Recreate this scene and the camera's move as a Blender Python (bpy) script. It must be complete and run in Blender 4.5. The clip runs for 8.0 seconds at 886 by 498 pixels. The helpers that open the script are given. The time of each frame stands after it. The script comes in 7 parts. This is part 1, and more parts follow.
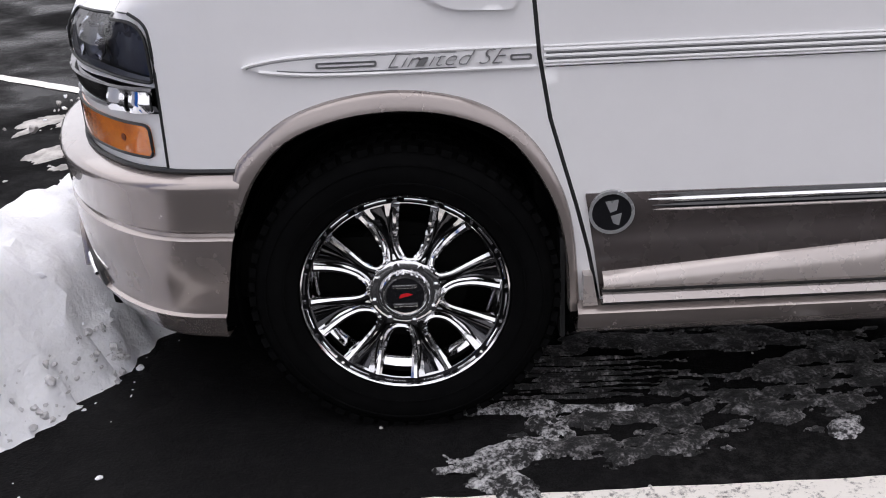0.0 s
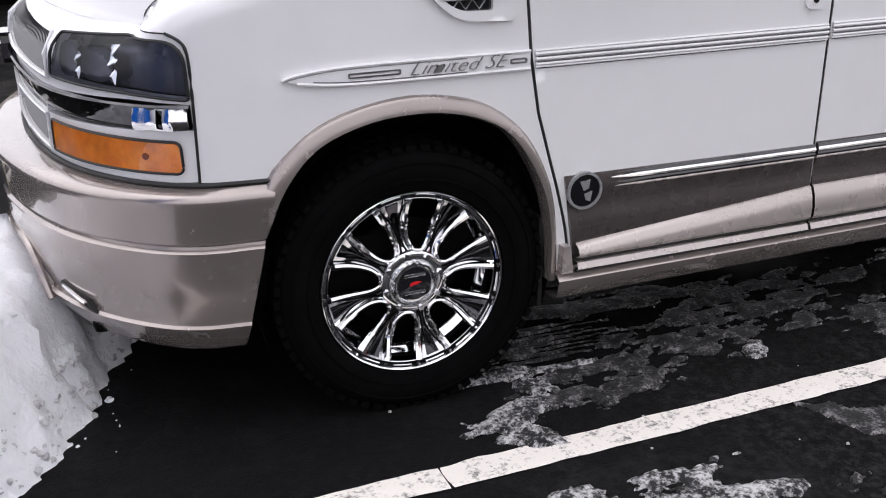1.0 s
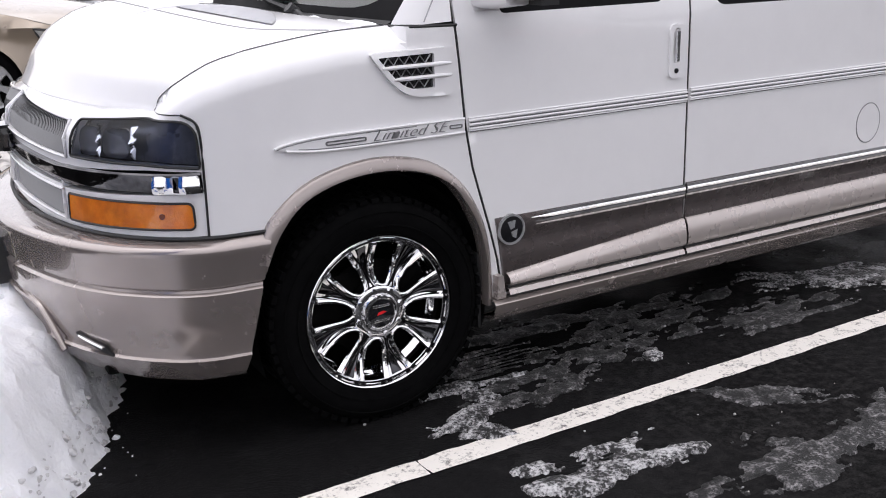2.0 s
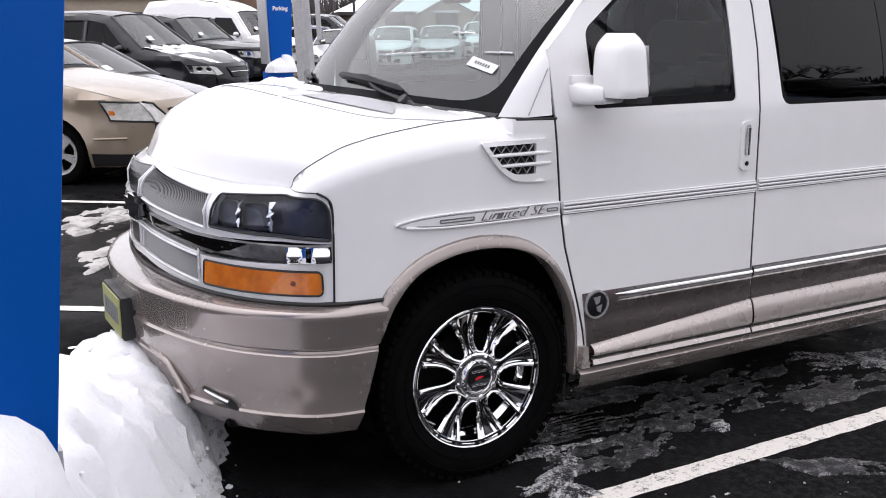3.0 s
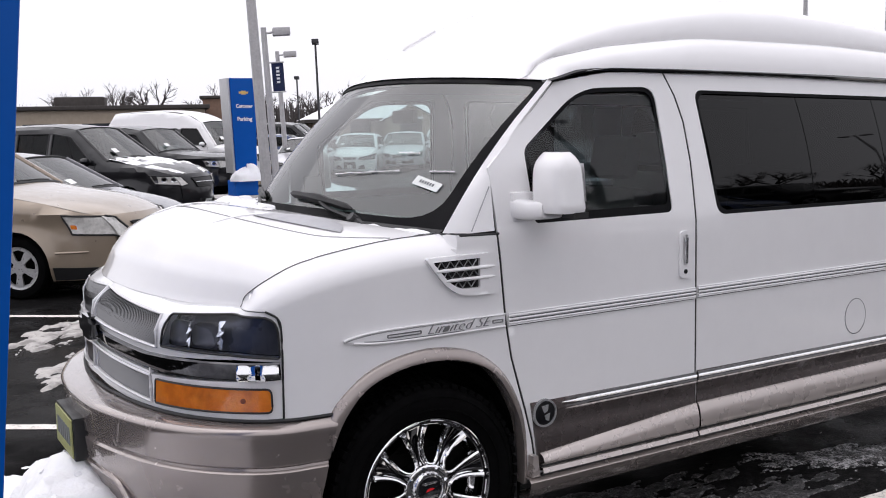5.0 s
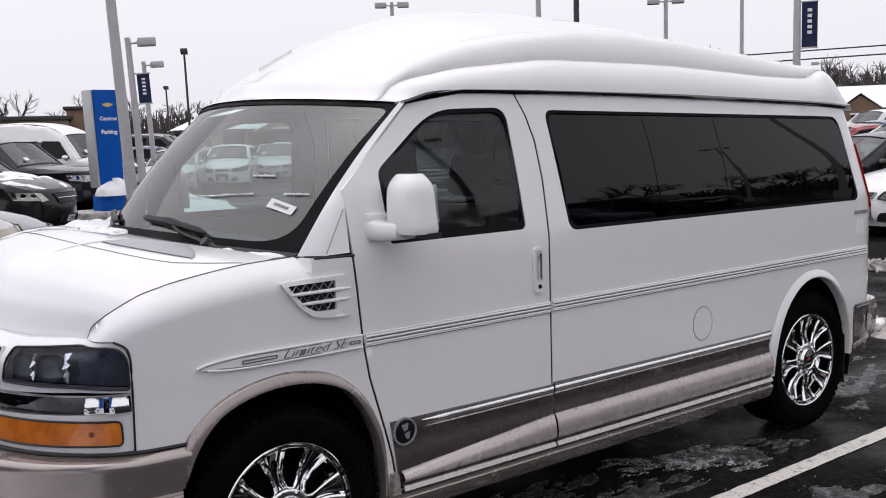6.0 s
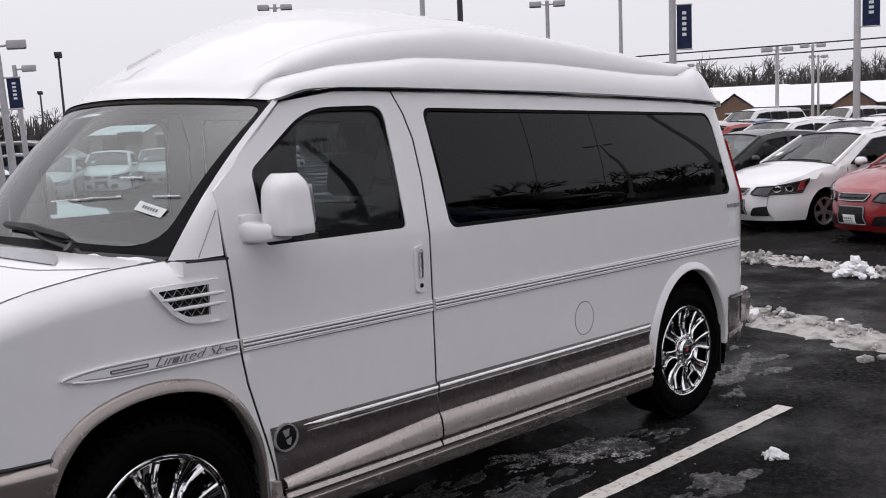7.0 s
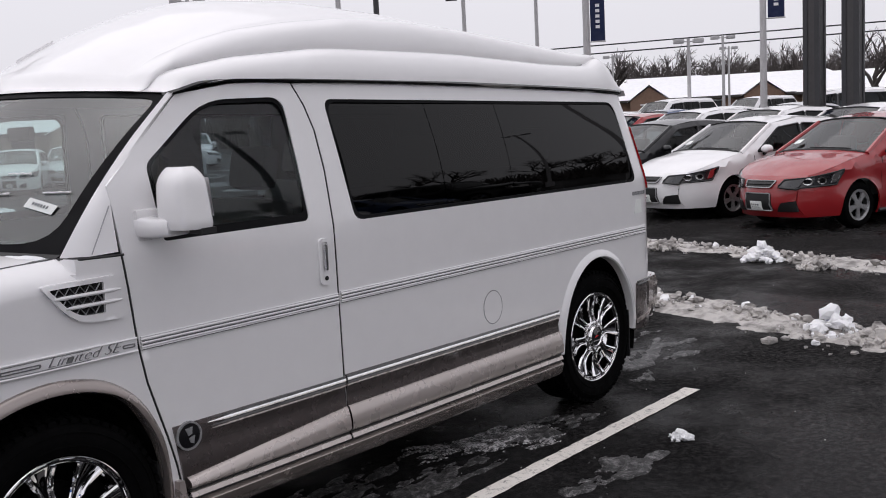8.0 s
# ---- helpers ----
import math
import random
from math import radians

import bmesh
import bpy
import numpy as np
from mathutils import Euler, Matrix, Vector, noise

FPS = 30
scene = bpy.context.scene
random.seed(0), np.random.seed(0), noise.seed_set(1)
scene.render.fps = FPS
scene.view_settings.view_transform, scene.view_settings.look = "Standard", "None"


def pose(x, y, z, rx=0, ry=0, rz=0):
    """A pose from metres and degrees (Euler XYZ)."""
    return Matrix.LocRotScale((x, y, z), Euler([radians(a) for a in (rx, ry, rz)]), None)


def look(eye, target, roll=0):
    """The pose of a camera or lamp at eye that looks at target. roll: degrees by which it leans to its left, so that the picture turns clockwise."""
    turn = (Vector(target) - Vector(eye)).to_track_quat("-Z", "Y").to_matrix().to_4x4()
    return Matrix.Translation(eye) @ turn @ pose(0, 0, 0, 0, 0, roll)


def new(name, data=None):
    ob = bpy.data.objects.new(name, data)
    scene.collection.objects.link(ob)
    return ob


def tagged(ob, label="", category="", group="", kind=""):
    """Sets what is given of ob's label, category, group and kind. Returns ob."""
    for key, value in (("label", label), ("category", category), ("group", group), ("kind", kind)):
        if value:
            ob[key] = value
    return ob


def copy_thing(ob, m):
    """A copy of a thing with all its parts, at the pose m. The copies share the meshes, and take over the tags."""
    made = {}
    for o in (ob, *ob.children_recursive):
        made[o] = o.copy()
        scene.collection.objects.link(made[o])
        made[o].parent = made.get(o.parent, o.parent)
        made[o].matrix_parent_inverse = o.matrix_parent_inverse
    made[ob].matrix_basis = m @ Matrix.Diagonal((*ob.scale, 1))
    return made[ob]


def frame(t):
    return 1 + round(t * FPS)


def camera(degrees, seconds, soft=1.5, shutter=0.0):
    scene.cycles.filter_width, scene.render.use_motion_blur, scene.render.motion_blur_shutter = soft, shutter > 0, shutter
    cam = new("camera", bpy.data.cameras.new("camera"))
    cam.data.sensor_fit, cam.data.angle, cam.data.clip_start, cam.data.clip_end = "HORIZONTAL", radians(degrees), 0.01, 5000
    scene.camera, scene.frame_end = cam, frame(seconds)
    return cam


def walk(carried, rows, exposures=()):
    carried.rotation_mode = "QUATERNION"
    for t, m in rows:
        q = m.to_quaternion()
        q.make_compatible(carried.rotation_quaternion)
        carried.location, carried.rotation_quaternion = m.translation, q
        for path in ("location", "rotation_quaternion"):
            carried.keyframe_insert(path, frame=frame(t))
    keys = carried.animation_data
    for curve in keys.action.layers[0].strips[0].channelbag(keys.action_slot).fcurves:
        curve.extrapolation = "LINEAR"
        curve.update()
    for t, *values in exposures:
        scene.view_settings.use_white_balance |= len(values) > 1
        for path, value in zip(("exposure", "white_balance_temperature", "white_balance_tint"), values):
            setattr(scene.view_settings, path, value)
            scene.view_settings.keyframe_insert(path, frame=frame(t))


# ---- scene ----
cam = camera(48.0, 8.0, soft=1.0)
PATH = [
    (0, (0.11, -2.266, 1.495), (0.103, -0.429, 0.703), -2.7),
    (0.2, (-0.087, -2.357, 1.422), (-0.006, -0.468, 0.77), -4.5),
    (0.5, (-0.411, -2.329, 1.457), (-0.185, -0.464, 0.773), -3.8),
    (0.8, (-0.7, -2.364, 1.47), (-0.251, -0.537, 0.792), -3.1),
    (1, (-0.85, -2.382, 1.516), (-0.174, -0.655, 0.768), -0.7),
    (1.2, (-0.986, -2.456, 1.521), (-0.186, -0.784, 0.77), -1.0),
    (1.5, (-1.139, -2.584, 1.58), (-0.222, -0.947, 0.887), -0.2),
    (1.7, (-1.221, -2.702, 1.56), (-0.294, -1.052, 0.914), -1.6),
    (2.8, (-1.754, -2.909, 1.647), (-0.746, -1.252, 1.157), -1.0),
    (3, (-1.792, -2.932, 1.654), (-0.84, -1.23, 1.212), -0.3),
    (3.5, (-1.866, -2.961, 1.66), (-0.935, -1.224, 1.317), -0.4),
    (4, (-1.856, -3.016, 1.702), (-0.955, -1.256, 1.401), -0.0),
    (4.5, (-1.821, -3.036, 1.715), (-0.919, -1.274, 1.426), -1.2),
    (5, (-1.77, -3.054, 1.716), (-0.744, -1.354, 1.474), -1.2),
    (5.2, (-1.758, -3.044, 1.723), (-0.672, -1.381, 1.488), -1.4),
    (6.3, (-1.689, -3.141, 1.77), (-0.42, -1.611, 1.547), -1.9),
    (6.5, (-1.677, -3.129, 1.738), (-0.374, -1.627, 1.522), -2.2),
    (7, (-1.64, -3.117, 1.741), (-0.25, -1.698, 1.509), -2.3),
    (7.5, (-1.604, -3.15, 1.745), (-0.159, -1.79, 1.497), -2.6),
    (8, (-1.58, -3.17, 1.724), (-0.087, -1.864, 1.473), -3.0),
]
walk(cam, [(t, look(eye, target, roll)) for t, eye, target, roll in PATH],
     exposures=[(0, 0.50, 6300, 14), (0.5, 0.64, 6300, 14), (1.0, 0.62, 6300, 14), (1.5, 0.56, 6300, 14), (3, 0.58, 6300, 14), (4.0, 0.42, 6300, 14), (4.6, 0.33, 6300, 14), (6.3, -0.02, 6350, 14), (8, -0.12, 6350, 14)])

# ---- world and sun: a bright overcast winter sky ----
world = bpy.data.worlds.new("overcast_sky")
scene.world = world
world.use_nodes = True
wn = world.node_tree.nodes
wl = world.node_tree.links
sky = wn.new("ShaderNodeTexSky")
sky.sky_type, sky.sun_disc = "NISHITA", False
sky.sun_elevation, sky.sun_rotation = radians(72), radians(330)
sky.dust_density, sky.air_density = 6.0, 1.0
grey = wn.new("ShaderNodeHueSaturation")
grey.inputs["Saturation"].default_value = 0.12
wl.new(sky.outputs[0], grey.inputs["Color"])
mixc = wn.new("ShaderNodeMix")
mixc.data_type = "RGBA"
mixc.inputs[0].default_value = 0.72
wl.new(grey.outputs[0], mixc.inputs[6])
mixc.inputs[7].default_value = (11.2, 11.1, 11.4, 1)
wl.new(mixc.outputs[2], wn["Background"].inputs[0])
wn["Background"].inputs[1].default_value = 0.10

sun = new("sun", bpy.data.lights.new("sun", "SUN"))
sun.data.energy, sun.data.angle, sun.data.color = 0.85, radians(100), (1.0, 0.97, 0.93)
sun.matrix_world = look((-1.5, 2.5, 10), (0, 0, 0))


# ---- materials ----
def setin(node, **kw):
    for k, v in kw.items():
        node.inputs[k.replace("_", " ")].default_value = v


def rgba(c):
    return (c[0], c[1], c[2], 1.0)


def mat(name, colour, rough=0.5, metal=0.0, grain=0.0, scale=40.0, stain=0.0, stain_scale=3.0, bump=0.0, bump_scale=60.0,
        coat=0.0, coat_rough=0.05, dirt=None, trans=0.0, ior=1.45, emit=0.0, spec=0.5, vary=0.0, island=0.0):
    """A painted, metal, rubber or mineral surface: a base colour with fine grain, larger stains and relief, in metres."""
    m = bpy.data.materials.new(name)
    m.use_nodes = True
    nt = m.node_tree
    b = nt.nodes["Principled BSDF"]
    setin(b, Base_Color=rgba(colour), Roughness=rough, Metallic=metal, Coat_Weight=coat, Coat_Roughness=coat_rough,
          Transmission_Weight=trans, IOR=ior, Specular_IOR_Level=spec)
    if emit:
        setin(b, Emission_Color=rgba(colour), Emission_Strength=emit)
    co = nt.nodes.new("ShaderNodeTexCoord")
    last = None

    def noise_tex(s, detail=6.0):
        n = nt.nodes.new("ShaderNodeTexNoise")
        setin(n, Scale=s, Detail=detail, Roughness=0.6)
        nt.links.new(co.outputs["Object"], n.inputs["Vector"])
        return n.outputs["Fac"]

    def blend(src, fac_socket, lo, hi, other, amount):
        ramp = nt.nodes.new("ShaderNodeMapRange")
        setin(ramp, From_Min=lo, From_Max=hi, To_Min=0.0, To_Max=amount)
        nt.links.new(fac_socket, ramp.inputs["Value"])
        mx = nt.nodes.new("ShaderNodeMix")
        mx.data_type = "RGBA"
        nt.links.new(ramp.outputs[0], mx.inputs[0])
        if src is None:
            mx.inputs[6].default_value = rgba(colour)
        else:
            nt.links.new(src, mx.inputs[6])
        mx.inputs[7].default_value = rgba(other)
        return mx.outputs[2]

    if grain:
        last = blend(last, noise_tex(scale, 8), 0.35, 0.75, [c * (1 - grain) for c in colour], 1.0)
    if stain:
        last = blend(last, noise_tex(stain_scale), 0.45, 0.75, dirt or [c * 0.55 for c in colour], stain)
    if vary or island:
        src = nt.nodes.new("ShaderNodeObjectInfo").outputs["Random"] if vary else nt.nodes.new("ShaderNodeNewGeometry").outputs["Random Per Island"]
        last = blend(last, src, 0.0, 1.0, [min(1, c * (1 + (vary or island))) for c in colour], 1.0)
    if last is not None:
        nt.links.new(last, b.inputs["Base Color"])
    if grain or stain:
        rr = nt.nodes.new("ShaderNodeMapRange")
        setin(rr, From_Min=0.3, From_Max=0.7, To_Min=max(0.02, rough * 0.8), To_Max=min(1, rough * 1.25))
        nt.links.new(noise_tex(stain_scale * 2.3), rr.inputs["Value"])
        nt.links.new(rr.outputs[0], b.inputs["Roughness"])
    if bump:
        bn = nt.nodes.new("ShaderNodeBump")
        setin(bn, Strength=1.0, Distance=bump)
        nt.links.new(noise_tex(bump_scale, 8), bn.inputs["Height"])
        nt.links.new(bn.outputs[0], b.inputs["Normal"])
    return m


WHITE = mat("white_paint", (0.80, 0.79, 0.80), 0.35, coat=1.0, coat_rough=0.03, grain=0.03, scale=9, stain=0.10, stain_scale=1.4, dirt=(0.68, 0.66, 0.65))
TAUPE = mat("taupe_metallic_paint", (0.33, 0.285, 0.268), 0.24, metal=0.62, coat=1.0, coat_rough=0.04, grain=0.10, scale=900, stain=0.2, stain_scale=4, dirt=(0.22, 0.195, 0.185))
PEWTER = mat("dark_pewter_paint", (0.125, 0.105, 0.102), 0.26, metal=0.6, coat=1.0, coat_rough=0.05, grain=0.12, scale=900, stain=0.25, stain_scale=5, dirt=(0.17, 0.155, 0.15))
CREAM = mat("champagne_paint", (0.50, 0.445, 0.42), 0.27, metal=0.45, coat=1.0, coat_rough=0.05, grain=0.08, scale=900, stain=0.25, stain_scale=5, dirt=(0.45, 0.41, 0.39))
CHROME = mat("chrome", (0.90, 0.90, 0.91), 0.09, metal=1.0, stain=0.2, stain_scale=14, dirt=(0.55, 0.55, 0.56))
# Duller copy of the chrome, with the spokes' shade in its colour.
SPOKE = mat("shaded_spoke_chrome", (0.78, 0.78, 0.79), 0.06, metal=1.0, stain=0.3, stain_scale=18, dirt=(0.2, 0.2, 0.205))
STEEL = mat("dull_steel", (0.33, 0.33, 0.34), 0.35, metal=1.0, grain=0.2, scale=60)
# Dark chrome for lamps and rim band; also paints chrome's dark reflections.
DARKCHROME = mat("dark_reflecting_chrome", (0.055, 0.055, 0.06), 0.06, metal=1.0, stain=0.4, stain_scale=10, dirt=(0.28, 0.28, 0.29))
MESH = mat("grille_mesh_metal", (0.19, 0.19, 0.195), 0.35, metal=0.9, grain=0.3, scale=300)
BLACK = mat("black_plastic", (0.012, 0.012, 0.013), 0.45, grain=0.3, scale=120, bump=0.0006, bump_scale=400)
GLOSSBLACK = mat("gloss_black", (0.008, 0.008, 0.010), 0.06, coat=1.0)
# Black underbody and housings; also the shade painted inside the wheels.
DARK = mat("underbody_and_shade_black", (0.003, 0.003, 0.003), 0.9, spec=0.1, grain=0.4, scale=20, stain=0.5, stain_scale=6, dirt=(0.007, 0.0065, 0.006))
RUBBER = mat("tyre_rubber", (0.0024, 0.0024, 0.0026), 0.85, spec=0.05, grain=0.3, scale=90, stain=0.4, stain_scale=9, dirt=(0.006, 0.006, 0.006), bump=0.0008, bump_scale=250)
AMBER = mat("amber_lens", (0.68, 0.165, 0.008), 0.12, coat=1.0, grain=0.45, scale=14, stain=0.6, stain_scale=9, dirt=(0.85, 0.29, 0.02), bump=0.0015, bump_scale=160)
REDLENS = mat("red_lens", (0.35, 0.01, 0.012), 0.12, coat=1.0, bump=0.001, bump_scale=160)
CARLAMP = mat("smoked_car_lamp", (0.025, 0.026, 0.030), 0.12, coat=1.0, grain=0.4, scale=25)
LAMPIN = mat("lamp_housing", (0.15, 0.155, 0.18), 0.28, metal=0.5, grain=0.4, scale=25)



def glass(name, tint, ior=1.45, rough=0.01):
    """A thin pane: light passes straight through it, tinted, and part of it is mirrored."""
    m = bpy.data.materials.new(name)
    m.use_nodes = True
    nt = m.node_tree
    nt.nodes.remove(nt.nodes["Principled BSDF"])
    tr, gl, fr, mx = (nt.nodes.new("ShaderNode" + k) for k in ("BsdfTransparent", "BsdfGlossy", "Fresnel", "MixShader"))
    mx.name = "pane"
    tr.inputs["Color"].default_value = rgba(tint)
    setin(gl, Roughness=rough)
    setin(fr, IOR=ior)
    nt.links.new(fr.outputs[0], mx.inputs[0])
    nt.links.new(tr.outputs[0], mx.inputs[1])
    nt.links.new(gl.outputs[0], mx.inputs[2])
    nt.links.new(mx.outputs[0], nt.nodes["Material Output"].inputs["Surface"])
    return m


CLEAR = glass("windscreen_glass", (0.66, 0.80, 0.75), 2.15)
LENS = glass("clear_lens", (0.74, 0.76, 0.82), 1.35)
TINT = glass("tinted_glass", (0.58, 0.66, 0.68), 1.52)
PRIV = glass("privacy_glass", (0.02, 0.02, 0.022), 1.39)
INTERIOR = mat("grey_upholstery", (0.16, 0.15, 0.145), 0.8, grain=0.3, scale=50, bump=0.002, bump_scale=200)
DASH = mat("dark_grey_dashboard", (0.10, 0.105, 0.11), 0.6, grain=0.3, scale=80)
REDMARK = mat("red_enamel", (0.55, 0.015, 0.02), 0.25)
GOLD = mat("gold_emblem", (0.65, 0.47, 0.16), 0.3, metal=0.6)
SIGNBLUE = mat("sign_blue", (0.0005, 0.080, 0.38), 0.55, spec=0.15, coat=0.05, coat_rough=0.2, grain=0.06, scale=25, stain=0.25, stain_scale=2.5, dirt=(0.004, 0.085, 0.46))
NAVY = mat("navy_cloth", (0.012, 0.02, 0.07), 0.8, grain=0.3, scale=30)
SIGNWHITE = mat("sign_white", (0.8, 0.8, 0.82), 0.4, grain=0.05, scale=30)
ALU = mat("sign_aluminium", (0.55, 0.55, 0.56), 0.45, metal=0.6, grain=0.15, scale=40)
POLEGREY = mat("galvanised_pole", (0.52, 0.51, 0.52), 0.55, metal=0.3, grain=0.2, scale=30, stain=0.3, stain_scale=3)
POLEDARK = mat("dark_bronze_pole", (0.05, 0.05, 0.055), 0.5, grain=0.2, scale=30)
PILLAR = mat("grey_pillar_paint", (0.075, 0.072, 0.075), 0.5, grain=0.2, scale=8, stain=0.4, stain_scale=0.8)
PLATE = mat("licence_plate_yellow", (0.36, 0.37, 0.15), 0.4, grain=0.25, scale=60, stain=0.5, stain_scale=25, dirt=(0.30, 0.30, 0.16))
PAPER = mat("white_paper", (0.78, 0.80, 0.78), 0.7, grain=0.06, scale=60)
INK = mat("grey_print", (0.16, 0.17, 0.18), 0.7)
TAN = mat("beige_metallic_paint", (0.29, 0.232, 0.175), 0.32, metal=0.4, coat=1.0, coat_rough=0.06, grain=0.08, scale=600, stain=0.3, stain_scale=3, dirt=(0.26, 0.215, 0.165))
BLACKPAINT = mat("black_car_paint", (0.006, 0.006, 0.008), 0.35, spec=0.2, coat=0.75, coat_rough=0.04, stain=0.4, stain_scale=3, dirt=(0.02, 0.02, 0.022))
GREYPAINT = mat("grey_car_paint", (0.10, 0.10, 0.115), 0.35, metal=0.3, coat=1.0, stain=0.3, stain_scale=3)
REDPAINT = mat("red_car_paint", (0.29, 0.010, 0.014), 0.35, coat=1.0, coat_rough=0.05, stain=0.25, stain_scale=3, dirt=(0.30, 0.022, 0.024))
SILVER = mat("silver_car_paint", (0.50, 0.50, 0.52), 0.35, metal=0.4, coat=1.0, stain=0.3, stain_scale=3)
YELLOW = mat("yellow_car_paint", (0.75, 0.46, 0.03), 0.35, coat=1.0, stain=0.2, stain_scale=3)
BLUEPAINT = mat("blue_car_paint", (0.03, 0.06, 0.16), 0.35, coat=1.0, stain=0.2, stain_scale=3)
FRIT = mat("black_glass_band", (0.006, 0.006, 0.007), 0.6, spec=0.12, grain=0.2, scale=60)
# Dark grey for the bonnet gap, and for shade painted into creases.
GAPSHADE = mat("gap_and_crease_shade", (0.10, 0.10, 0.105), 0.5)
SILVERTRIM = mat("bright_silver_trim", (0.36, 0.36, 0.37), 0.3, metal=0.4, grain=0.1, scale=40)
GREYCOVER = mat("grey_plastic_cover", (0.40, 0.40, 0.42), 0.45, grain=0.1, scale=30, stain=0.3, stain_scale=6)
BARK = mat("winter_bark", (0.055, 0.047, 0.044), 0.9, grain=0.4, scale=12, stain=0.3, stain_scale=2)
TWIGS = mat("bare_twigs", (0.060, 0.052, 0.050), 0.9, island=0.5)
BRICKWALL = mat("brown_brick_wall", (0.26, 0.165, 0.12), 0.85, grain=0.3, scale=6, stain=0.3, stain_scale=0.5)
TANWALL = mat("tan_stucco_wall", (0.40, 0.335, 0.265), 0.85, grain=0.15, scale=4, stain=0.3, stain_scale=0.4)
DARKROOF = mat("dark_roof_felt", (0.07, 0.062, 0.058), 0.9, grain=0.3, scale=3)
WINDOWDARK = mat("far_window_glass", (0.03, 0.034, 0.04), 0.1)
WIRE = mat("black_cable", (0.02, 0.02, 0.02), 0.6)
STONE = mat("pale_salt_grit", (0.30, 0.29, 0.28), 0.9, island=0.6)


def snow_mat(name, colour, dirt, amount):
    m = mat(name, colour, 0.75, grain=0.05, scale=14, stain=amount, stain_scale=2.2 if amount < 0.5 else 5.5, dirt=dirt, bump=0.010 if amount < 0.5 else 0.02, bump_scale=26)
    b = m.node_tree.nodes["Principled BSDF"]
    setin(b, Subsurface_Weight=0.25, Subsurface_Scale=0.03)
    b.inputs["Subsurface Radius"].default_value = (1.0, 1.0, 1.1)
    return m


SNOW = snow_mat("clean_snow", (0.86, 0.86, 0.88), (0.66, 0.66, 0.68), 0.35)
# Snow grey that holds both dirt and the bank face's shade.
GREYSNOW = snow_mat("dirty_shade_grey_snow", (0.60, 0.59, 0.60), (0.34, 0.33, 0.33), 0.8)
DIRTYSNOW = snow_mat("dirty_snow", (0.49, 0.465, 0.445), (0.05, 0.045, 0.042), 1.0)


def ground_material():
    """Wet winter asphalt: fine stone grain, damp and dry areas, salt film and streaks of thin slush."""
    m = bpy.data.materials.new("wet_asphalt")
    m.use_nodes = True
    nt = m.node_tree
    b = nt.nodes["Principled BSDF"]
    co = nt.nodes.new("ShaderNodeTexCoord").outputs["Object"]

    def tex(scale, detail, stretch=(1, 1, 1), rough=0.6, offset=(0, 0, 0)):
        mp = nt.nodes.new("ShaderNodeMapping")
        mp.inputs["Scale"].default_value = stretch
        mp.inputs["Location"].default_value = offset
        nt.links.new(co, mp.inputs["Vector"])
        n = nt.nodes.new("ShaderNodeTexNoise")
        setin(n, Scale=scale, Detail=detail, Roughness=rough)
        nt.links.new(mp.outputs[0], n.inputs["Vector"])
        return n.outputs["Fac"]

    def rng(src, a, z, lo=0.0, hi=1.0):
        r = nt.nodes.new("ShaderNodeMapRange")
        setin(r, From_Min=a, From_Max=z, To_Min=lo, To_Max=hi)
        nt.links.new(src, r.inputs["Value"])
        return r.outputs[0]

    def mul(a, c, op="MULTIPLY"):
        n = nt.nodes.new("ShaderNodeMath")
        n.operation = op
        for k, v in ((0, a), (1, c)):
            if isinstance(v, float):
                n.inputs[k].default_value = v
            else:
                nt.links.new(v, n.inputs[k])
        return n.outputs[0]

    def mix(f, a, c):
        n = nt.nodes.new("ShaderNodeMix")
        n.data_type = "RGBA"
        nt.links.new(f, n.inputs[0])
        for k, v in ((6, a), (7, c)):
            if isinstance(v, tuple):
                n.inputs[k].default_value = rgba(v)
            else:
                nt.links.new(v, n.inputs[k])
        return n.outputs[2]

    grit = mul(rng(tex(170, 4, rough=0.8), 0.40, 0.72), rng(tex(38, 6, rough=0.75), 0.30, 0.68))
    broad = rng(tex(0.35, 5), 0.35, 0.65)
    wet = rng(tex(0.55, 6, offset=(3, 1, 0)), 0.42, 0.58)
    col = mix(grit, (0.0028, 0.0027, 0.0030), (0.030, 0.0285, 0.0285))
    col = mix(mul(broad, 0.5), col, (0.011, 0.011, 0.0113))
    salt = mul(rng(tex(5, 10, rough=0.75), 0.52, 0.78), rng(tex(0.45, 4, offset=(7, 2, 0)), 0.45, 0.65))
    col = mix(mul(salt, 0.55), col, (0.06, 0.058, 0.059))
    sep = nt.nodes.new("ShaderNodeSeparateXYZ")
    nt.links.new(co, sep.inputs[0])
    dry = rng(mul(sep.outputs[0], mul(tex(0.55, 8, offset=(5, 9, 0)), 9.0), "ADD"), 5.4, 8.6)
    chips = mul(rng(tex(26, 8, rough=0.8), 0.47, 0.62), dry)
    col = mix(mul(chips, 0.75), col, (0.062, 0.059, 0.058))
    nt.links.new(col, b.inputs["Base Color"])
    nt.links.new(rng(wet, 0, 1, 0.75, 0.17), b.inputs["Roughness"])
    setin(b, IOR=1.12)
    nt.links.new(rng(wet, 0, 1, 0.05, 0.22), b.inputs["Specular IOR Level"])
    bn = nt.nodes.new("ShaderNodeBump")
    setin(bn, Strength=0.8, Distance=0.007)
    nt.links.new(mul(tex(90, 8), rng(wet, 0, 1, 1.0, 0.35)), bn.inputs["Height"])
    nt.links.new(bn.outputs[0], b.inputs["Normal"])
    return m


ASPHALT = ground_material()


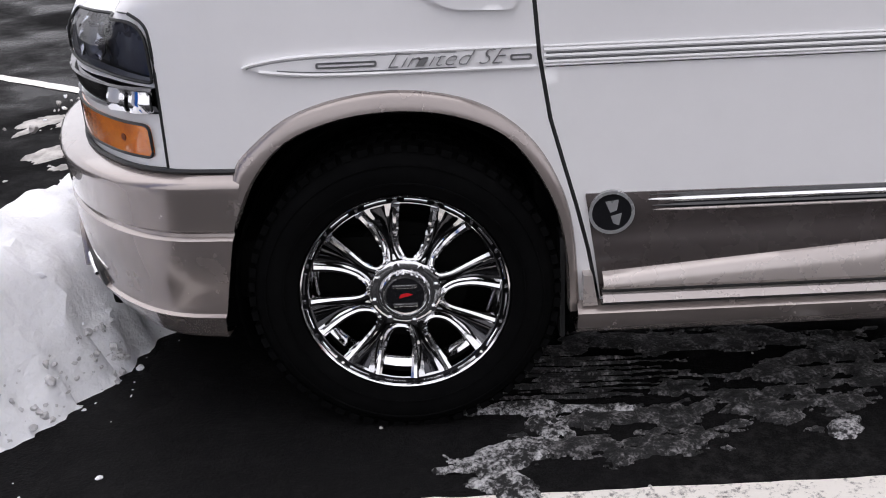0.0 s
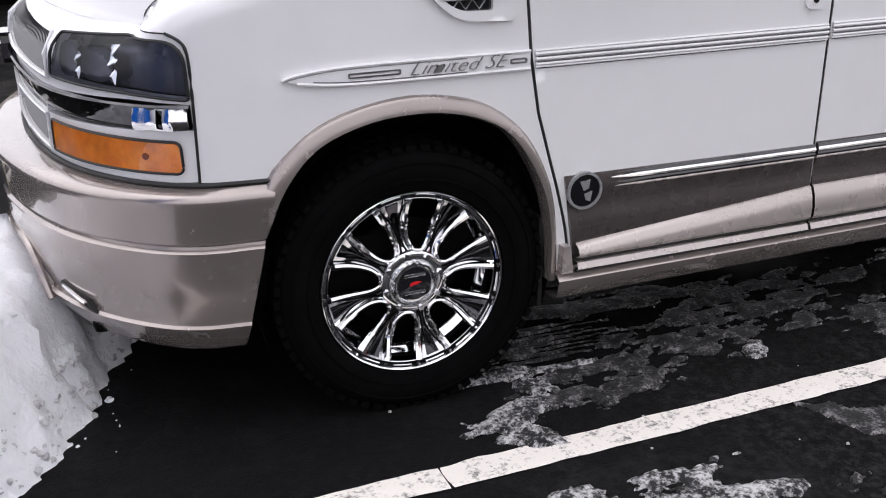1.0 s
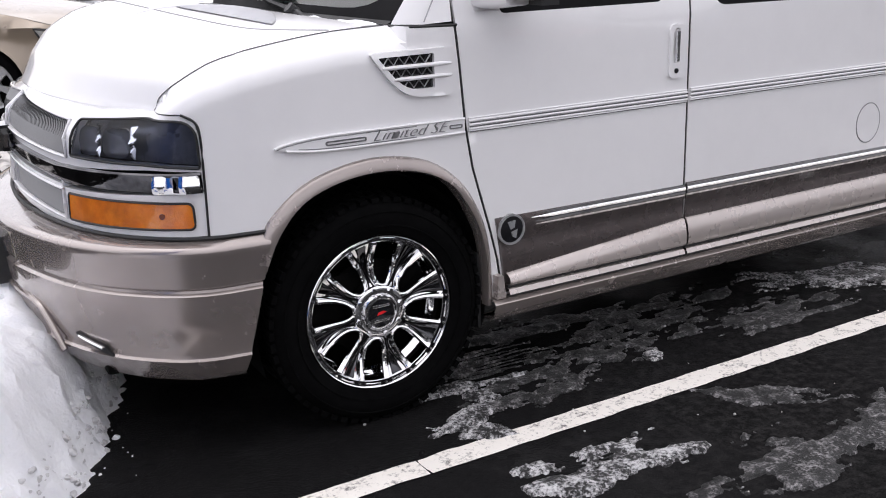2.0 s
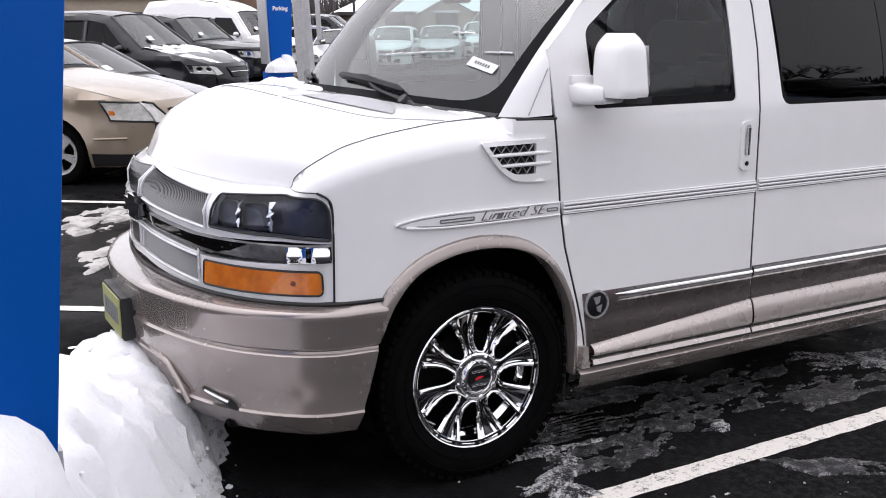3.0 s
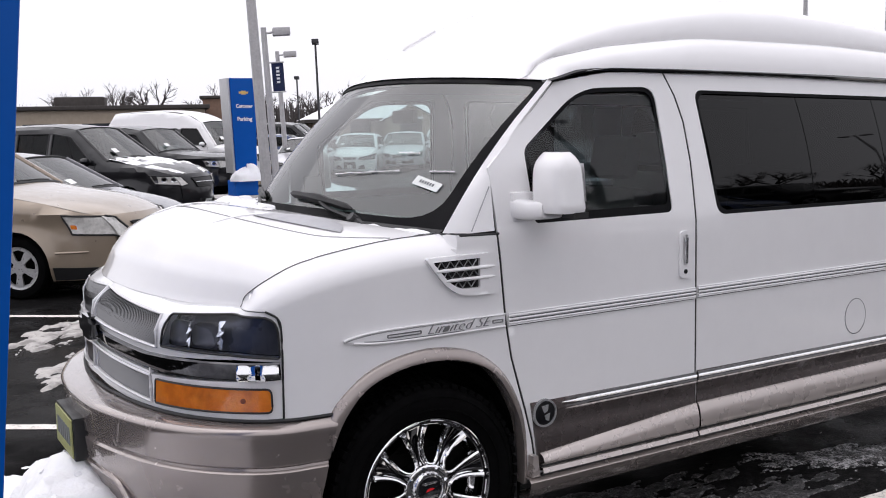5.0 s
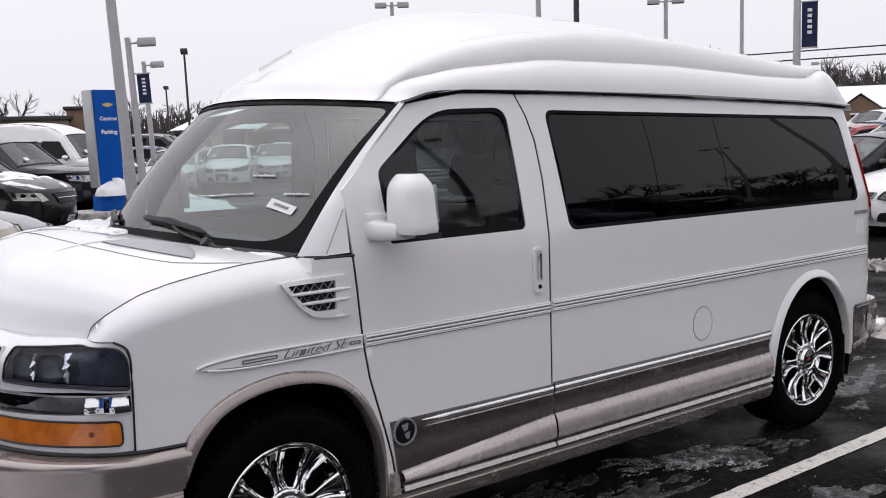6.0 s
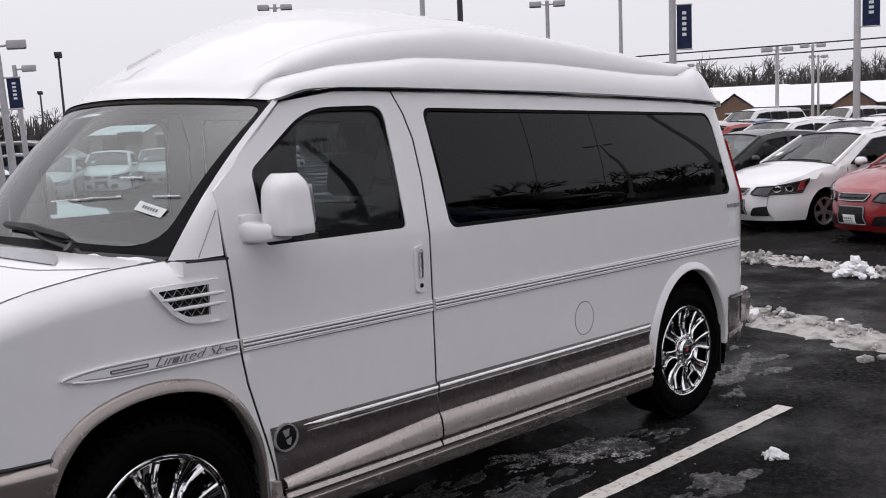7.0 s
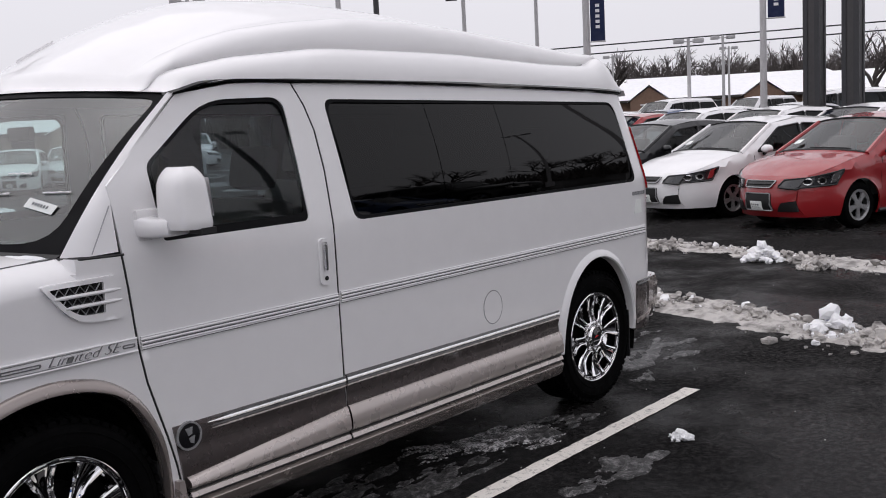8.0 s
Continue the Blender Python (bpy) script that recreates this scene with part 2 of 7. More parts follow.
def speckled(name, colour, under, lo, hi, scale, rough=0.6, bump=0.003):
    """A thin broken layer: patches of colour with the darker ground showing through."""
    m = bpy.data.materials.new(name)
    m.use_nodes = True
    nt = m.node_tree
    b = nt.nodes["Principled BSDF"]
    co = nt.nodes.new("ShaderNodeTexCoord").outputs["Object"]
    outs = []
    for s, d in ((scale, 10), (scale * 5, 6)):
        n = nt.nodes.new("ShaderNodeTexNoise")
        setin(n, Scale=s, Detail=d, Roughness=0.68)
        nt.links.new(co, n.inputs["Vector"])
        outs.append(n.outputs["Fac"])
    add = nt.nodes.new("ShaderNodeMath")
    add.operation = "ADD"
    for k, o in enumerate(outs):
        nt.links.new(o, add.inputs[k])
    r = nt.nodes.new("ShaderNodeMapRange")
    setin(r, From_Min=lo * 2, From_Max=hi * 2)
    nt.links.new(add.outputs[0], r.inputs["Value"])
    mx = nt.nodes.new("ShaderNodeMix")
    mx.data_type = "RGBA"
    nt.links.new(r.outputs[0], mx.inputs[0])
    mx.inputs[6].default_value, mx.inputs[7].default_value = rgba(under), rgba(colour)
    nt.links.new(mx.outputs[2], b.inputs["Base Color"])
    b.inputs["Roughness"].default_value = rough
    bn = nt.nodes.new("ShaderNodeBump")
    setin(bn, Strength=1.0, Distance=bump)
    nt.links.new(add.outputs[0], bn.inputs["Height"])
    nt.links.new(bn.outputs[0], b.inputs["Normal"])
    return m


ROADPAINT = speckled("worn_road_paint", (0.76, 0.72, 0.67), (0.14, 0.13, 0.125), 0.375, 0.48, 16, 0.6, 0.002)
SLUSH = speckled("grey_slush", (0.68, 0.67, 0.68), (0.008, 0.0078, 0.0083), 0.47, 0.575, 15, 0.6, 0.016)
ICE = speckled("trodden_ice", (0.36, 0.345, 0.35), (0.005, 0.005, 0.0053), 0.50, 0.64, 21, 0.45, 0.010)


# ---- geometry helpers ----
def thing(name, label, category, at=(0, 0, 0), group="", kind=""):
    ob = new(name)
    ob.location = at
    return tagged(ob, label, category, group, kind)


def finish(bm, name, material, smooth=True):
    me = bpy.data.meshes.new(name)
    bmesh.ops.recalc_face_normals(bm, faces=bm.faces)
    if smooth:
        for f in bm.faces:
            f.smooth = True
        for e in bm.edges:
            if len(e.link_faces) == 2 and e.calc_face_angle(0) > radians(35):
                e.smooth = False
    bm.to_mesh(me)
    bm.free()
    me.materials.append(material)
    return me


def part(name, bm, material, parent, label="", smooth=True):
    ob = new(name, finish(bm, name, material, smooth))
    ob.parent = parent
    return tagged(ob, label)


def lone(name, bm, material, label, category, group="", kind="", smooth=True):
    return tagged(new(name, finish(bm, name, material, smooth)), label, category, group, kind)


def add_box(bm, lo, hi, bevel=0.0, m=None):
    got = bmesh.ops.create_cube(bm, size=1.0)["verts"]
    for v in got:
        v.co = Vector([lo[i] + (hi[i] - lo[i]) * (v.co[i] + 0.5) for i in range(3)])
    if bevel:
        edges = list({e for v in got for e in v.link_edges})
        out = bmesh.ops.bevel(bm, geom=edges, offset=bevel, segments=2, affect="EDGES", profile=0.6)
        got = list({v for f in out["faces"] for v in f.verts} | {v for v in got if v.is_valid})
    if m is not None:
        bmesh.ops.transform(bm, matrix=m, verts=got)
    return got


def box_bm(lo, hi, bevel=0.0, m=None):
    bm = bmesh.new()
    add_box(bm, lo, hi, bevel, m)
    return bm


def add_loft(bm, rows, close_u=False, close_v=False, caps=False):
    """Quads between rows of points, all of one length."""
    vs = [[bm.verts.new(p) for p in row] for row in rows]
    n, k = len(vs), len(vs[0])
    for i in range(n if close_v else n - 1):
        for j in range(k if close_u else k - 1):
            quad = [vs[i][j], vs[i][(j + 1) % k], vs[(i + 1) % n][(j + 1) % k], vs[(i + 1) % n][j]]
            if len(set(quad)) == 4:
                bm.faces.new(quad)
    if caps:
        bm.faces.new(vs[0][::-1])
        bm.faces.new(vs[-1])
    return vs


def loft_bm(rows, **kw):
    bm = bmesh.new()
    add_loft(bm, rows, **kw)
    return bm


def add_tube(bm, path, r, n=8, squash=1.0, up=(0, 0, 1)):
    """A round bar along a path; r may be one radius or one for each point."""
    P = [Vector(p) for p in path]
    rows = []
    for i, p in enumerate(P):
        d = (P[min(i + 1, len(P) - 1)] - P[max(i - 1, 0)]).normalized()
        side = d.cross(Vector(up))
        if side.length < 1e-4:
            side = d.cross(Vector((1, 0, 0)))
        side.normalize()
        top = side.cross(d)
        rr = r[i] if isinstance(r, (list, tuple)) else r
        rows.append([p + side * (rr * math.cos(a)) + top * (rr * squash * math.sin(a)) for a in [2 * math.pi * k / n for k in range(n)]])
    add_loft(bm, rows, close_u=True, caps=True)


def tube_bm(path, r, n=8, **kw):
    bm = bmesh.new()
    add_tube(bm, path, r, n, **kw)
    return bm


def add_lathe(bm, profile, n=48, m=None):
    """A profile of (radius, y) turned round the y axis."""
    rows = [[(r * math.cos(a), y, r * math.sin(a)) for a in [2 * math.pi * k / n for k in range(n)]] for r, y in profile]
    if m is not None:
        rows = [[m @ Vector(p) for p in row] for row in rows]
    add_loft(bm, rows, close_u=True)


def inside(px, pz, poly):
    """Which of the points lie inside a polygon."""
    px, pz = np.asarray(px), np.asarray(pz)
    out = np.zeros(px.shape, bool)
    n = len(poly)
    for i in range(n):
        (x1, z1), (x2, z2) = poly[i], poly[(i + 1) % n]
        hit = (z1 > pz) != (z2 > pz)
        with np.errstate(divide="ignore", invalid="ignore"):
            xs = (x2 - x1) * (pz - z1) / (z2 - z1) + x1
        out ^= hit & (px < xs)
    return out


def resample(poly, step):
    out = []
    for i, a in enumerate(poly):
        b = poly[(i + 1) % len(poly)]
        k = max(1, int(math.hypot(b[0] - a[0], b[1] - a[1]) / step))
        out += [(a[0] + (b[0] - a[0]) * j / k, a[1] + (b[1] - a[1]) * j / k) for j in range(k)]
    return out


def rounded(pts, r, n=5):
    """A closed polygon with rounded corners; r is one radius or one for each corner."""
    out = []
    for i, p in enumerate(pts):
        a, b = Vector(pts[i - 1]), Vector(pts[(i + 1) % len(pts)])
        p = Vector(p)
        rr = r[i] if isinstance(r, (list, tuple)) else r
        if rr <= 0:
            out.append(tuple(p))
            continue
        da, db = (a - p), (b - p)
        k = min(rr, da.length * 0.48, db.length * 0.48)
        s, e = p + da.normalized() * k, p + db.normalized() * k
        for j in range(n + 1):
            t = j / n
            out.append(tuple(s * (1 - t) ** 2 + p * 2 * t * (1 - t) + e * t * t))
    return out


def curve(pts, n=6):
    """A smooth open line through points."""
    P = [pts[0], *pts, pts[-1]]
    out = []
    for i in range(1, len(P) - 2):
        a, b, c, d = P[i - 1:i + 3]
        for k in range(n):
            t = k / n
            out.append(tuple(0.5 * (2 * b[j] + (c[j] - a[j]) * t + (2 * a[j] - 5 * b[j] + 4 * c[j] - d[j]) * t * t
                                    + (3 * b[j] - a[j] - 3 * c[j] + d[j]) * t ** 3) for j in range(len(b))))
    return out + [tuple(pts[-1])]


def add_sheet(bm, outline, holes, fn, step=0.05, thick=0.004, edge=None):
    """A curved panel: a flat outline with holes, filled with small triangles and laid on the surface fn(u, v, offset); its rim is turned inwards."""
    from mathutils.geometry import delaunay_2d_cdt
    loops = [resample(lp, edge or step) for lp in [outline, *holes]]
    pts, edges = [], []
    for lp in loops:
        k = len(pts)
        pts += lp
        edges += [(k + i, k + (i + 1) % len(lp)) for i in range(len(lp))]
    A = np.array(pts)
    gx, gz = np.meshgrid(np.arange(A[:, 0].min() + step / 2, A[:, 0].max(), step), np.arange(A[:, 1].min() + step / 2, A[:, 1].max(), step))
    gx, gz = gx.ravel(), gz.ravel()
    ok = inside(gx, gz, loops[0])
    for h in loops[1:]:
        ok &= ~inside(gx, gz, h)
    gx, gz = gx[ok], gz[ok]
    if len(gx):
        near = np.min((gx[:, None] - A[None, :, 0]) ** 2 + (gz[:, None] - A[None, :, 1]) ** 2, axis=1) > (0.45 * step) ** 2
        pts += list(zip(gx[near], gz[near]))
    vv, _, ff, *_ = delaunay_2d_cdt([Vector(p) for p in pts], edges, [], 0, 1e-6)
    cx = np.array([sum(vv[i][0] for i in f) / len(f) for f in ff])
    cz = np.array([sum(vv[i][1] for i in f) / len(f) for f in ff])
    keep = inside(cx, cz, loops[0])
    for h in loops[1:]:
        keep &= ~inside(cx, cz, h)
    made = {}

    def vert(i):
        if i not in made:
            made[i] = bm.verts.new(fn(vv[i][0], vv[i][1], 0.0))
        return made[i]

    fs = []
    for f, k in zip(ff, keep):
        if k:
            fs.append(bm.faces.new([vert(i) for i in f]))
    if thick:
        rim = [e for f in fs for e in f.edges if len(e.link_faces) == 1]
        back = {}
        at = {v: i for i, v in made.items()}
        for e in rim:
            for v in e.verts:
                if v not in back:
                    p = vv[at[v]]
                    back[v] = (bm.verts.new(v.co), bm.verts.new(fn(p[0], p[1], -thick)))
            a, b = e.verts
            bm.faces.new([back[a][0], back[b][0], back[b][1], back[a][1]])
    return fs


def sheet_bm(outline, holes, fn, **kw):
    bm = bmesh.new()
    add_sheet(bm, outline, holes, fn, **kw)
    return bm


def add_text(body, size, depth, m, name, material, parent, label="", squash=1.0, shear=0.0, bold=0.0):
    cu = bpy.data.curves.new(name, "FONT")
    cu.body, cu.size, cu.extrude, cu.shear, cu.offset = body, size, depth, shear, bold
    cu.resolution_u = 3
    tmp = bpy.data.objects.new(name, cu)
    scene.collection.objects.link(tmp)
    bpy.context.view_layer.update()
    me = bpy.data.meshes.new_from_object(tmp.evaluated_get(bpy.context.evaluated_depsgraph_get()))
    bpy.data.objects.remove(tmp)
    me.transform(m @ Matrix.Diagonal((squash, 1, 1, 1)))
    me.materials.clear()
    me.materials.append(material)
    ob = new(name, me)
    ob.parent = parent
    return tagged(ob, label)


def fall(x, y):
    """The ground's height: level round the van, climbing gently beyond the first rows of cars and on towards the houses."""
    return 0.030 * min(10.0, max(0.0, x - 13.5))


def footing(x, y):
    """The ground under far posts, trees and buildings."""
    return fall(x, y)


def smoothstep(a, b, x):
    t = min(1.0, max(0.0, (x - a) / (b - a)))
    return t * t * (3 - 2 * t)


# ---- the conversion van ----
# Plan line of its near half, from the middle of the nose to the middle of the tail; along the straight side u equals x.
NOSE = [(-0.955, 1.0), (-0.945, 0.8), (-0.91, 0.58), (-0.862, 0.40), (-0.80, 0.265), (-0.72, 0.155), (-0.63, 0.07), (-0.53, 0.02), (-0.40, 0.0)]
TAILX, TAILR = 3.96, 0.26
PLAN = curve(NOSE, 12)[:-1] + [(-0.40 + (TAILX + 0.40) * i / 40, 0.0) for i in range(40)]
PLAN += [(TAILX + TAILR * math.sin(a), TAILR * (1 - math.cos(a))) for a in [i * math.pi / 20 for i in range(11)]]
PLAN = np.array(PLAN + [(TAILX + TAILR + 0.01, 0.6), (TAILX + TAILR + 0.015, 1.0)])
RUN = np.r_[0, np.cumsum(np.hypot(*np.diff(PLAN, axis=0).T))]
RUN = RUN - RUN[len(curve(NOSE, 12)) - 1] - 0.40
TAN2 = np.gradient(PLAN, axis=0)
TAN2 /= np.hypot(*TAN2.T)[:, None]
UNOSE, UTAIL = float(RUN[0]), float(RUN[-1])


def fender_top(u):
    return float(np.interp(u, [-2.2, -0.9, -0.722, -0.64, -0.532, -0.415, -0.25, -0.09, 0.12], [1.13, 1.125, 1.13, 1.197, 1.242, 1.275, 1.302, 1.320, 1.328]))


def lean(u, z):
    """How far the body side stands in from its widest line."""
    i = 0.0
    if z < 0.6:
        i = 0.03 * ((0.6 - z) / 0.35) ** 2
    if z > 1.30:
        i = 0.13 * (z - 1.30) + 0.02 * ((z - 1.30) / 0.6) ** 2
    if u < 0.12:
        t = min(1.0, max(0.0, (z - (fender_top(u) - 0.10)) / 0.10))
        i = 0.09 * t ** 2.2
    return i


def skin(u, z, o=0.0):
    """The place on the van's near side at u, z, and o metres out from the skin."""
    x, y = np.interp(u, RUN, PLAN[:, 0]), np.interp(u, RUN, PLAN[:, 1])
    tx, ty = np.interp(u, RUN, TAN2[:, 0]), np.interp(u, RUN, TAN2[:, 1])
    k = (o - lean(u, z)) / math.hypot(tx, ty)
    shift = -0.30 * smoothstep(3.5, 4.2, u) * max(0.0, z - 1.25) * 0.9
    return Vector((x + ty * k + shift, y - tx * k, z))


def far(fn):
    """The same surface on the van's other side."""
    def turned(u, z, o=0.0):
        p = fn(u, z, o)
        return Vector((p[0], 2.0 - p[1], p[2]))
    return turned


def proud(o):
    return lambda u, z, k=0.0: skin(u, z, o + k)


def bowed(o):
    """The side glass: the skin, with a slight barrel curve of its own."""
    return lambda u, z, k=0.0: skin(u, z, o + k + 0.020 * math.sin(math.pi * min(1.0, max(0.0, (z - 1.29) / 0.58))))


def band_relief(u, z, k=0.0):
    """The pressed lower band: it swells under the moulding, draws in along a line and swells again."""
    return skin(u, z, k + float(np.interp(z, [0.36, 0.42, 0.50, 0.555, 0.575, 0.600, 0.65], [0.0, 0.009, 0.011, 0.000, 0.003, 0.012, 0.004])))


van = thing("conversion_van", "white high-top conversion van with taupe bumpers and chrome wheels", "van")

HUBZ, REARX = 0.39, 3.43
ARCH_IN = curve([(-0.40, 0.60), (-0.345, 0.715), (-0.258, 0.81), (-0.12, 0.862), (0.033, 0.873), (0.17, 0.848), (0.279, 0.786), (0.368, 0.645), (0.405, 0.50), (0.415, 0.33)], 4)
ARCH_OUT = curve([(-0.392, 0.742), (-0.362, 0.785), (-0.255, 0.868), (-0.119, 0.913), (0.034, 0.924), (0.194, 0.889), (0.312, 0.806), (0.385, 0.693), (0.425, 0.56), (0.445, 0.33)], 4)
GAP1 = [(0.312, 1.318), (0.325, 1.20), (0.343, 0.99), (0.368, 0.84), (0.402, 0.72), (0.431, 0.62), (0.462, 0.50), (0.491, 0.352)]
GAP2 = [(1.236, 1.925), (1.285, 1.83), (1.318, 1.72), (1.335, 1.55), (1.338, 0.99), (1.340, 0.352)]
SEAM = [(-0.722, 1.122), (-0.707, 1.157), (-0.64, 1.197), (-0.532, 1.242), (-0.415, 1.275), (-0.25, 1.302), (-0.09, 1.320), (0.10, 1.327)]
SLIT = 0.005


def shifted(pts, dx):
    return [(x + dx, z) for x, z in pts]


REAR_IN = [(REARX + 0.385 * math.cos(a), HUBZ + 0.02 + 0.475 * math.sin(a)) for a in [math.pi * (1.02 - 1.04 * k / 24) for k in range(25)]]
REAR_OUT = [(REARX + 0.435 * math.cos(a), HUBZ + 0.02 + 0.520 * math.sin(a)) for a in [math.pi * (1.02 - 1.04 * k / 24) for k in range(25)]]
DOOR_WIN = rounded([(0.492, 1.345), (0.470, 1.63), (0.770, 1.862), (1.172, 1.868), (1.208, 1.345)], [0.02, 0.03, 0.12, 0.07, 0.03])
SIDE_WIN = rounded([(1.47, 1.318), (1.40, 1.855), (3.86, 1.795), (3.925, 1.300)], [0.05, 0.05, 0.10, 0.06])
FUEL = [(2.415 + 0.075 * math.cos(a), 0.762 + 0.085 * math.sin(a)) for a in [2 * math.pi * k / 24 for k in range(24)]]

fender_line = [(-0.553, 0.752), (-0.550, 1.05), (-0.562, 1.098), (-0.600, 1.121)] + curve(SEAM, 3) + shifted(GAP1, -SLIT) + ARCH_OUT[::-1] + [(-0.400, 0.748)]
door_line = shifted(GAP1[::-1], SLIT) + [(0.300, 1.565), (0.652, 1.885), (0.93, 1.926), (1.10, 1.928)] + shifted(GAP2, -SLIT)
rear_line = shifted(GAP2[::-1], SLIT) + [(1.6, 1.925), (2.6, 1.900), (3.75, 1.850), (4.05, 1.838), (4.26, 1.830), (4.36, 1.50), (4.36, 0.66)] + [(3.87, 0.66)] + REAR_OUT[::-1] + [(2.99, 0.352)]

for turn, near in ((lambda f: f, True), (far, False)):
    S = turn(skin)
    part("fender", sheet_bm(fender_line, [], S, step=0.018, edge=0.015), WHITE, van)
    part("bonnet_gap", tube_bm([turn(skin)(u, z + 0.001, 0.001) for u, z in curve(SEAM, 4)], 0.0018, 5), GAPSHADE, van)
    for line in (GAP1, GAP2):
        part("door_gap", tube_bm([turn(skin)(u, z, -0.006) for u, z in resample(line, 0.05)[:len(resample(line, 0.05)) - int(math.dist(line[0], line[-1]) / 0.05)]], 0.007, 5), BLACK, van)
    door = part("front_door", sheet_bm(door_line, [DOOR_WIN], S, step=0.06, edge=0.035, thick=0.012), WHITE, van, "white door with a dark tinted window")
    part("door_glass", sheet_bm([(x, z) for x, z in rounded([(0.482, 1.335), (0.460, 1.635), (0.765, 1.872), (1.180, 1.878), (1.218, 1.335)], 0.03)], [], turn(bowed(-0.022)), step=0.06, thick=0.0), TINT, door, "tinted window glass")
    part("window_seal", sheet_bm(rounded([(0.487, 1.338), (0.465, 1.633), (0.768, 1.868), (1.176, 1.874), (1.213, 1.338)], [0.02, 0.03, 0.12, 0.07, 0.03]),
                                 [rounded([(0.515, 1.378), (0.492, 1.625), (0.778, 1.846), (1.160, 1.850), (1.192, 1.378)], [0.02, 0.03, 0.11, 0.06, 0.03])],
                                 turn(proud(-0.006)), step=0.06, thick=0.01), FRIT, door, "black rubber window seal")
    side = part("rear_side_panel", sheet_bm(rear_line, [SIDE_WIN], S, step=0.07, edge=0.04, thick=0.012), WHITE, van)
    win = part("side_window", sheet_bm(rounded([(1.455, 1.305), (1.385, 1.868), (3.872, 1.808), (3.940, 1.287)], 0.05), [rounded([(1.487, 1.334), (1.418, 1.841), (3.848, 1.781), (3.908, 1.314)], 0.06)],
                                       turn(proud(-0.004)), step=0.08, thick=0.01), FRIT, side, "black window surround")
    for a, b in ((0.0, 0.262), (0.264, 0.488), (0.490, 1.0)):
        def q(s, t, a=a, b=b):
            x0, x1 = 1.485 - 0.07 * t, 3.91 - 0.062 * t
            return (x0 + (x1 - x0) * (a + (b - a) * s), 1.315 + (0.54 - 0.06 * (a + (b - a) * s)) * t)
        part("window_pane", sheet_bm(rounded([q(0, 0), q(0, 1), q(1, 1), q(1, 0)], 0.012), [], turn(bowed(-0.018)), step=0.07, thick=0.004), PRIV if near or a != 0.264 else TINT, win, "dark privacy glass" if near or a != 0.264 else "lightly tinted glass")
    # front wheel lip and rear wheel lip
    rows = []
    for (x0, z0), (x1, z1) in zip(ARCH_IN, ARCH_OUT):
        rows.append([turn(proud(o))(x0 + (x1 - x0) * t, z0 + (z1 - z0) * t) for t, o in ((0.0, -0.035), (0.0, 0.012), (0.12, 0.022), (0.55, 0.020), (0.88, 0.012), (1.0, 0.002), (1.0, -0.006))])
    part("wheel_arch_trim", loft_bm(rows), TAUPE, van, "taupe painted wheel arch lip")
    rows = []
    for (x0, z0), (x1, z1) in zip(REAR_IN, REAR_OUT):
        rows.append([turn(proud(o))(x0 + (x1 - x0) * t, z0 + (z1 - z0) * t) for t, o in ((0.0, -0.035), (0.0, 0.014), (0.15, 0.022), (0.6, 0.018), (1.0, 0.002), (1.0, -0.006))])
    part("wheel_arch_trim", loft_bm(rows), WHITE, van, "white wheel arch lip")

    # lower cladding: a dark band, a champagne flare and the rocker, cut at the door gaps
    for name, a0, a1 in (("front_door", 0.497, 1.335), ("rear_side", 1.345, 3.00)):
        tilt = 0.066 if a0 < 1 else 0.0
        band = [(a0 - (0.045 if a0 < 1 else 0), 0.648), (a1, 0.640), (a1, 0.365), (a0, 0.360)]
        part("cladding", sheet_bm(rounded(band, 0.006), [], turn(band_relief), step=0.022, thick=0.012), PEWTER, van, "dark pewter painted lower band")
        zt = (0.440, 0.508) if a0 < 1 else (0.508, 0.520)
        rows = []
        for k in range(25):
            x = a0 + (a1 - a0) * k / 24
            z = zt[0] + (zt[1] - zt[0]) * k / 24
            rows.append([turn(proud(o))(x, zz) for zz, o in ((z, 0.006), (z - 0.004, 0.017), (0.7 * z + 0.122, 0.029), (0.35 * z + 0.266, 0.038), (0.408, 0.041), (0.398, 0.035), (0.393, 0.008))])
        part("flare", loft_bm(rows), CREAM, van, "champagne painted flare")
        rows = [[turn(proud(o))(a0 + (a1 - a0) * k / 24, zz) for zz, o in ((0.385, 0.010), (0.381, 0.032), (0.363, 0.042), (0.357, 0.034), (0.352, 0.006))] for k in range(25)]
        part("flare", loft_bm(rows), CREAM, van, "champagne painted flare")
        for zz, oo in ((0.3895, 0.020), (0.3535, 0.024)):
            part("flare_gap", tube_bm([turn(proud(oo))(a0 + (a1 - a0) * k / 16, zz) for k in range(17)], 0.0062, 6), BLACK, van)
        x0 = 0.605 if a0 < 1 else a0
        for zz, rr, mm in ((0.640, 0.004, GLOSSBLACK), (0.628, 0.009, CHROME), (0.612, 0.008, GLOSSBLACK), (0.601, 0.005, CREAM)):
            pts = [turn(proud(0.008))(x0 + (a1 - x0) * k / 16, zz - 0.002 * k / 16) for k in range(17)]
            rad = [rr * (0.15 if (k == 0 and a0 < 1) else 0.6 if (k == 1 and a0 < 1) else 1.0) for k in range(17)]
            part("moulding", tube_bm(pts, rad, 8), mm, van, "slim bright side moulding" if mm is CHROME else "")
    rows = [[turn(proud(o))(0.435 + (3.00 - 0.435) * k / 40, zz) for zz, o in ((0.352, -0.01), (0.349, 0.026), (0.334, 0.047), (0.285, 0.040), (0.268, 0.026), (0.266, -0.06))] for k in range(41)]
    part("rocker_panel", loft_bm(rows), TAUPE, van, "taupe rocker panel")
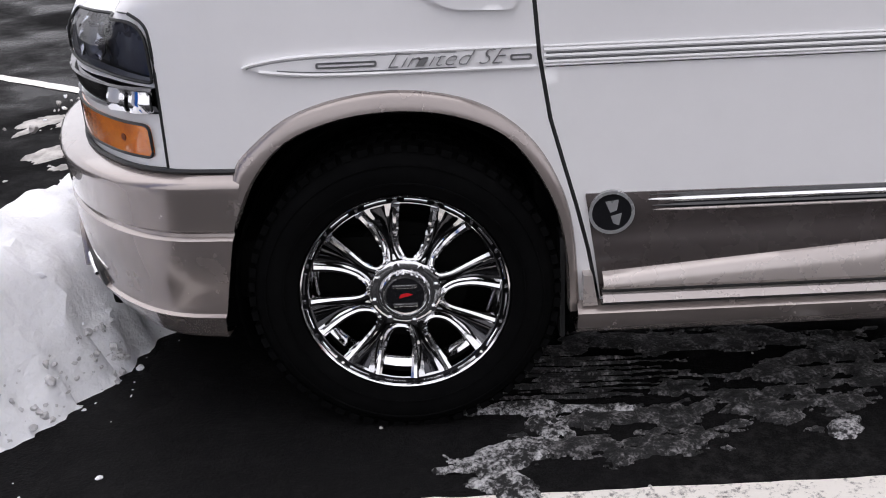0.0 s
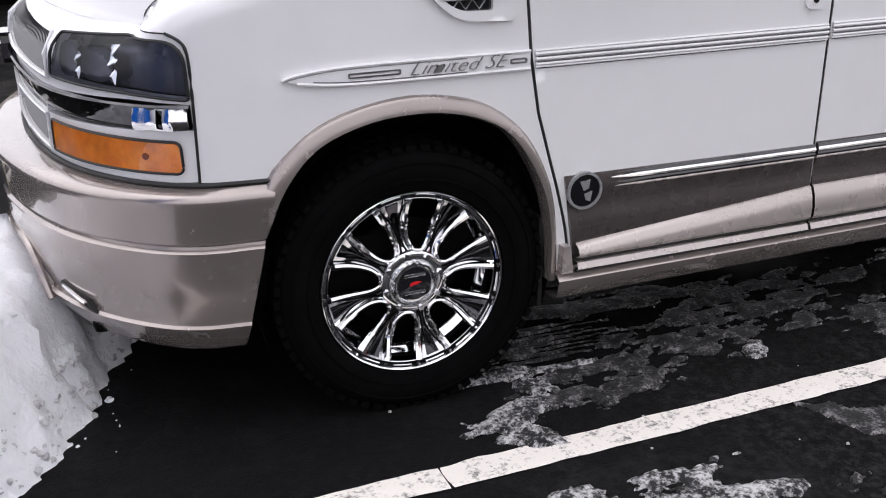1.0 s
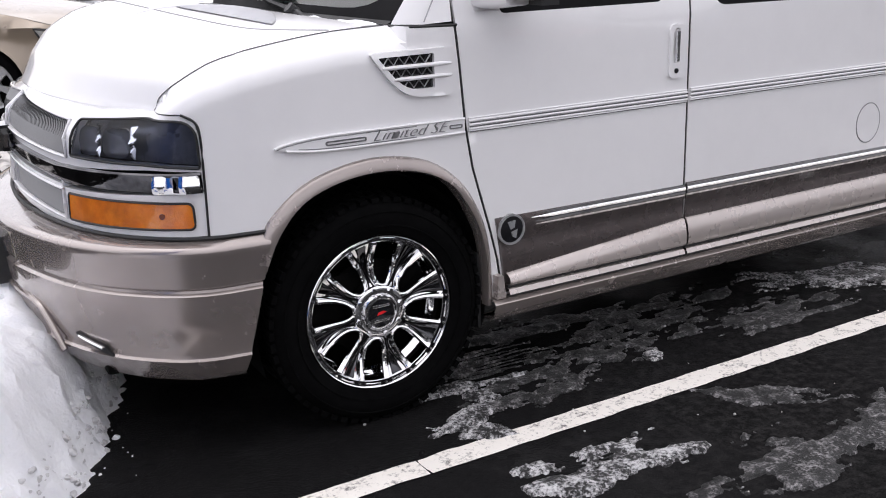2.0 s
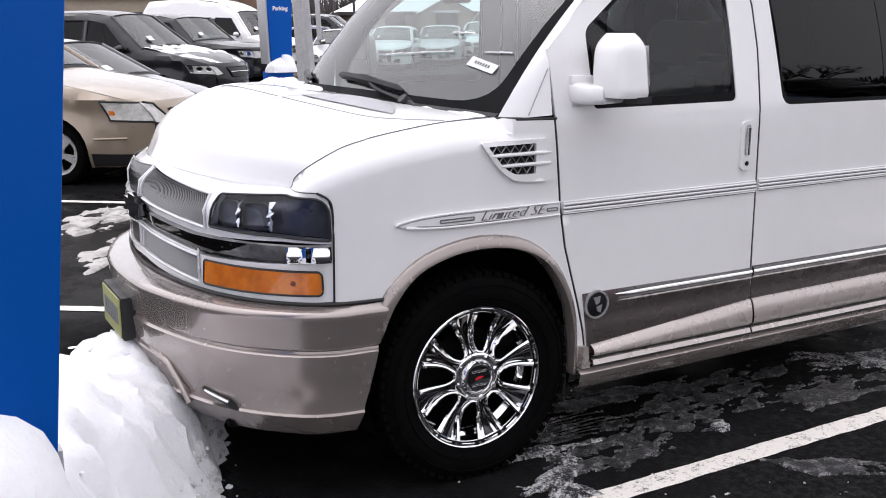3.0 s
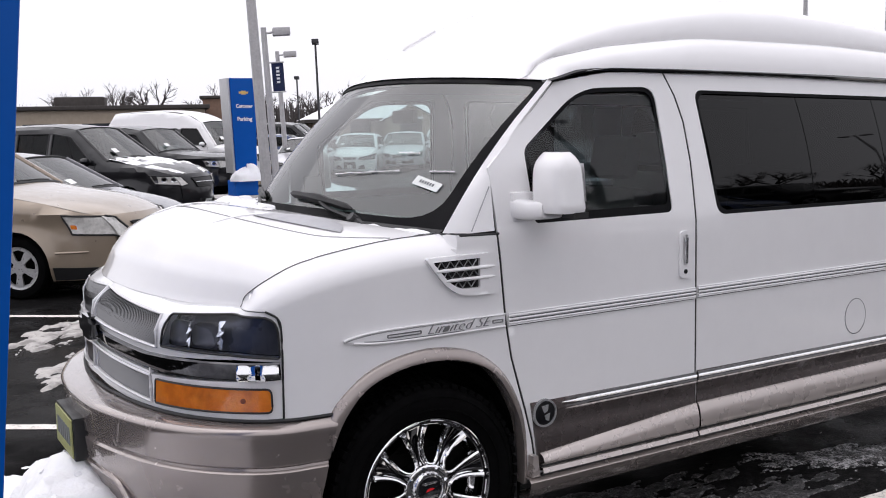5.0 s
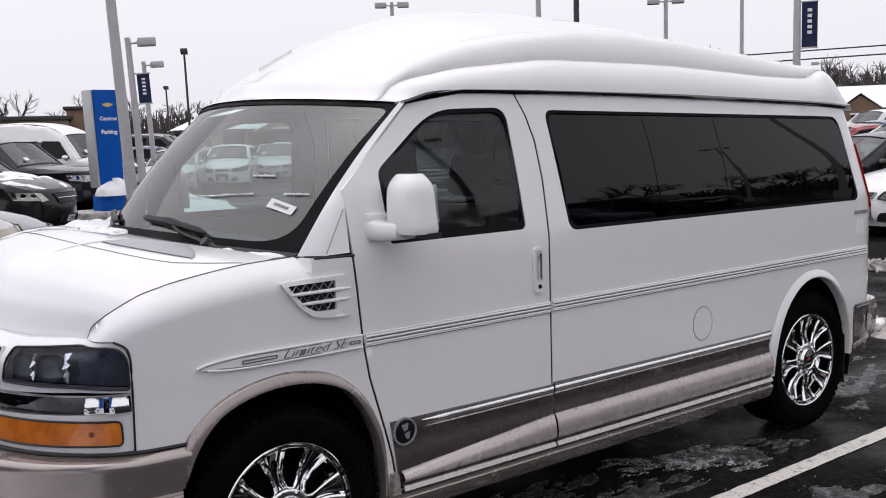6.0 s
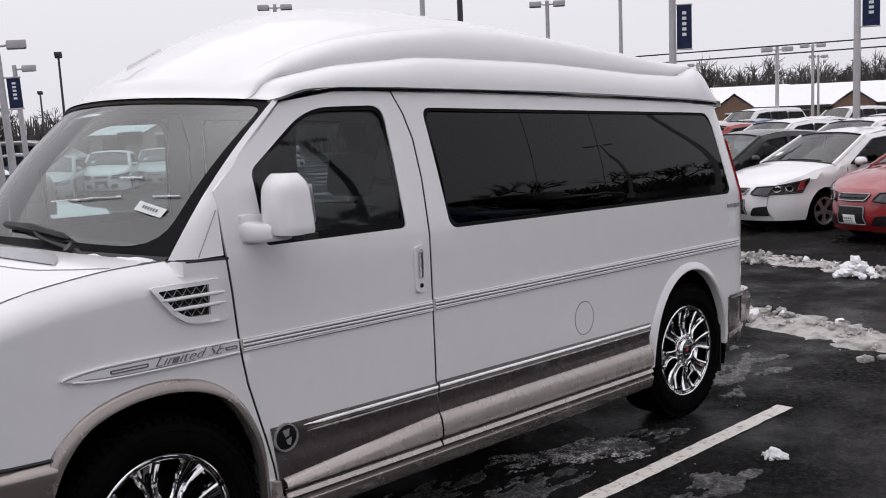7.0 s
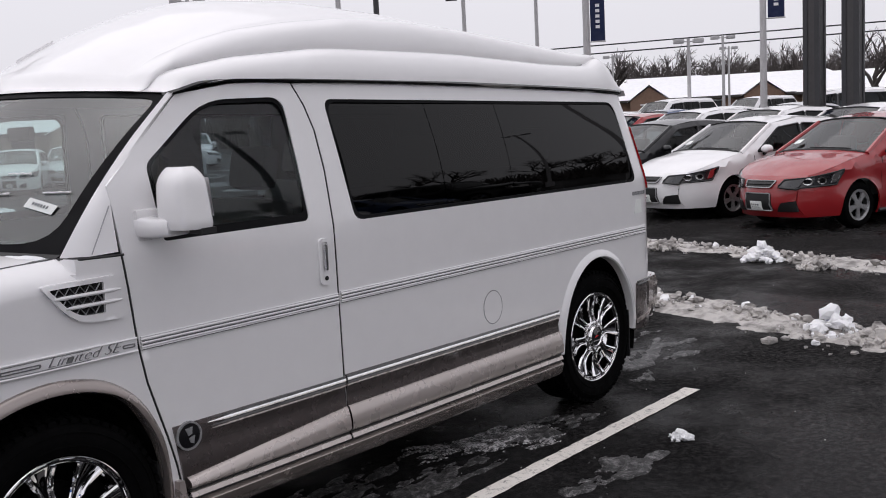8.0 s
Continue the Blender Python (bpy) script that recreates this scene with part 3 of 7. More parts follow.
    part("fender_foot", sheet_bm([(0.448, 0.352), (0.448, 0.44), (0.470, 0.44), (0.486, 0.352)], [], turn(proud(0.034)), step=0.05, thick=0.036), CREAM, van)
    # tail: bumper corner and lower quarter
    part("rear_quarter_cladding", sheet_bm([(3.86, 0.36), (3.87, 0.655), (4.10, 0.672), (4.10, 0.40), (4.0, 0.36)], [], turn(proud(0.010)), step=0.05, thick=0.02), PEWTER, van, "dark pewter painted quarter")
    part("flare", sheet_bm([(3.87, 0.43), (4.09, 0.47), (4.09, 0.455), (3.87, 0.405)], [], turn(proud(0.018)), step=0.05, thick=0.01), CREAM, van)
    for zz in (0.668, 0.650):
        part("moulding", tube_bm([turn(proud(0.012))(3.875 + 0.22 * k / 4, zz + 0.012 * k / 4) for k in range(5)], 0.006, 6), GLOSSBLACK, van)
    part("mud_flap", box_bm((3.80, 0.02 if near else 1.72, 0.20), (3.815, 0.28 if near else 1.98, 0.50), 0.004), BLACK, van, "black rubber mud flap")
    part("mud_flap", box_bm((0.395, 0.03 if near else 1.70, 0.24), (0.41, 0.30 if near else 1.97, 0.52), 0.004), BLACK, van, "black rubber mud flap")

rows = []
for i in range(41):
    u = 4.02 + (UTAIL - 4.02) * i / 20 if i <= 20 else UTAIL - (UTAIL - 4.02) * (i - 20) / 20
    S = skin if i <= 20 else far(skin)
    f = smoothstep(4.02, 4.2, u)
    rows.append([S(u, z, o) for z, o in ((0.68, 0.0), (0.675, 0.05 * f + 0.012), (0.62, 0.07 * f + 0.014), (0.50, 0.065 * f + 0.012), (0.42 - 0.02 * f, 0.04 * f), (0.40, -0.05))])
part("rear_bumper", loft_bm(rows), TAUPE, van, "taupe painted rear bumper")
for S, nm in ((skin, "near"), (far(skin), "off")):
    part("tail_lamp", sheet_bm(rounded([(4.10, 1.24), (4.08, 1.64), (4.16, 1.64), (4.18, 1.24)], 0.03), [], lambda u, z, o=0.0, S=S: S(u, z, o + 0.012), step=0.05, thick=0.02), REDLENS, van, "tall red tail lamp")
rows = []
for i in range(21):
    z = 0.45 + (1.83 - 0.45) * i / 20
    rows.append([skin(4.18, z, -0.01), skin(4.3, z, -0.012), Vector((skin(UTAIL, z)[0], 1.0, z)), far(skin)(4.3, z, -0.012), far(skin)(4.18, z, -0.01)])
part("tailgate", loft_bm(rows), WHITE, van)

# raised script panel along the fender and the ribbed strip on the doors and side
tip = curve([(-0.337, 0.993), (-0.31, 1.002), (-0.215, 1.013), (-0.05, 1.016), (0.335, 1.014)], 4)
low = curve([(0.335, 0.968), (-0.05, 0.968), (-0.20, 0.972), (-0.30, 0.983)], 4)
spear = part("side_spear", sheet_bm(tip + low, [], proud(0.010), step=0.02, thick=0.014), WHITE, van, "raised white spear moulding with script")
for loop in (tip, low):
    part("bead", tube_bm([skin(u, z, 0.010) for u, z in loop], 0.0045, 6), WHITE, spear)
    # Thin grey line drawn as the bead's shadow on the spear.
    part("bead_gap", tube_bm([skin(u, z + (0.006 if loop is low else -0.006), 0.0105) for u, z in loop[2:-2]], 0.0016, 5), STEEL, spear)
for a, b in ((-0.17, -0.03), (0.275, 0.325)):
    ring = rounded([(a, 0.984), (a, 0.998), (b, 0.998), (b, 0.984)], 0.006)
    part("slot", sheet_bm(ring, [rounded([(a + 0.005, 0.988), (a + 0.005, 0.994), (b - 0.005, 0.994), (b - 0.005, 0.988)], 0.003)], proud(0.013), step=0.02, thick=0.006), STEEL, spear)
add_text("Limited SE", 0.052, 0.003, Matrix.Translation((-0.012, -0.013, 0.979)) @ Matrix.Rotation(radians(90), 4, "X"), "script", mat("silver_script", (0.27, 0.27, 0.275), 0.3, metal=0.6), spear, "raised smoky chrome script", squash=1.22, shear=0.55, bold=-0.0014)
for a, b in ((0.352, 1.330), (1.346, 4.0)):
    for k, (zz, rr) in enumerate(((1.012, 0.0035), (1.0035, 0.006), (0.990, 0.0065), (0.976, 0.006), (0.9685, 0.0035))):
        pts = [skin(a + (b - a) * i / 20, zz + (0.004 if b > 2 else 0.0), 0.005) for i in range(21)]
        part("rib", tube_bm(pts, rr, 8, squash=0.9), WHITE, van)
    # Dark tubes between the ribs paint in the shade of their hollows.
    for zz in (0.9970, 0.9830, 0.9655):
        part("rib_groove", tube_bm([skin(a + 0.006 + (b - a - 0.012) * i / 20, zz + (0.004 if b > 2 else 0.0), 0.008 if zz > 0.97 else 0.003) for i in range(21)], 0.0024, 5), GAPSHADE, van)

part("fuel_door", sheet_bm(FUEL, [], proud(0.001), step=0.04, thick=0.003), WHITE, van)
part("fuel_door_gap", sheet_bm([(2.415 + 0.079 * math.cos(a), 0.762 + 0.089 * math.sin(a)) for a in [2 * math.pi * k / 28 for k in range(28)]],
                               [[(2.415 + 0.075 * math.cos(a), 0.762 + 0.085 * math.sin(a)) for a in [2 * math.pi * k / 28 for k in range(28)]]], proud(0.0012), step=0.03, thick=0.002), STEEL, van)
ba = mat("grey_badge", (0.25, 0.25, 0.26), 0.4)
for k in range(5):
    part("badge_bar", sheet_bm([(3.86 + 0.035 * k, 1.215), (3.86 + 0.035 * k, 1.237), (3.886 + 0.035 * k, 1.237), (3.886 + 0.035 * k, 1.215)], [], proud(0.004), step=0.05), ba, van)
part("sticker", sheet_bm([(3.875, 1.10), (3.90, 1.185), (3.955, 1.185), (3.965, 1.10)], [], proud(0.003), step=0.05), PAPER, van)

# round emblem on the door's lower band
def disc(cx, cz, r, n=28):
    return [(cx + r * math.cos(a), cz + r * math.sin(a)) for a in [2 * math.pi * k / n for k in range(n)]]


emb = part("emblem", sheet_bm(disc(0.516, 0.600, 0.052), [], proud(0.012), step=0.03, thick=0.012), GLOSSBLACK, van, "round black and chrome emblem")
part("ring", sheet_bm(disc(0.516, 0.600, 0.056), [disc(0.516, 0.600, 0.0485)], proud(0.016), step=0.02, thick=0.012), SILVERTRIM, emb)
part("mark", sheet_bm([(0.500, 0.628), (0.532, 0.632), (0.528, 0.606), (0.512, 0.600)], [], proud(0.015), step=0.02), SILVERTRIM, emb)
part("mark", sheet_bm([(0.514, 0.590), (0.540, 0.597), (0.534, 0.566), (0.520, 0.572)], [], proud(0.015), step=0.02), SILVERTRIM, emb)

# door handle
hand = part("door_handle", sheet_bm(rounded([(1.232, 1.062), (1.232, 1.262), (1.300, 1.262), (1.300, 1.062)], 0.028),
                                   [rounded([(1.249, 1.120), (1.249, 1.246), (1.283, 1.246), (1.283, 1.120)], 0.012)], proud(0.010), step=0.03, thick=0.014), WHITE, van)
part("recess", sheet_bm(rounded([(1.245, 1.115), (1.245, 1.25), (1.287, 1.25), (1.287, 1.115)], 0.012), [], proud(-0.002), step=0.04), BLACK, hand)
part("lever", tube_bm([skin(1.268, 1.235 - 0.11 * k / 6, 0.012) for k in range(7)], 0.009, 8), CHROME, hand, "chrome lever")
part("lock", sheet_bm(disc(1.266, 1.090, 0.010, 14), [], proud(0.013), step=0.02, thick=0.01), GLOSSBLACK, hand)

# fender vent
vent = part("fender_vent", sheet_bm(rounded([(-0.008, 1.252), (0.285, 1.254), (0.292, 1.098), (0.135, 1.104), (0.07, 1.150)], [0.02, 0.025, 0.025, 0.06, 0.06]),
                                   [rounded([(0.022, 1.236), (0.222, 1.238), (0.222, 1.128), (0.135, 1.130), (0.088, 1.158)], [0.008, 0.006, 0.006, 0.04, 0.04])],
                                   proud(0.016), step=0.03, thick=0.020), WHITE, van, "white vent surround with black mesh")
part("backing", sheet_bm([(0.02, 1.24), (0.225, 1.24), (0.225, 1.125), (0.13, 1.127), (0.08, 1.155)], [], proud(0.003), step=0.04), GLOSSBLACK, vent)
for z0, x0 in ((1.222, 0.04), (1.184, 0.065), (1.146, 0.11)):
    n = int((0.222 - x0) / 0.019)
    zig = [(x0 + 0.019 * k, z0 + (0.0125 if k % 2 else -0.0125)) for k in range(n + 1)]
    part("mesh", tube_bm([skin(u, z, 0.010) for u, z in zig], 0.0028, 5), STEEL, vent, "bright zigzag mesh")
for zz, xa in ((1.203, 0.035), (1.165, 0.075)):
    part("slat", tube_bm([skin(xa + (0.285 - xa) * k / 8, zz, 0.017) for k in range(9)], [0.004, 0.007, 0.007, 0.007, 0.007, 0.007, 0.007, 0.007, 0.003], 8), WHITE, vent)

# ---- nose ----
def zup(u):
    """The grille's lines climb a little towards the middle of the nose."""
    return 0.034 * min(1.0, max(0.0, (-1.05 - u) / (-1.05 - UNOSE)))


HEADL = rounded([(-1.005, 1.092), (-0.74, 1.104), (-0.563, 1.100), (-0.560, 0.960), (-0.73, 0.972), (-1.035, 0.980)], [0.01, 0.0, 0.06, 0.01, 0.0, 0.01])
BARH = [(-1.10, 0.945), (-0.72, 0.955), (-0.560, 0.948), (-0.557, 0.884), (-0.73, 0.878), (-1.12, 0.868)]
SIGN = rounded([(-1.075, 0.857), (-0.592, 0.856), (-0.590, 0.775), (-1.085, 0.770)], [0.012, 0.02, 0.02, 0.012])


def grille_line(a, b, t0, t1):
    k = [a + (b - a) * i / 10 for i in range(11)]
    return [(u, t1 + zup(u)) for u in k] + [(u, t0 + zup(u)) for u in k[::-1]]


UPPER = grille_line(UNOSE + 0.0, -1.062, 0.972, 1.086)
LOWER = grille_line(UNOSE + 0.0, -1.112, 0.766, 0.862)
MIDDLE = grille_line(UNOSE + 0.0, -1.125, 0.874, 0.944)
fascia_line = [(-0.556, 0.752), (-0.553, 1.05), (-0.566, 1.094), (-0.603, 1.116), (-0.80, 1.121), (-1.0, 1.117)] + [(u, 1.117 + zup(u)) for u in (-1.1, -1.25, -1.4)] + [(UNOSE + 0.001, 1.150), (UNOSE + 0.001, 0.768), (-1.3, 0.748), (-1.1, 0.735), (-0.9, 0.742)]


def pull(pts, k):
    cx, cz = sum(p[0] for p in pts) / len(pts), sum(p[1] for p in pts) / len(pts)
    return [(cx + (x - cx) * k, cz + (z - cz) * k) for x, z in pts]


def keep_off(pts):
    return [(max(x, UNOSE + 0.02), z) for x, z in pts]


for turn in (lambda f: f, far):
    fascia = part("front_fascia", sheet_bm(fascia_line, [HEADL, BARH, SIGN, keep_off(UPPER), keep_off(LOWER), keep_off(MIDDLE)], turn(proud(-0.004)), step=0.05, edge=0.025, thick=0.03), WHITE, van, "white grille surround")
    part("fascia_backing", sheet_bm([(UNOSE, 0.76), (UNOSE, 1.14), (-0.57, 1.10), (-0.57, 0.76)], [], turn(proud(-0.055)), step=0.08), BLACK, fascia)
    lamp = part("headlamp", sheet_bm(HEADL, [], turn(lambda u, z, o=0.0: skin(u, z, -0.048 + o)), step=0.05, thick=0.0), LAMPIN, van, "dark headlamp behind a clear lens")
    part("lens", sheet_bm(pull(HEADL, 0.995), [], turn(proud(0.002)), step=0.05, thick=0.006), LENS, lamp, "clear lens")
    for cu, wd in ((-0.955, 0.044), (-0.835, 0.056)):
        rows = []
        for k in range(6):
            a = k / 5 * math.pi / 2
            rows.append([turn(skin)(cu + wd * math.copysign(abs(math.cos(b)) ** 0.5, math.cos(b)) * math.cos(a) ** 0.5, 1.030 + 0.044 * math.copysign(abs(math.sin(b)) ** 0.5, math.sin(b)) * math.cos(a) ** 0.5, -0.014 - 0.03 * math.sin(a)) for b in [2 * math.pi * j / 20 for j in range(20)]])
        part("reflector", loft_bm(rows, close_u=True), LAMPIN, lamp, "dark reflector bowl")
    for cu, wd in ((-0.905, 0.012), (-0.772, 0.019)):
        zig = [(0.0, 0.985), (-0.18, 1.005), (0.12, 1.018), (-0.20, 1.032), (0.16, 1.046), (-0.08, 1.060), (0.05, 1.080)]
        rows = [[turn(skin)(cu + wd * (q + sh), z, -0.012 + 0.008 * math.sin(2.6 * k + 2 * q)) for q in (-0.5, 0.0, 0.5)] for k, (sh, z) in enumerate(zig)]
        part("bezel", loft_bm(rows), CHROME, lamp, "chrome divider")
    part("lamp_rim", tube_bm([turn(skin)(u, z, 0.002) for u, z in resample(HEADL, 0.02)] + [turn(skin)(*HEADL[0], 0.002)], 0.0042, 6), BLACK, lamp)
    rows = []
    for k in range(25):
        u = -0.560 + (UNOSE + 0.56) * k / 24
        zm, hh = 0.911 + zup(u) + (0.004 if u > -1.1 else 0), 0.033
        rows.append([turn(skin)(u, zm + hh * s, o) for s, o in ((1.0, -0.02), (1.0, 0.010), (0.85, 0.015), (0.3, 0.010), (-0.4, 0.002), (-1.0, -0.008), (-1.0, -0.03))])
    # Chrome bar with the dark ground's reflection put into its colour.
    part("chrome_bar", loft_bm(rows), DARKCHROME, van, "chrome bar across the grille, coloured dark as its reflection")
    # The same bar's end, in the bright chrome.
    part("bar_end", sheet_bm(rounded([(-0.70, 0.886), (-0.70, 0.942), (-0.565, 0.942), (-0.563, 0.890)], 0.008), [[(-0.640, 0.892), (-0.640, 0.938), (-0.622, 0.938), (-0.622, 0.892)]], turn(lambda u, z, o=0.0: skin(u, z, 0.0165 + o + 0.007 * math.sin(math.pi * min(1.0, max(0.0, (z - 0.882) / 0.05))) + 0.004 * math.sin(60 * u))), step=0.012, thick=0.01), CHROME, van, "bright chrome bar end")
    part("turn_signal", sheet_bm(SIGN, [], turn(proud(0.003)), step=0.03, thick=0.02), AMBER, van, "amber turn signal lens")
    part("signal_rim", tube_bm([turn(skin)(u, z, 0.003) for u, z in resample(SIGN, 0.03)] + [turn(skin)(*SIGN[0], 0.003)], 0.0038, 6), BLACK, van)
    part("bulb", sheet_bm(disc(-0.69, 0.815, 0.009, 12), [], turn(proud(0.005)), step=0.02), mat("brown_bulb_shade", (0.16, 0.035, 0.008), 0.3), van)
    for line, n, m in ((UPPER, 9, 44), (LOWER, 8, 42)):
        bm = bmesh.new()
        us = [min(p[0] for p in line) + 0.004, max(p[0] for p in line) - 0.004]
        z0, z1 = (0.972, 1.086) if line is UPPER else (0.766, 0.862)
        hh = z1 - z0
        for k in range(-7, m + 1):
            for q in (0, 1):
                ua = us[0] + (us[1] - us[0]) * k / m
                ends = [(ua, z0), (ua + hh, z1)] if q else [(ua, z1), (ua + hh, z0)]
                pts = [(ends[0][0] + (ends[1][0] - ends[0][0]) * t / 6, ends[0][1] + (ends[1][1] - ends[0][1]) * t / 6) for t in range(7)]
                pts = [p for p in pts if us[0] <= p[0] <= us[1]]
                if len(pts) > 1:
                    add_tube(bm, [turn(skin)(u, z + zup(u), -0.013 - 0.003 * q) for u, z in pts], 0.0030, 4)
        tagged(part("grille_mesh", bm, MESH, van, "woven bright metal grille mesh"), kind="stuff")
        part("grille_rim", tube_bm([turn(skin)(u, z, 0.001) for u, z in resample(line, 0.04)] + [turn(skin)(*line[0], 0.001)], 0.006, 6), WHITE, van)
bow = [(-0.10, 0.018), (-0.045, 0.018), (-0.045, 0.034), (0.045, 0.034), (0.045, 0.018), (0.10, 0.018), (0.085, -0.018), (0.045, -0.018), (0.045, -0.034), (-0.045, -0.034), (-0.045, -0.018), (-0.085, -0.018)]
part("nose_badge", sheet_bm([(y * 1.25, z * 1.35) for y, z in bow], [], lambda y, z, o=0.0: Vector((-0.985 - o, 1.0 + y, 0.965 + z)), step=0.05, thick=0.03), GLOSSBLACK, van, "dark cross-shaped badge")


def hood(a, v, drop=0.0):
    """The bonnet: a from its front edge to the cowl, v across from -1 to 1."""
    u = -0.722 + (0.10 + 0.722) * a
    e = skin(u, fender_top(u))
    w = 1 - abs(v) ** 2.3
    x = e[0] - (0.235 + 0.07 * a) * w
    ye = e[1] + 0.004
    crown = (0.024 + 0.066 * math.sin(math.pi * min(1.0, a * 0.95)) ** 1.4 + 0.035 * a) * (1 - abs(v) ** 2.0)
    return Vector((x, 1.0 + v * (1.0 - ye), e[2] - 0.002 + crown - drop))


rows = [[hood(0.0, -1 + 2 * j / 40, 0.040) + Vector((0.010, 0, 0)) for j in range(41)], [hood(0.0, -1 + 2 * j / 40, 0.034) + Vector((-0.006, 0, 0)) for j in range(41)], [hood(0.0, -1 + 2 * j / 40, 0.016) + Vector((-0.009, 0, 0)) for j in range(41)]]
part("bonnet_front_gap", tube_bm([hood(0.0, -0.985 + 1.97 * j / 40, 0.041) + Vector((-0.004, 0, 0)) for j in range(41)], 0.0045, 6), BLACK, van)
rows += [[hood((i / 28) ** 1.3, -1 + 2 * j / 40) for j in range(41)] for i in range(29)]
part("bonnet", loft_bm(rows), WHITE, van, "white bonnet")
for yy in (0.62, 1.38):
    pts = [hood(0.42 + 0.5 * k / 8, (yy - 1.0) * 1.05 * (1 + 0.12 * k / 8)) for k in range(9)]
    part("bonnet_crease", tube_bm([p + Vector((0, 0, -0.004)) for p in pts], [0.004 + 0.008 * math.sin(math.pi * k / 8) for k in range(9)], 8), WHITE, van)


def screen(v, s, o=0.0):
    """The windscreen: v across, s from its foot to the roof."""
    w = 1 - v * v
    xb, xh = 0.122 - 0.29 * w, 0.628 - 0.26 * w
    zb, zh = 1.316 + 0.040 * w, 1.885 + 0.045 * w
    b = math.sin(math.pi * s)
    return Vector((xb + (xh - xb) * s - 0.022 * b - 0.72 * o, 1.0 + v * (0.93 - 0.012 * s), zb + (zh - zb) * s + 0.018 * b + 0.69 * o))


WS = rounded([(-0.995, 0.0), (-0.995, 1.0), (0.995, 1.0), (0.995, 0.0)], [0.10, 0.06, 0.06, 0.10])
WSI = rounded([(-0.930, 0.075), (-0.962, 0.970), (0.962, 0.970), (0.930, 0.075)], [0.16, 0.06, 0.06, 0.16])
wsc = part("windscreen", sheet_bm(WS, [WSI], screen, step=0.06, thick=0.012), FRIT, van, "windscreen with a black edge band")
part("glass", sheet_bm(rounded([(-0.98, 0.02), (-0.98, 0.985), (0.98, 0.985), (0.98, 0.02)], 0.1), [], lambda v, s, o=0.0: screen(v, s, o - 0.004), step=0.08, thick=0.0), CLEAR, wsc, "faintly green clear glass")
sticker = part("price_sticker", sheet_bm([(-0.754, 0.273), (-0.761, 0.324), (-0.887, 0.284), (-0.879, 0.235)], [], lambda v, s, o=0.0: screen(v, s, o + 0.004), step=0.05, thick=0.001), PAPER, wsc, "white paper sticker")
for k in range(6):
    part("print_bar", sheet_bm([(-0.785 - 0.0125 * k, 0.284 - 0.0040 * k), (-0.786 - 0.0125 * k, 0.300 - 0.0040 * k), (-0.794 - 0.0125 * k, 0.297 - 0.0040 * k), (-0.793 - 0.0125 * k, 0.281 - 0.0040 * k)], [], lambda v, s, o=0.0: screen(v, s, o + 0.006), step=0.05, thick=0.0), INK, wsc)
rows = [[hood(0.985, -1 + 2 * j / 30) + Vector((0.0, 0, -0.012)) for j in range(31)], [screen(-0.99 + 1.98 * j / 30, 0.03, 0.006) for j in range(31)], [screen(-0.99 + 1.98 * j / 30, 0.05, -0.03) for j in range(31)]]
part("cowl", loft_bm(rows), BLACK, van, "black plastic cowl")
for arm, (v0, s0), (v1, s1) in (([(-0.735, -0.055), (-0.617, 0.013), (-0.42, 0.067), (-0.301, 0.130)], (-0.068, 0.132), (-0.559, 0.081)),
                                ([(0.06, -0.03), (0.16, 0.02), (0.36, 0.08), (0.50, 0.128)], (0.74, 0.130), (0.26, 0.085))):
    wip = part("wiper", tube_bm(curve([screen(v, q, 0.034 - 0.006 * k) for k, (v, q) in enumerate(arm)], 4), [0.018, 0.017, 0.017, 0.016, 0.015, 0.011, 0.009, 0.008, 0.008, 0.008, 0.007, 0.007, 0.007], 6), BLACK, van, "black wiper")
    part("blade", tube_bm([screen(v0 + (v1 - v0) * k / 12, s0 + (s1 - s0) * k / 12 + 0.012 * math.sin(math.pi * k / 12), 0.016) for k in range(13)], [0.004, *([0.012] * 4), 0.015, 0.016, 0.015, *([0.012] * 4), 0.004], 6, squash=1.4), BLACK, wip)
    part("pivot", tube_bm([screen(*arm[1], 0.012), screen(*arm[1], 0.05)], [0.024, 0.020], 10), BLACK, wip)
# the bonnet's rear edge and the pale covers behind it
edge = [(0.57, 0.0), (0.57, -0.265), (0.582, -0.551), (0.611, -0.808), (0.68, -0.899), (0.792, -0.982)]
for sg in (1, -1):
    part("bonnet_rear_gap", tube_bm([hood(a, v * sg) + Vector((0, 0, 0.0005)) for a, v in curve(edge, 5)], 0.0026, 5), STEEL, van)
    rows = []
    for k in range(13):
        t = k / 12
        v = -0.50 - 0.35 * t
        b = 0.665 + 0.05 * t
        rows.append([hood(b + (0.95 - b) * w * math.sin(math.pi * t) ** 0.7 * (1 - 0.35 * t), v * sg + 0.10 * w * sg * (1 - t)) + Vector((0, 0, 0.004 + 0.016 * math.sin(math.pi * w * 0.9) * math.sin(math.pi * t))) for w in (0, 0.3, 0.6, 0.9, 1.0)])
    part("cowl_cover", loft_bm(rows), GREYCOVER, van, "grey plastic cowl cover")


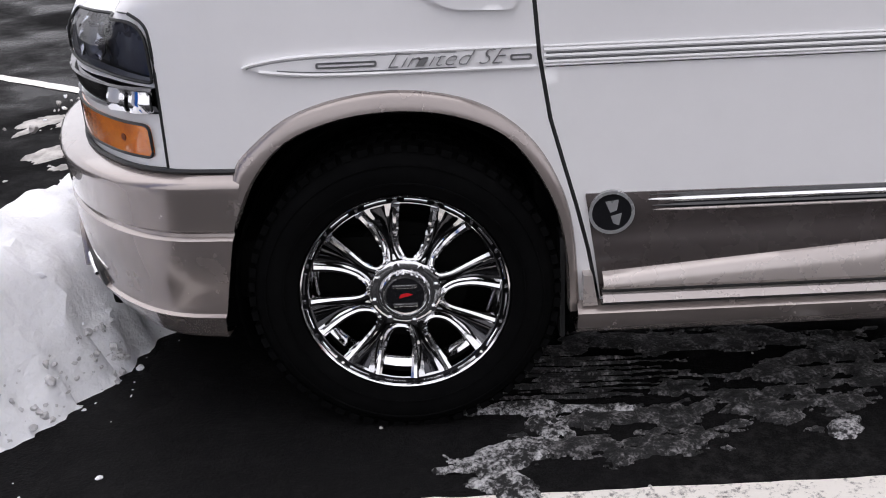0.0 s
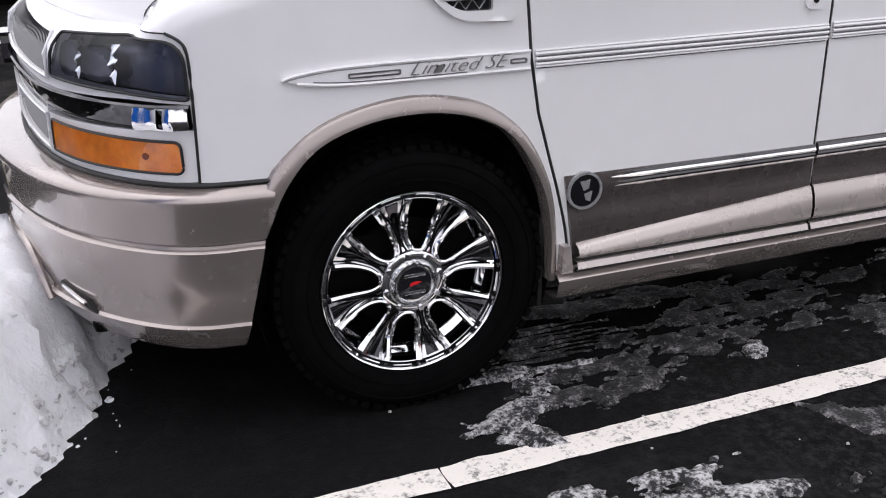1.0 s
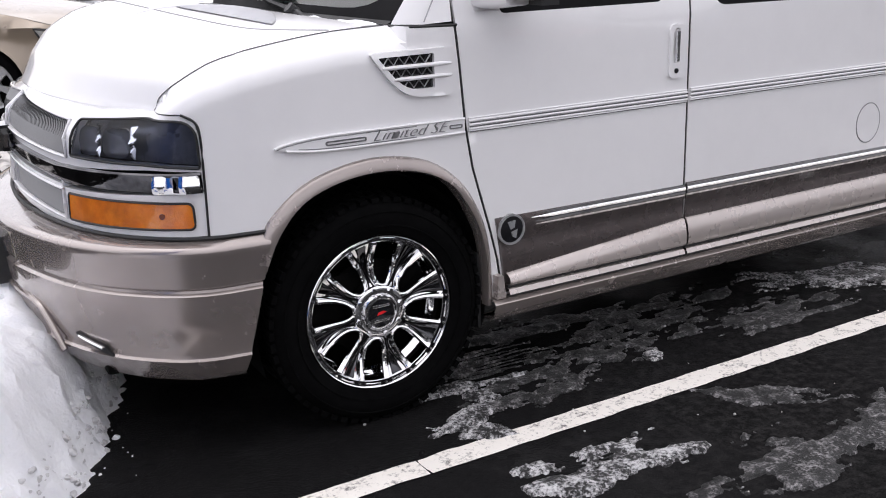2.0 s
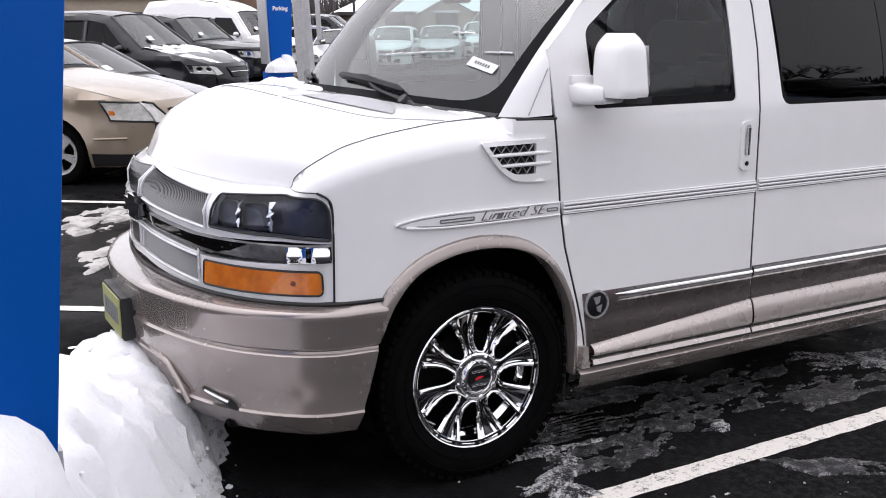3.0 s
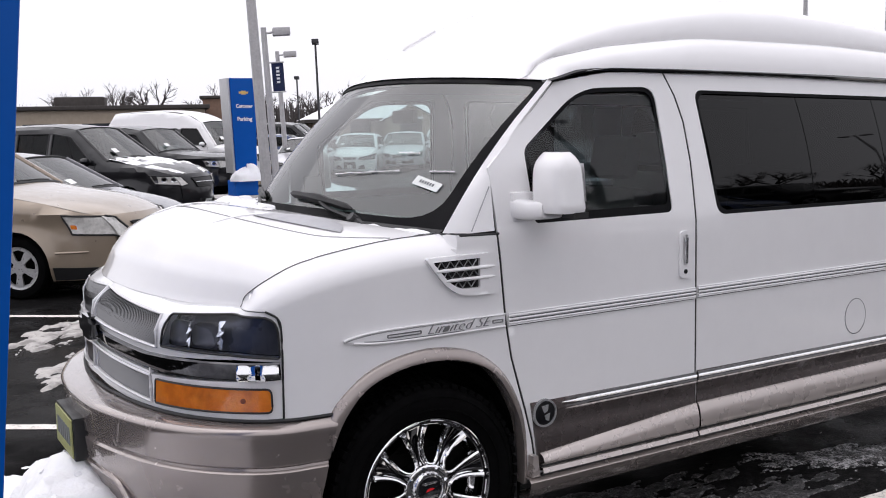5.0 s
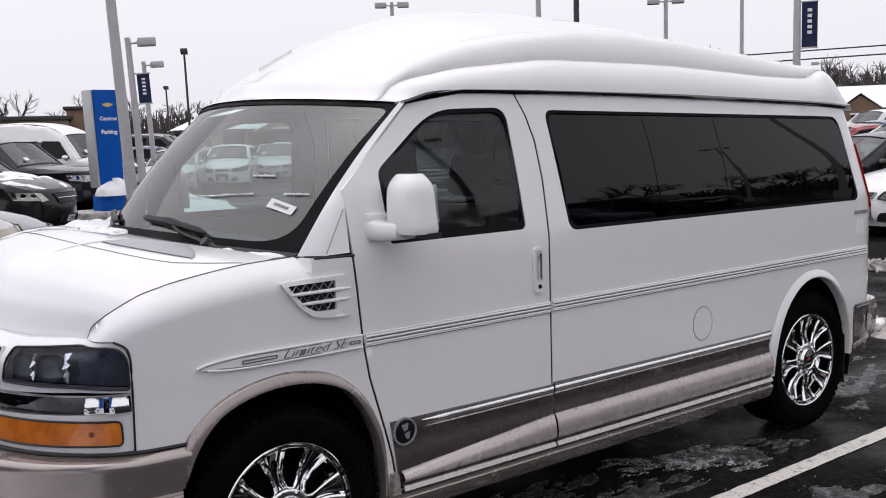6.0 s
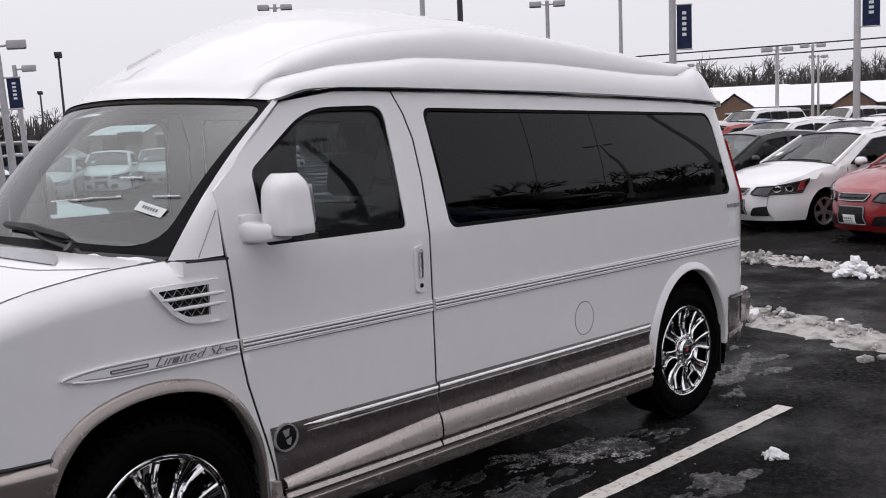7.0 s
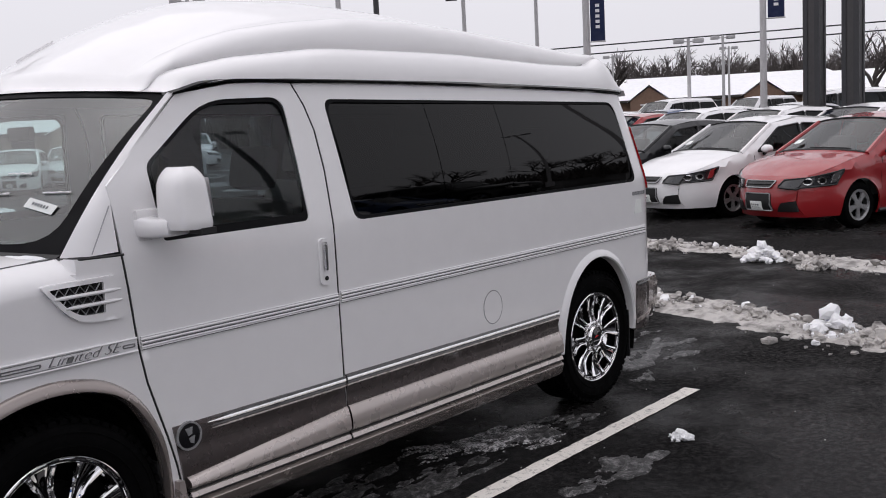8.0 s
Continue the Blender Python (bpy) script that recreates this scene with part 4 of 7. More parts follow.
def snow_roll(pts, radii, seed, n=10):
    """A soft ragged roll of snow along a line."""
    rows = []
    pts = [Vector(p) for p in pts]
    for k, p in enumerate(pts):
        d = (pts[min(k + 1, len(pts) - 1)] - pts[max(k - 1, 0)]).normalized()
        sidev = d.cross(Vector((0, 0, 1))).normalized()
        r = radii * (math.sin(math.pi * (k + 0.3) / (len(pts) - 0.4)) ** 0.5) * (0.8 + 0.7 * noise.noise(p * 9 + Vector((seed, 0, 0))))
        rows.append([p + sidev * r * 1.25 * math.cos(a) + Vector((0, 0, r * (0.75 if math.sin(a) > 0 else 0.3) * math.sin(a) * (1 + 0.4 * noise.noise(p * 20 + Vector((a, seed, 0))))))
                     for a in [2 * math.pi * j / n for j in range(n)]])
    return loft_bm(rows, close_u=True, caps=True)


lone("cowl_snow", snow_roll([screen(-0.62 - 0.36 * k / 24, -0.015, 0.012) for k in range(25)], 0.036, 1), SNOW, "soft roll of snow along the windscreen's foot", "snow")
lone("cowl_snow", snow_roll([screen(0.02 + 0.85 * k / 30, -0.02, 0.02) for k in range(31)], 0.062, 2), SNOW, "soft roll of snow along the windscreen's foot", "snow")
# Thin pale streaks of uneven width laid on the glass.
for (v0, s0), (v1, s1), r in (((-0.306, 0.289), (-0.66, 0.341), 0.0045), ((-0.80, 0.352), (-0.905, 0.363), 0.006), ((-0.60, 0.452), (-0.70, 0.458), 0.006)):
    lone("snow_streak", tube_bm([screen(v0 + (v1 - v0) * k / 24, s0 + (s1 - s0) * k / 24 + 0.004 * noise.noise(Vector((k * 0.6, v0, 0))), 0.004) for k in range(25)], [r * (0.35 + abs(noise.noise(Vector((k * 0.45, v1, 3))))) for k in range(25)], 5), SNOW, "thin pale streak along the windscreen", "snow")

# A-pillars, door frame gutter and the raised roof
for turn in (lambda f: f, far):
    T = turn(skin)
    flip = (lambda p: p) if turn is not far else (lambda p: Vector((p[0], 2.0 - p[1], p[2])))
    rows = []
    for k in range(13):
        s = k / 12
        g = flip(screen(-0.99, s, 0.004))
        zb = 1.300 + (1.888 - 1.300) * s
        ub = 0.306 if zb < 1.56 else 0.306 + (zb - 1.56) * (0.652 - 0.306) / (1.888 - 1.56)
        e = T(max(ub - 0.004, g[0] + 0.012), max(zb, 1.331 if s == 0 else zb))
        m1 = (g * 0.5 + e * 0.5) + (flip(Vector((0, -0.012, 0))) - flip(Vector((0, 0, 0))))
        rows.append([g, g * 0.8 + e * 0.2 + Vector((-0.006, 0, 0.006)), m1, e, e + (flip(Vector((0, 0.02, 0))) - flip(Vector((0, 0, 0))))])
    part("a_pillar", loft_bm(rows), WHITE, van)
    part("pillar_crease", tube_bm([T(0.20 + 0.095 * k / 6, 1.335 + 0.16 * k / 6, 0.001) for k in range(7)], 0.0025, 5), STEEL, van)
    part("belt_seam", tube_bm([T(0.115 + 0.205 * k / 6, 1.325 - 0.006 * k / 6, 0.0) for k in range(7)], 0.005, 5), BLACK, van)
    gut = [flip(screen(-0.97, 0.99, 0.0))] + [T(u, z, 0.016) for u, z in curve([(0.655, 1.896), (0.78, 1.928), (0.93, 1.940), (1.25, 1.938), (2.0, 1.925), (3.0, 1.895), (3.75, 1.868), (3.98, 1.856), (4.06, 1.852)], 5)]
    part("gutter", tube_bm(gut, 0.010, 6), GLOSSBLACK, van, "black roof joint")

# The raised roof: a shoulder up to a crease, a side panel let in above it, and a crowned top
CREASE = ([0.565, 0.685, 0.98, 1.43, 1.60, 2.14, 2.42, 3.20, 3.56, 3.68, 3.74, 3.78, 4.10], [1.897, 1.980, 2.037, 2.080, 2.084, 2.078, 2.072, 2.030, 2.022, 2.030, 2.056, 2.088, 2.080])
PANEL = ([0.50, 0.70, 0.90, 1.10, 1.40, 1.75, 2.15, 2.65, 3.20, 3.76, 4.10], [1.905, 2.035, 2.110, 2.163, 2.208, 2.241, 2.243, 2.213, 2.161, 2.104, 2.084])
RIDGE = ([0.36, 0.41, 0.605, 0.83, 1.07, 1.25, 1.46, 1.79, 2.28, 3.00, 3.70, 4.10], [1.936, 1.985, 2.100, 2.215, 2.308, 2.356, 2.378, 2.388, 2.355, 2.262, 2.135, 2.090])


def roof_base(x):
    return float(np.interp(x, [0.2, 0.62, 0.78, 0.93, 1.25, 2.0, 3.0, 3.75, 4.2], [1.936, 1.893, 1.925, 1.942, 1.942, 1.930, 1.900, 1.872, 1.852]))


def soft_interp(x, table):
    """A table read with its corners rounded off."""
    return float(np.mean(np.interp([x - 0.05, x - 0.025, x, x + 0.025, x + 0.05], *table)))


SECTION = [("s", f) for f in (0.0, 0.12, 0.3, 0.5, 0.7, 0.86, 0.95, 1.0)] + [("g", 0.0), ("g", 1.0)] + [("p", k / 12) for k in range(13)] + [("t", k / 14) for k in range(1, 15)]


def top_row(k, n):
    """One cross row of the raised roof, from the windscreen's head to the tail."""
    f = (k / n) ** 1.2
    half_row = []
    for kind, t in SECTION:
        def place(e):
            v = (e - 0.92) / 0.92
            xf = 0.624 - 0.26 * (1 - v * v)
            xr = 4.03 - 0.10 * v * v
            return v, xf, xr, xf + (xr - xf) * f
        e0 = {"s": 0.112 * (1 - math.cos(t * math.pi / 2)), "g": 0.114 + 0.008 * t, "p": 0.126 + 0.124 * (1 - math.cos(t * math.pi / 2)) ** 0.9, "t": 0.25 + 0.67 * t}[kind]
        v, xf, xr, x = place(e0)
        base, crease, panel, ridge_z = roof_base(x), soft_interp(x, CREASE), soft_interp(x, PANEL), soft_interp(x, RIDGE)
        panel = max(panel, crease + 0.004)
        let_in = smoothstep(0.66, 0.74, x) * (1 - smoothstep(3.70, 3.77, x))
        e = e0
        if kind == "s":
            z = base + (crease - base) * math.sin(t * math.pi / 2)
        elif kind == "g":
            z = crease - 0.007 * let_in
        elif kind == "p":
            z = crease + (panel - crease) * math.sin(t * math.pi / 2) ** 0.9
            e = e0 - 0.016 * math.sin(math.pi * t) + 0.020 * smoothstep(0.0, 0.09, x - 0.70 - 0.05 * t - 0.25 * t ** 6) * (1 - t ** 4) * (1 - smoothstep(3.55, 3.76, x))
        else:
            z = panel + (ridge_z - panel) * (1 - (1 - t) ** 2.1)
        head = 1.891 + 0.045 * (1 - v * v)
        z = head + (z - head) * smoothstep(0.0, 0.10, x - xf)
        z = base + (z - base) * (1.0 - 0.97 * smoothstep(xr - 0.22, xr + 0.01, x) ** 1.7)
        half_row.append(Vector((x, 0.08 + e, z)))
    return half_row + [Vector((p[0], 2.0 - p[1], p[2])) for p in half_row[-2::-1]]


part("raised_roof", loft_bm([top_row(k, 150) for k in range(151)]), WHITE, van, "white moulded fibreglass raised roof")
part("tail_roof_cap", loft_bm([[p for p in top_row(150, 150)], [Vector((p[0] + 0.012, p[1], 1.83)) for p in top_row(150, 150)]]), WHITE, van)
part("roof_fin", loft_bm([[Vector((0.60 + 0.18 * k / 6, 1.20 + dy, 2.095 + 0.085 * k / 6 + dz)) for dy, dz in ((-0.010, -0.03), (0.0, 0.004 + 0.0012 * k), (0.010, -0.03))] for k in range(7)]), WHITE, van)
# A dark tube follows the roof crease and paints in its shade.
groove = []
for k in range(81):
    x = 0.70 + (3.775 - 0.70) * k / 80
    groove.append(Vector((x, 0.199 + 0.058 * smoothstep(3.6, 3.78, x), soft_interp(x, CREASE) - 0.003 + 0.012 * smoothstep(3.6, 3.78, x))))
part("roof_groove", tube_bm(groove, [0.001, *([0.0042] * 76), 0.0035, 0.003, 0.002, 0.001], 6), GAPSHADE, van)

# bumper, licence plate
def bumper_out(u):
    return 0.010 + 0.080 * min(1.0, max(0.0, (-0.42 - u) / 0.95))


rows = []
N = 36
for i in range(2 * N + 1):
    near = i <= N
    f = i / N if near else (2 * N - i) / N
    u0 = -0.372 + (UNOSE + 0.372) * f
    S = skin if near else far(skin)
    O = bumper_out(u0)
    back = lambda z: (0.735 - z) * 0.23 * (1 - smoothstep(0.0, 0.25, f))
    row = []
    for z, o in ((0.742, -0.03), (0.738, O * 0.2), (0.728, O * 0.86), (0.724, O + 0.004), (0.716, O + 0.013), (0.708, O + 0.016), (0.690, O + 0.012), (0.596, O + 0.004), (0.586, O - 0.006), (0.578, O - 0.004), (0.570, O + 0.006), (0.52, O + 0.004), (0.44, O - 0.006), (0.372, O - 0.018),
                 (0.358, O - 0.016), (0.352, O - 0.006), (0.344, O - 0.010), (0.30, O - 0.035), (0.272, O - 0.055), (0.268, O - 0.12)):
        row.append(S(u0 - back(z), z, o))
    rows.append(row)
for S in (skin, far(skin)):
    part("bumper_gap", tube_bm([S(-0.372 + (UNOSE + 0.372) * k / 30, 0.7455, 0.003) for k in range(31)], 0.0065, 6), BLACK, van)
    part("fascia_gap", tube_bm([S(u, z, 0.0) for u, z in curve([(-0.5545, 0.752), (-0.5520, 0.90), (-0.5515, 1.05), (-0.5635, 1.097), (-0.602, 1.1195)], 4)], 0.004, 6), BLACK, van)
bum = part("front_bumper", loft_bm(rows), TAUPE, van, "taupe painted front bumper with a moulded ridge")
for S in (skin, far(skin)):
    fog = rounded([(-1.05, 0.398), (-1.05, 0.412), (-0.93, 0.386), (-0.895, 0.352), (-0.93, 0.360)], 0.006)
    part("fog_slot", sheet_bm(fog, [], lambda u, z, o=0.0, S=S: S(u, z, bumper_out(u) - 0.004 + o), step=0.03, thick=0.01), BLACK, bum, "black slot")
    part("fog_strip", tube_bm([S(-1.035 + 0.11 * k / 5, 0.400 - 0.018 * k / 5, bumper_out(-1.0) - 0.001) for k in range(6)], 0.006, 6), CHROME, bum)
    lip = [(-1.12, 0.33), (-1.20, 0.42), (-1.30, 0.47), (UNOSE, 0.485)]
    part("chin_fin", tube_bm([S(u, z, bumper_out(u) - 0.001) for u, z in curve(lip, 5)], 0.012, 8, squash=0.8), TAUPE, bum)
plate = part("plate_holder", box_bm((-1.085, 0.83, 0.475), (-1.015, 1.17, 0.645), 0.006), BLACK, van, "black plate holder")
part("licence_plate", box_bm((-1.092, 0.845, 0.485), (-1.086, 1.155, 0.637), 0.002), PLATE, plate, "yellow licence plate")
for k in range(6):
    part("plate_bar", box_bm((-1.0945, 0.875 + 0.042 * k, 0.53), (-1.092, 0.902 + 0.042 * k, 0.60)), INK, plate)

# door mirrors
for sy in (1, -1):
    def mp(x, y, z, sy=sy):
        return Vector((x, y if sy > 0 else 2.0 - y, z))
    rows = []
    for k in range(15):
        t = k / 14
        z = 1.396 + 0.222 * t
        rr = min(1.0, 0.94 + 0.8 * t) * (1 - 0.40 * max(0.0, (t - 0.66) / 0.34) ** 2.6)
        wdt, dep = (0.108 - 0.010 * t) * rr, (0.074 - 0.014 * t) * rr
        ring = []
        for j in range(28):
            a = 2 * math.pi * j / 28
            cx, cy = math.copysign(abs(math.cos(a)) ** 0.55, math.cos(a)), math.copysign(abs(math.sin(a)) ** 0.55, math.sin(a))
            swell = 0.012 * math.sin(math.pi * t) * (1 - cy * cy) * (cx < 0)
            ring.append(mp(0.505 + dep * cx - swell + 0.018 * cy * cy * (cy > 0), -0.118 + wdt * cy + 0.012 * t, z))
        rows.append(ring)
    mir = part("door_mirror", loft_bm(rows, close_u=True, caps=True), WHITE, van, "white door mirror")
    part("mirror_glass", loft_bm([[mp(0.5815 - 0.012 * j, -0.190 + 0.145 * i, 1.435 + 0.140 * j) for i in (0, 1)] for j in (0, 1)]), CHROME, mir)
    rows = []
    for k in range(9):
        t = k / 8
        c = Vector((0.425 + 0.05 * t, 0.03 - 0.155 * t, 1.408 - 0.006 * math.sin(math.pi * t)))
        h2, w2 = 0.040 - 0.006 * t, 0.050
        rows.append([mp(c[0] + w2 * math.copysign(abs(math.cos(a)) ** 0.5, math.cos(a)), c[1], c[2] + h2 * math.copysign(abs(math.sin(a)) ** 0.5, math.sin(a))) for a in [2 * math.pi * j / 16 for j in range(16)]])
    part("mirror_arm", loft_bm(rows, close_u=True, caps=True), WHITE, mir)
    part("mirror_pivot", loft_bm([[mp(0.50 + 0.065 * i, -0.222 + 0.075 * j, 1.399 - 0.022 * k) for i, j in ((0, 0), (1, 0), (1, 1), (0, 1))] for k in (0, 1)], close_u=True, caps=True), BLACK, mir, "black pivot under the head")
    part("mirror_foot", box_bm((0.385, 0.002, 1.355), (0.49, 0.05, 1.47), 0.014) if sy > 0 else box_bm((0.385, 1.95, 1.355), (0.49, 1.998, 1.47), 0.014), WHITE, mir)

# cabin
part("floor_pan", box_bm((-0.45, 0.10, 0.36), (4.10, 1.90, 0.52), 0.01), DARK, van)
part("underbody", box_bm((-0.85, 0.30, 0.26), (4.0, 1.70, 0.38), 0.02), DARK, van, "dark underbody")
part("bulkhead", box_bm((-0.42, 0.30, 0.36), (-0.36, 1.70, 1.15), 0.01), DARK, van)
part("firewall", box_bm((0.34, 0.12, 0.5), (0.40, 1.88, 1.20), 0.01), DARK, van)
rows = [[Vector((0.02 + 0.50 * k / 8 - 0.20 * (1 - ((y - 1) / 0.9) ** 2) * (1 - k / 8), y, 1.325 - 0.02 * (k / 8) + 0.02 * math.sin(math.pi * k / 8) - (0.25 if k == 8 else 0))) for y in [0.10 + 1.8 * j / 16 for j in range(17)]] for k in range(9)]
part("dashboard", loft_bm(rows), DASH, van, "dark grey dashboard")
bm = bmesh.new()
add_lathe(bm, [(0.178 + 0.014 * math.cos(a), 0.014 * math.sin(a)) for a in [2 * math.pi * k / 8 for k in range(9)]], 32, pose(0.60, 0.52, 1.23, 0, 0, 90) @ pose(0, 0, 0, -62, 0, 0) @ pose(0, 0, 0, 90, 0, 0))
part("steering_wheel", bm, DASH, van)
def seat(x, y):
    p = part("seat", box_bm((x, y - 0.25, 0.62), (x + 0.52, y + 0.25, 0.80), 0.05), INTERIOR, van, "grey upholstered seat")
    part("backrest", box_bm((-0.07, -0.25, 0), (0.07, 0.25, 0.66), 0.05, pose(x + 0.55, y, 0.78, 0, 12, 0)), INTERIOR, p)
    part("headrest", box_bm((-0.05, -0.13, 0.70), (0.05, 0.13, 0.90), 0.04, pose(x + 0.55, y, 0.78, 0, 12, 0)), INTERIOR, p)
for sx in (0.62, 1.75, 2.8):
    for sy in (0.52, 1.48):
        seat(sx, sy)
part("headliner", loft_bm([[Vector((0.75 + 3.2 * k / 4, y, 1.90 + 0.05 * (1 - ((y - 1) / 0.85) ** 2))) for y in [0.16 + 1.68 * j / 8 for j in range(9)]] for k in range(5)]), INTERIOR, van)
part("interior_mirror", box_bm((0.47, 0.90, 1.74), (0.50, 1.10, 1.80), 0.012), BLACK, van)
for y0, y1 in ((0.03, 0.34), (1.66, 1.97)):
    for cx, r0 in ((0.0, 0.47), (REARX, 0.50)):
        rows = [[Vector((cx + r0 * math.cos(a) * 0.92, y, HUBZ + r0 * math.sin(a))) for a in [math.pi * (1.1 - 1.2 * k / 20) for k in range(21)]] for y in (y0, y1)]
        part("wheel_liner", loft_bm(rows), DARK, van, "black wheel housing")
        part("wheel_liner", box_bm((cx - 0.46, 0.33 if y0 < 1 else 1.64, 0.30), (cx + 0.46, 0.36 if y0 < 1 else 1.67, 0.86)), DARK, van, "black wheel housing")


# ---- chrome alloy wheel, eight double spokes ----
def polar(r, a):
    return (r * math.cos(a), r * math.sin(a))


def dish(x, z, o=0.0):
    r = math.hypot(x, z)
    y = 0.022 + 0.022 * math.sin(math.pi * min(1.0, max(0.0, (r - 0.07) / 0.18)))
    return Vector((x, y - o, z))


def alloy_wheel(parent, m, twist):
    w = new("wheel")
    w.parent = parent
    w.matrix_basis = m
    tagged(w, "chrome eight-spoke alloy wheel with a black tyre")
    bm = bmesh.new()
    add_lathe(bm, [(0.266, 0.030), (0.274, 0.010), (0.290, 0.004), (0.318, -0.004), (0.345, -0.004), (0.366, 0.006), (0.380, 0.018), (0.3885, 0.036), (0.390, 0.10), (0.390, 0.18), (0.3885, 0.232), (0.375, 0.256), (0.33, 0.272), (0.28, 0.255), (0.26, 0.24)], 72)
    tyre = part("tyre", bm, RUBBER, w, "black tyre with tread blocks")
    bm = bmesh.new()
    for k in range(60):
        a = 2 * math.pi * k / 60
        for y0, y1, da in ((0.012, 0.060, 0.0), (0.068, 0.125, 0.5), (0.133, 0.190, 0.0), (0.198, 0.248, 0.5)):
            add_box(bm, (-0.013, y0, 0.380), (0.013, y1, 0.3965), 0.0, Matrix.Rotation(-(a + da * 2 * math.pi / 60), 4, "Y"))
    tagged(part("tread", bm, RUBBER, tyre, "", smooth=False), kind="stuff")
    for r in (0.306, 0.352):
        bm = bmesh.new()
        add_lathe(bm, [(r + 0.0025 * math.cos(a), -0.0035 + 0.0025 * math.sin(a)) for a in [2 * math.pi * k / 6 for k in range(7)]], 64)
        part("sidewall_rib", bm, RUBBER, tyre)
    bm = bmesh.new()
    add_lathe(bm, [(0.262, 0.019), (0.2635, 0.012), (0.267, 0.010), (0.270, 0.013), (0.271, 0.022), (0.268, 0.034), (0.262, 0.045)], 72)
    part("rim", bm, CHROME, w, "polished rim lip")
    # The rim's barrel in black, so the wheel's inner shade is in its colour.
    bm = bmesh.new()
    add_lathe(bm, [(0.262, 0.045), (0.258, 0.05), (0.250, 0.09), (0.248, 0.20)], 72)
    part("barrel", bm, DARK, w, "rim barrel coloured black for the shade inside the wheel")
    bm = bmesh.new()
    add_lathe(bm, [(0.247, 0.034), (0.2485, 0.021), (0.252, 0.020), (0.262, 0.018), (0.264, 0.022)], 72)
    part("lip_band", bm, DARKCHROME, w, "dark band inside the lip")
    # Added cone ring, angled to the sky, shapes the barrel's bright reflection.
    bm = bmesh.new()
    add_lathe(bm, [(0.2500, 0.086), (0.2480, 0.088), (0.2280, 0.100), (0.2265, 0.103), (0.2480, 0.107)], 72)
    part("barrel_step", bm, CHROME, w, "added chrome cone giving the barrel's bright reflection")
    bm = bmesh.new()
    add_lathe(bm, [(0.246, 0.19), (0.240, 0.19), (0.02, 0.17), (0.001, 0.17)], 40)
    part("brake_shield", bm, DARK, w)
    # Disc coloured black to carry the shade behind the spokes.
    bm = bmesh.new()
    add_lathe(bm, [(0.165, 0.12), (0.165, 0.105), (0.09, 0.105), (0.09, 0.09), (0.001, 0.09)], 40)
    part("brake_disc", bm, DARK, w, "brake disc coloured black for the shade behind the spokes")
    holes = []
    for k in range(8):
        a = twist + math.pi / 4 * k
        c, q = math.cos(a), math.sin(a)
        side = [(0.237, 0.0480), (0.200, 0.0450), (0.160, 0.0400), (0.122, 0.0310), (0.0985, 0.0160)]
        outline = side + [(0.0935, 0.0)] + [(r, -o) for r, o in side[::-1]]
        holes.append(curve([(r * c - o * q, r * q + o * c) for r, o in outline], 4) + [polar(0.2455, a - 0.185 + 0.370 * j / 6) for j in range(7)])
    ring = [polar(0.2505, 2 * math.pi * k / 72) for k in range(72)]
    part("spokes", sheet_bm(ring, holes, dish, step=0.025, edge=0.012, thick=0.030), SPOKE, w, "chrome double spokes")
    for h in holes:
        n = len(h) - 7
        part("spoke_bead", tube_bm([dish(x * 1.012, z * 1.012, 0.006) for x, z in h[:n]], [0.0058 + 0.0062 * abs(2 * j / (n - 1) - 1) ** 1.5 for j in range(n)], 8), CHROME, w)
        # Near-black tube paints the shaded crease next to each bead.
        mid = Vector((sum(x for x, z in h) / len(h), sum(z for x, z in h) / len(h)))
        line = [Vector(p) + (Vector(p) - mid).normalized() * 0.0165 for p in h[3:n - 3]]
        part("spoke_line", tube_bm([dish(x, z, 0.0002) for x, z in line], 0.0030, 6), DARK, w, "dark line painting the crease's shade beside the bead")
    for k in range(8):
        # Dark strips on the spokes stand for chrome mirroring dark between the ribs.
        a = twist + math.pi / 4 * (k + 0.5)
        part("spoke_groove", loft_bm([[dish(*polar(0.108 + 0.134 * j / 6, a + q * (0.016 + 0.062 * j / 6)), oo) for q, oo in ((-1, 0.0035), (-0.5, 0.0015), (0.5, 0.0015), (1, 0.0035))] for j in range(7)]), DARKCHROME, w, "dark strip painting the shade between two ribs")
    for k in range(16):
        a = twist + math.pi / 8 * (k + 0.5)
        part("rivet", tube_bm([(0.2570 * math.cos(a), 0.022, 0.2570 * math.sin(a)), (0.2570 * math.cos(a), 0.0140, 0.2570 * math.sin(a))], 0.0042, 8), CHROME, w)
        pts = [(0.2570 * math.cos(b), 0.0175, 0.2570 * math.sin(b)) for b in [a + 0.085 + 0.222 * j / 6 for j in range(7)]]
        part("rim_slot", tube_bm([pts[0], *pts, pts[-1]], [0.001, *([0.0036] * 7), 0.001], 6, up=(0, 1, 0)), CHROME, w)
    bm = bmesh.new()
    add_lathe(bm, [(0.082, 0.045), (0.078, 0.030), (0.068, 0.028), (0.063, 0.018), (0.056, 0.010), (0.048, 0.009), (0.044, 0.013), (0.038, 0.016), (0.001, 0.015)], 40)
    part("hub", bm, CHROME, w, "chrome hub")
    bm = bmesh.new()
    add_lathe(bm, [(0.096, 0.034), (0.092, 0.024), (0.086, 0.0215), (0.068, 0.019), (0.060, 0.022)], 40)
    part("lug_well", bm, CHROME, w, "chrome recess round the lug nuts")
    for r, yy in ((0.0585, 0.0095),):
        bm = bmesh.new()
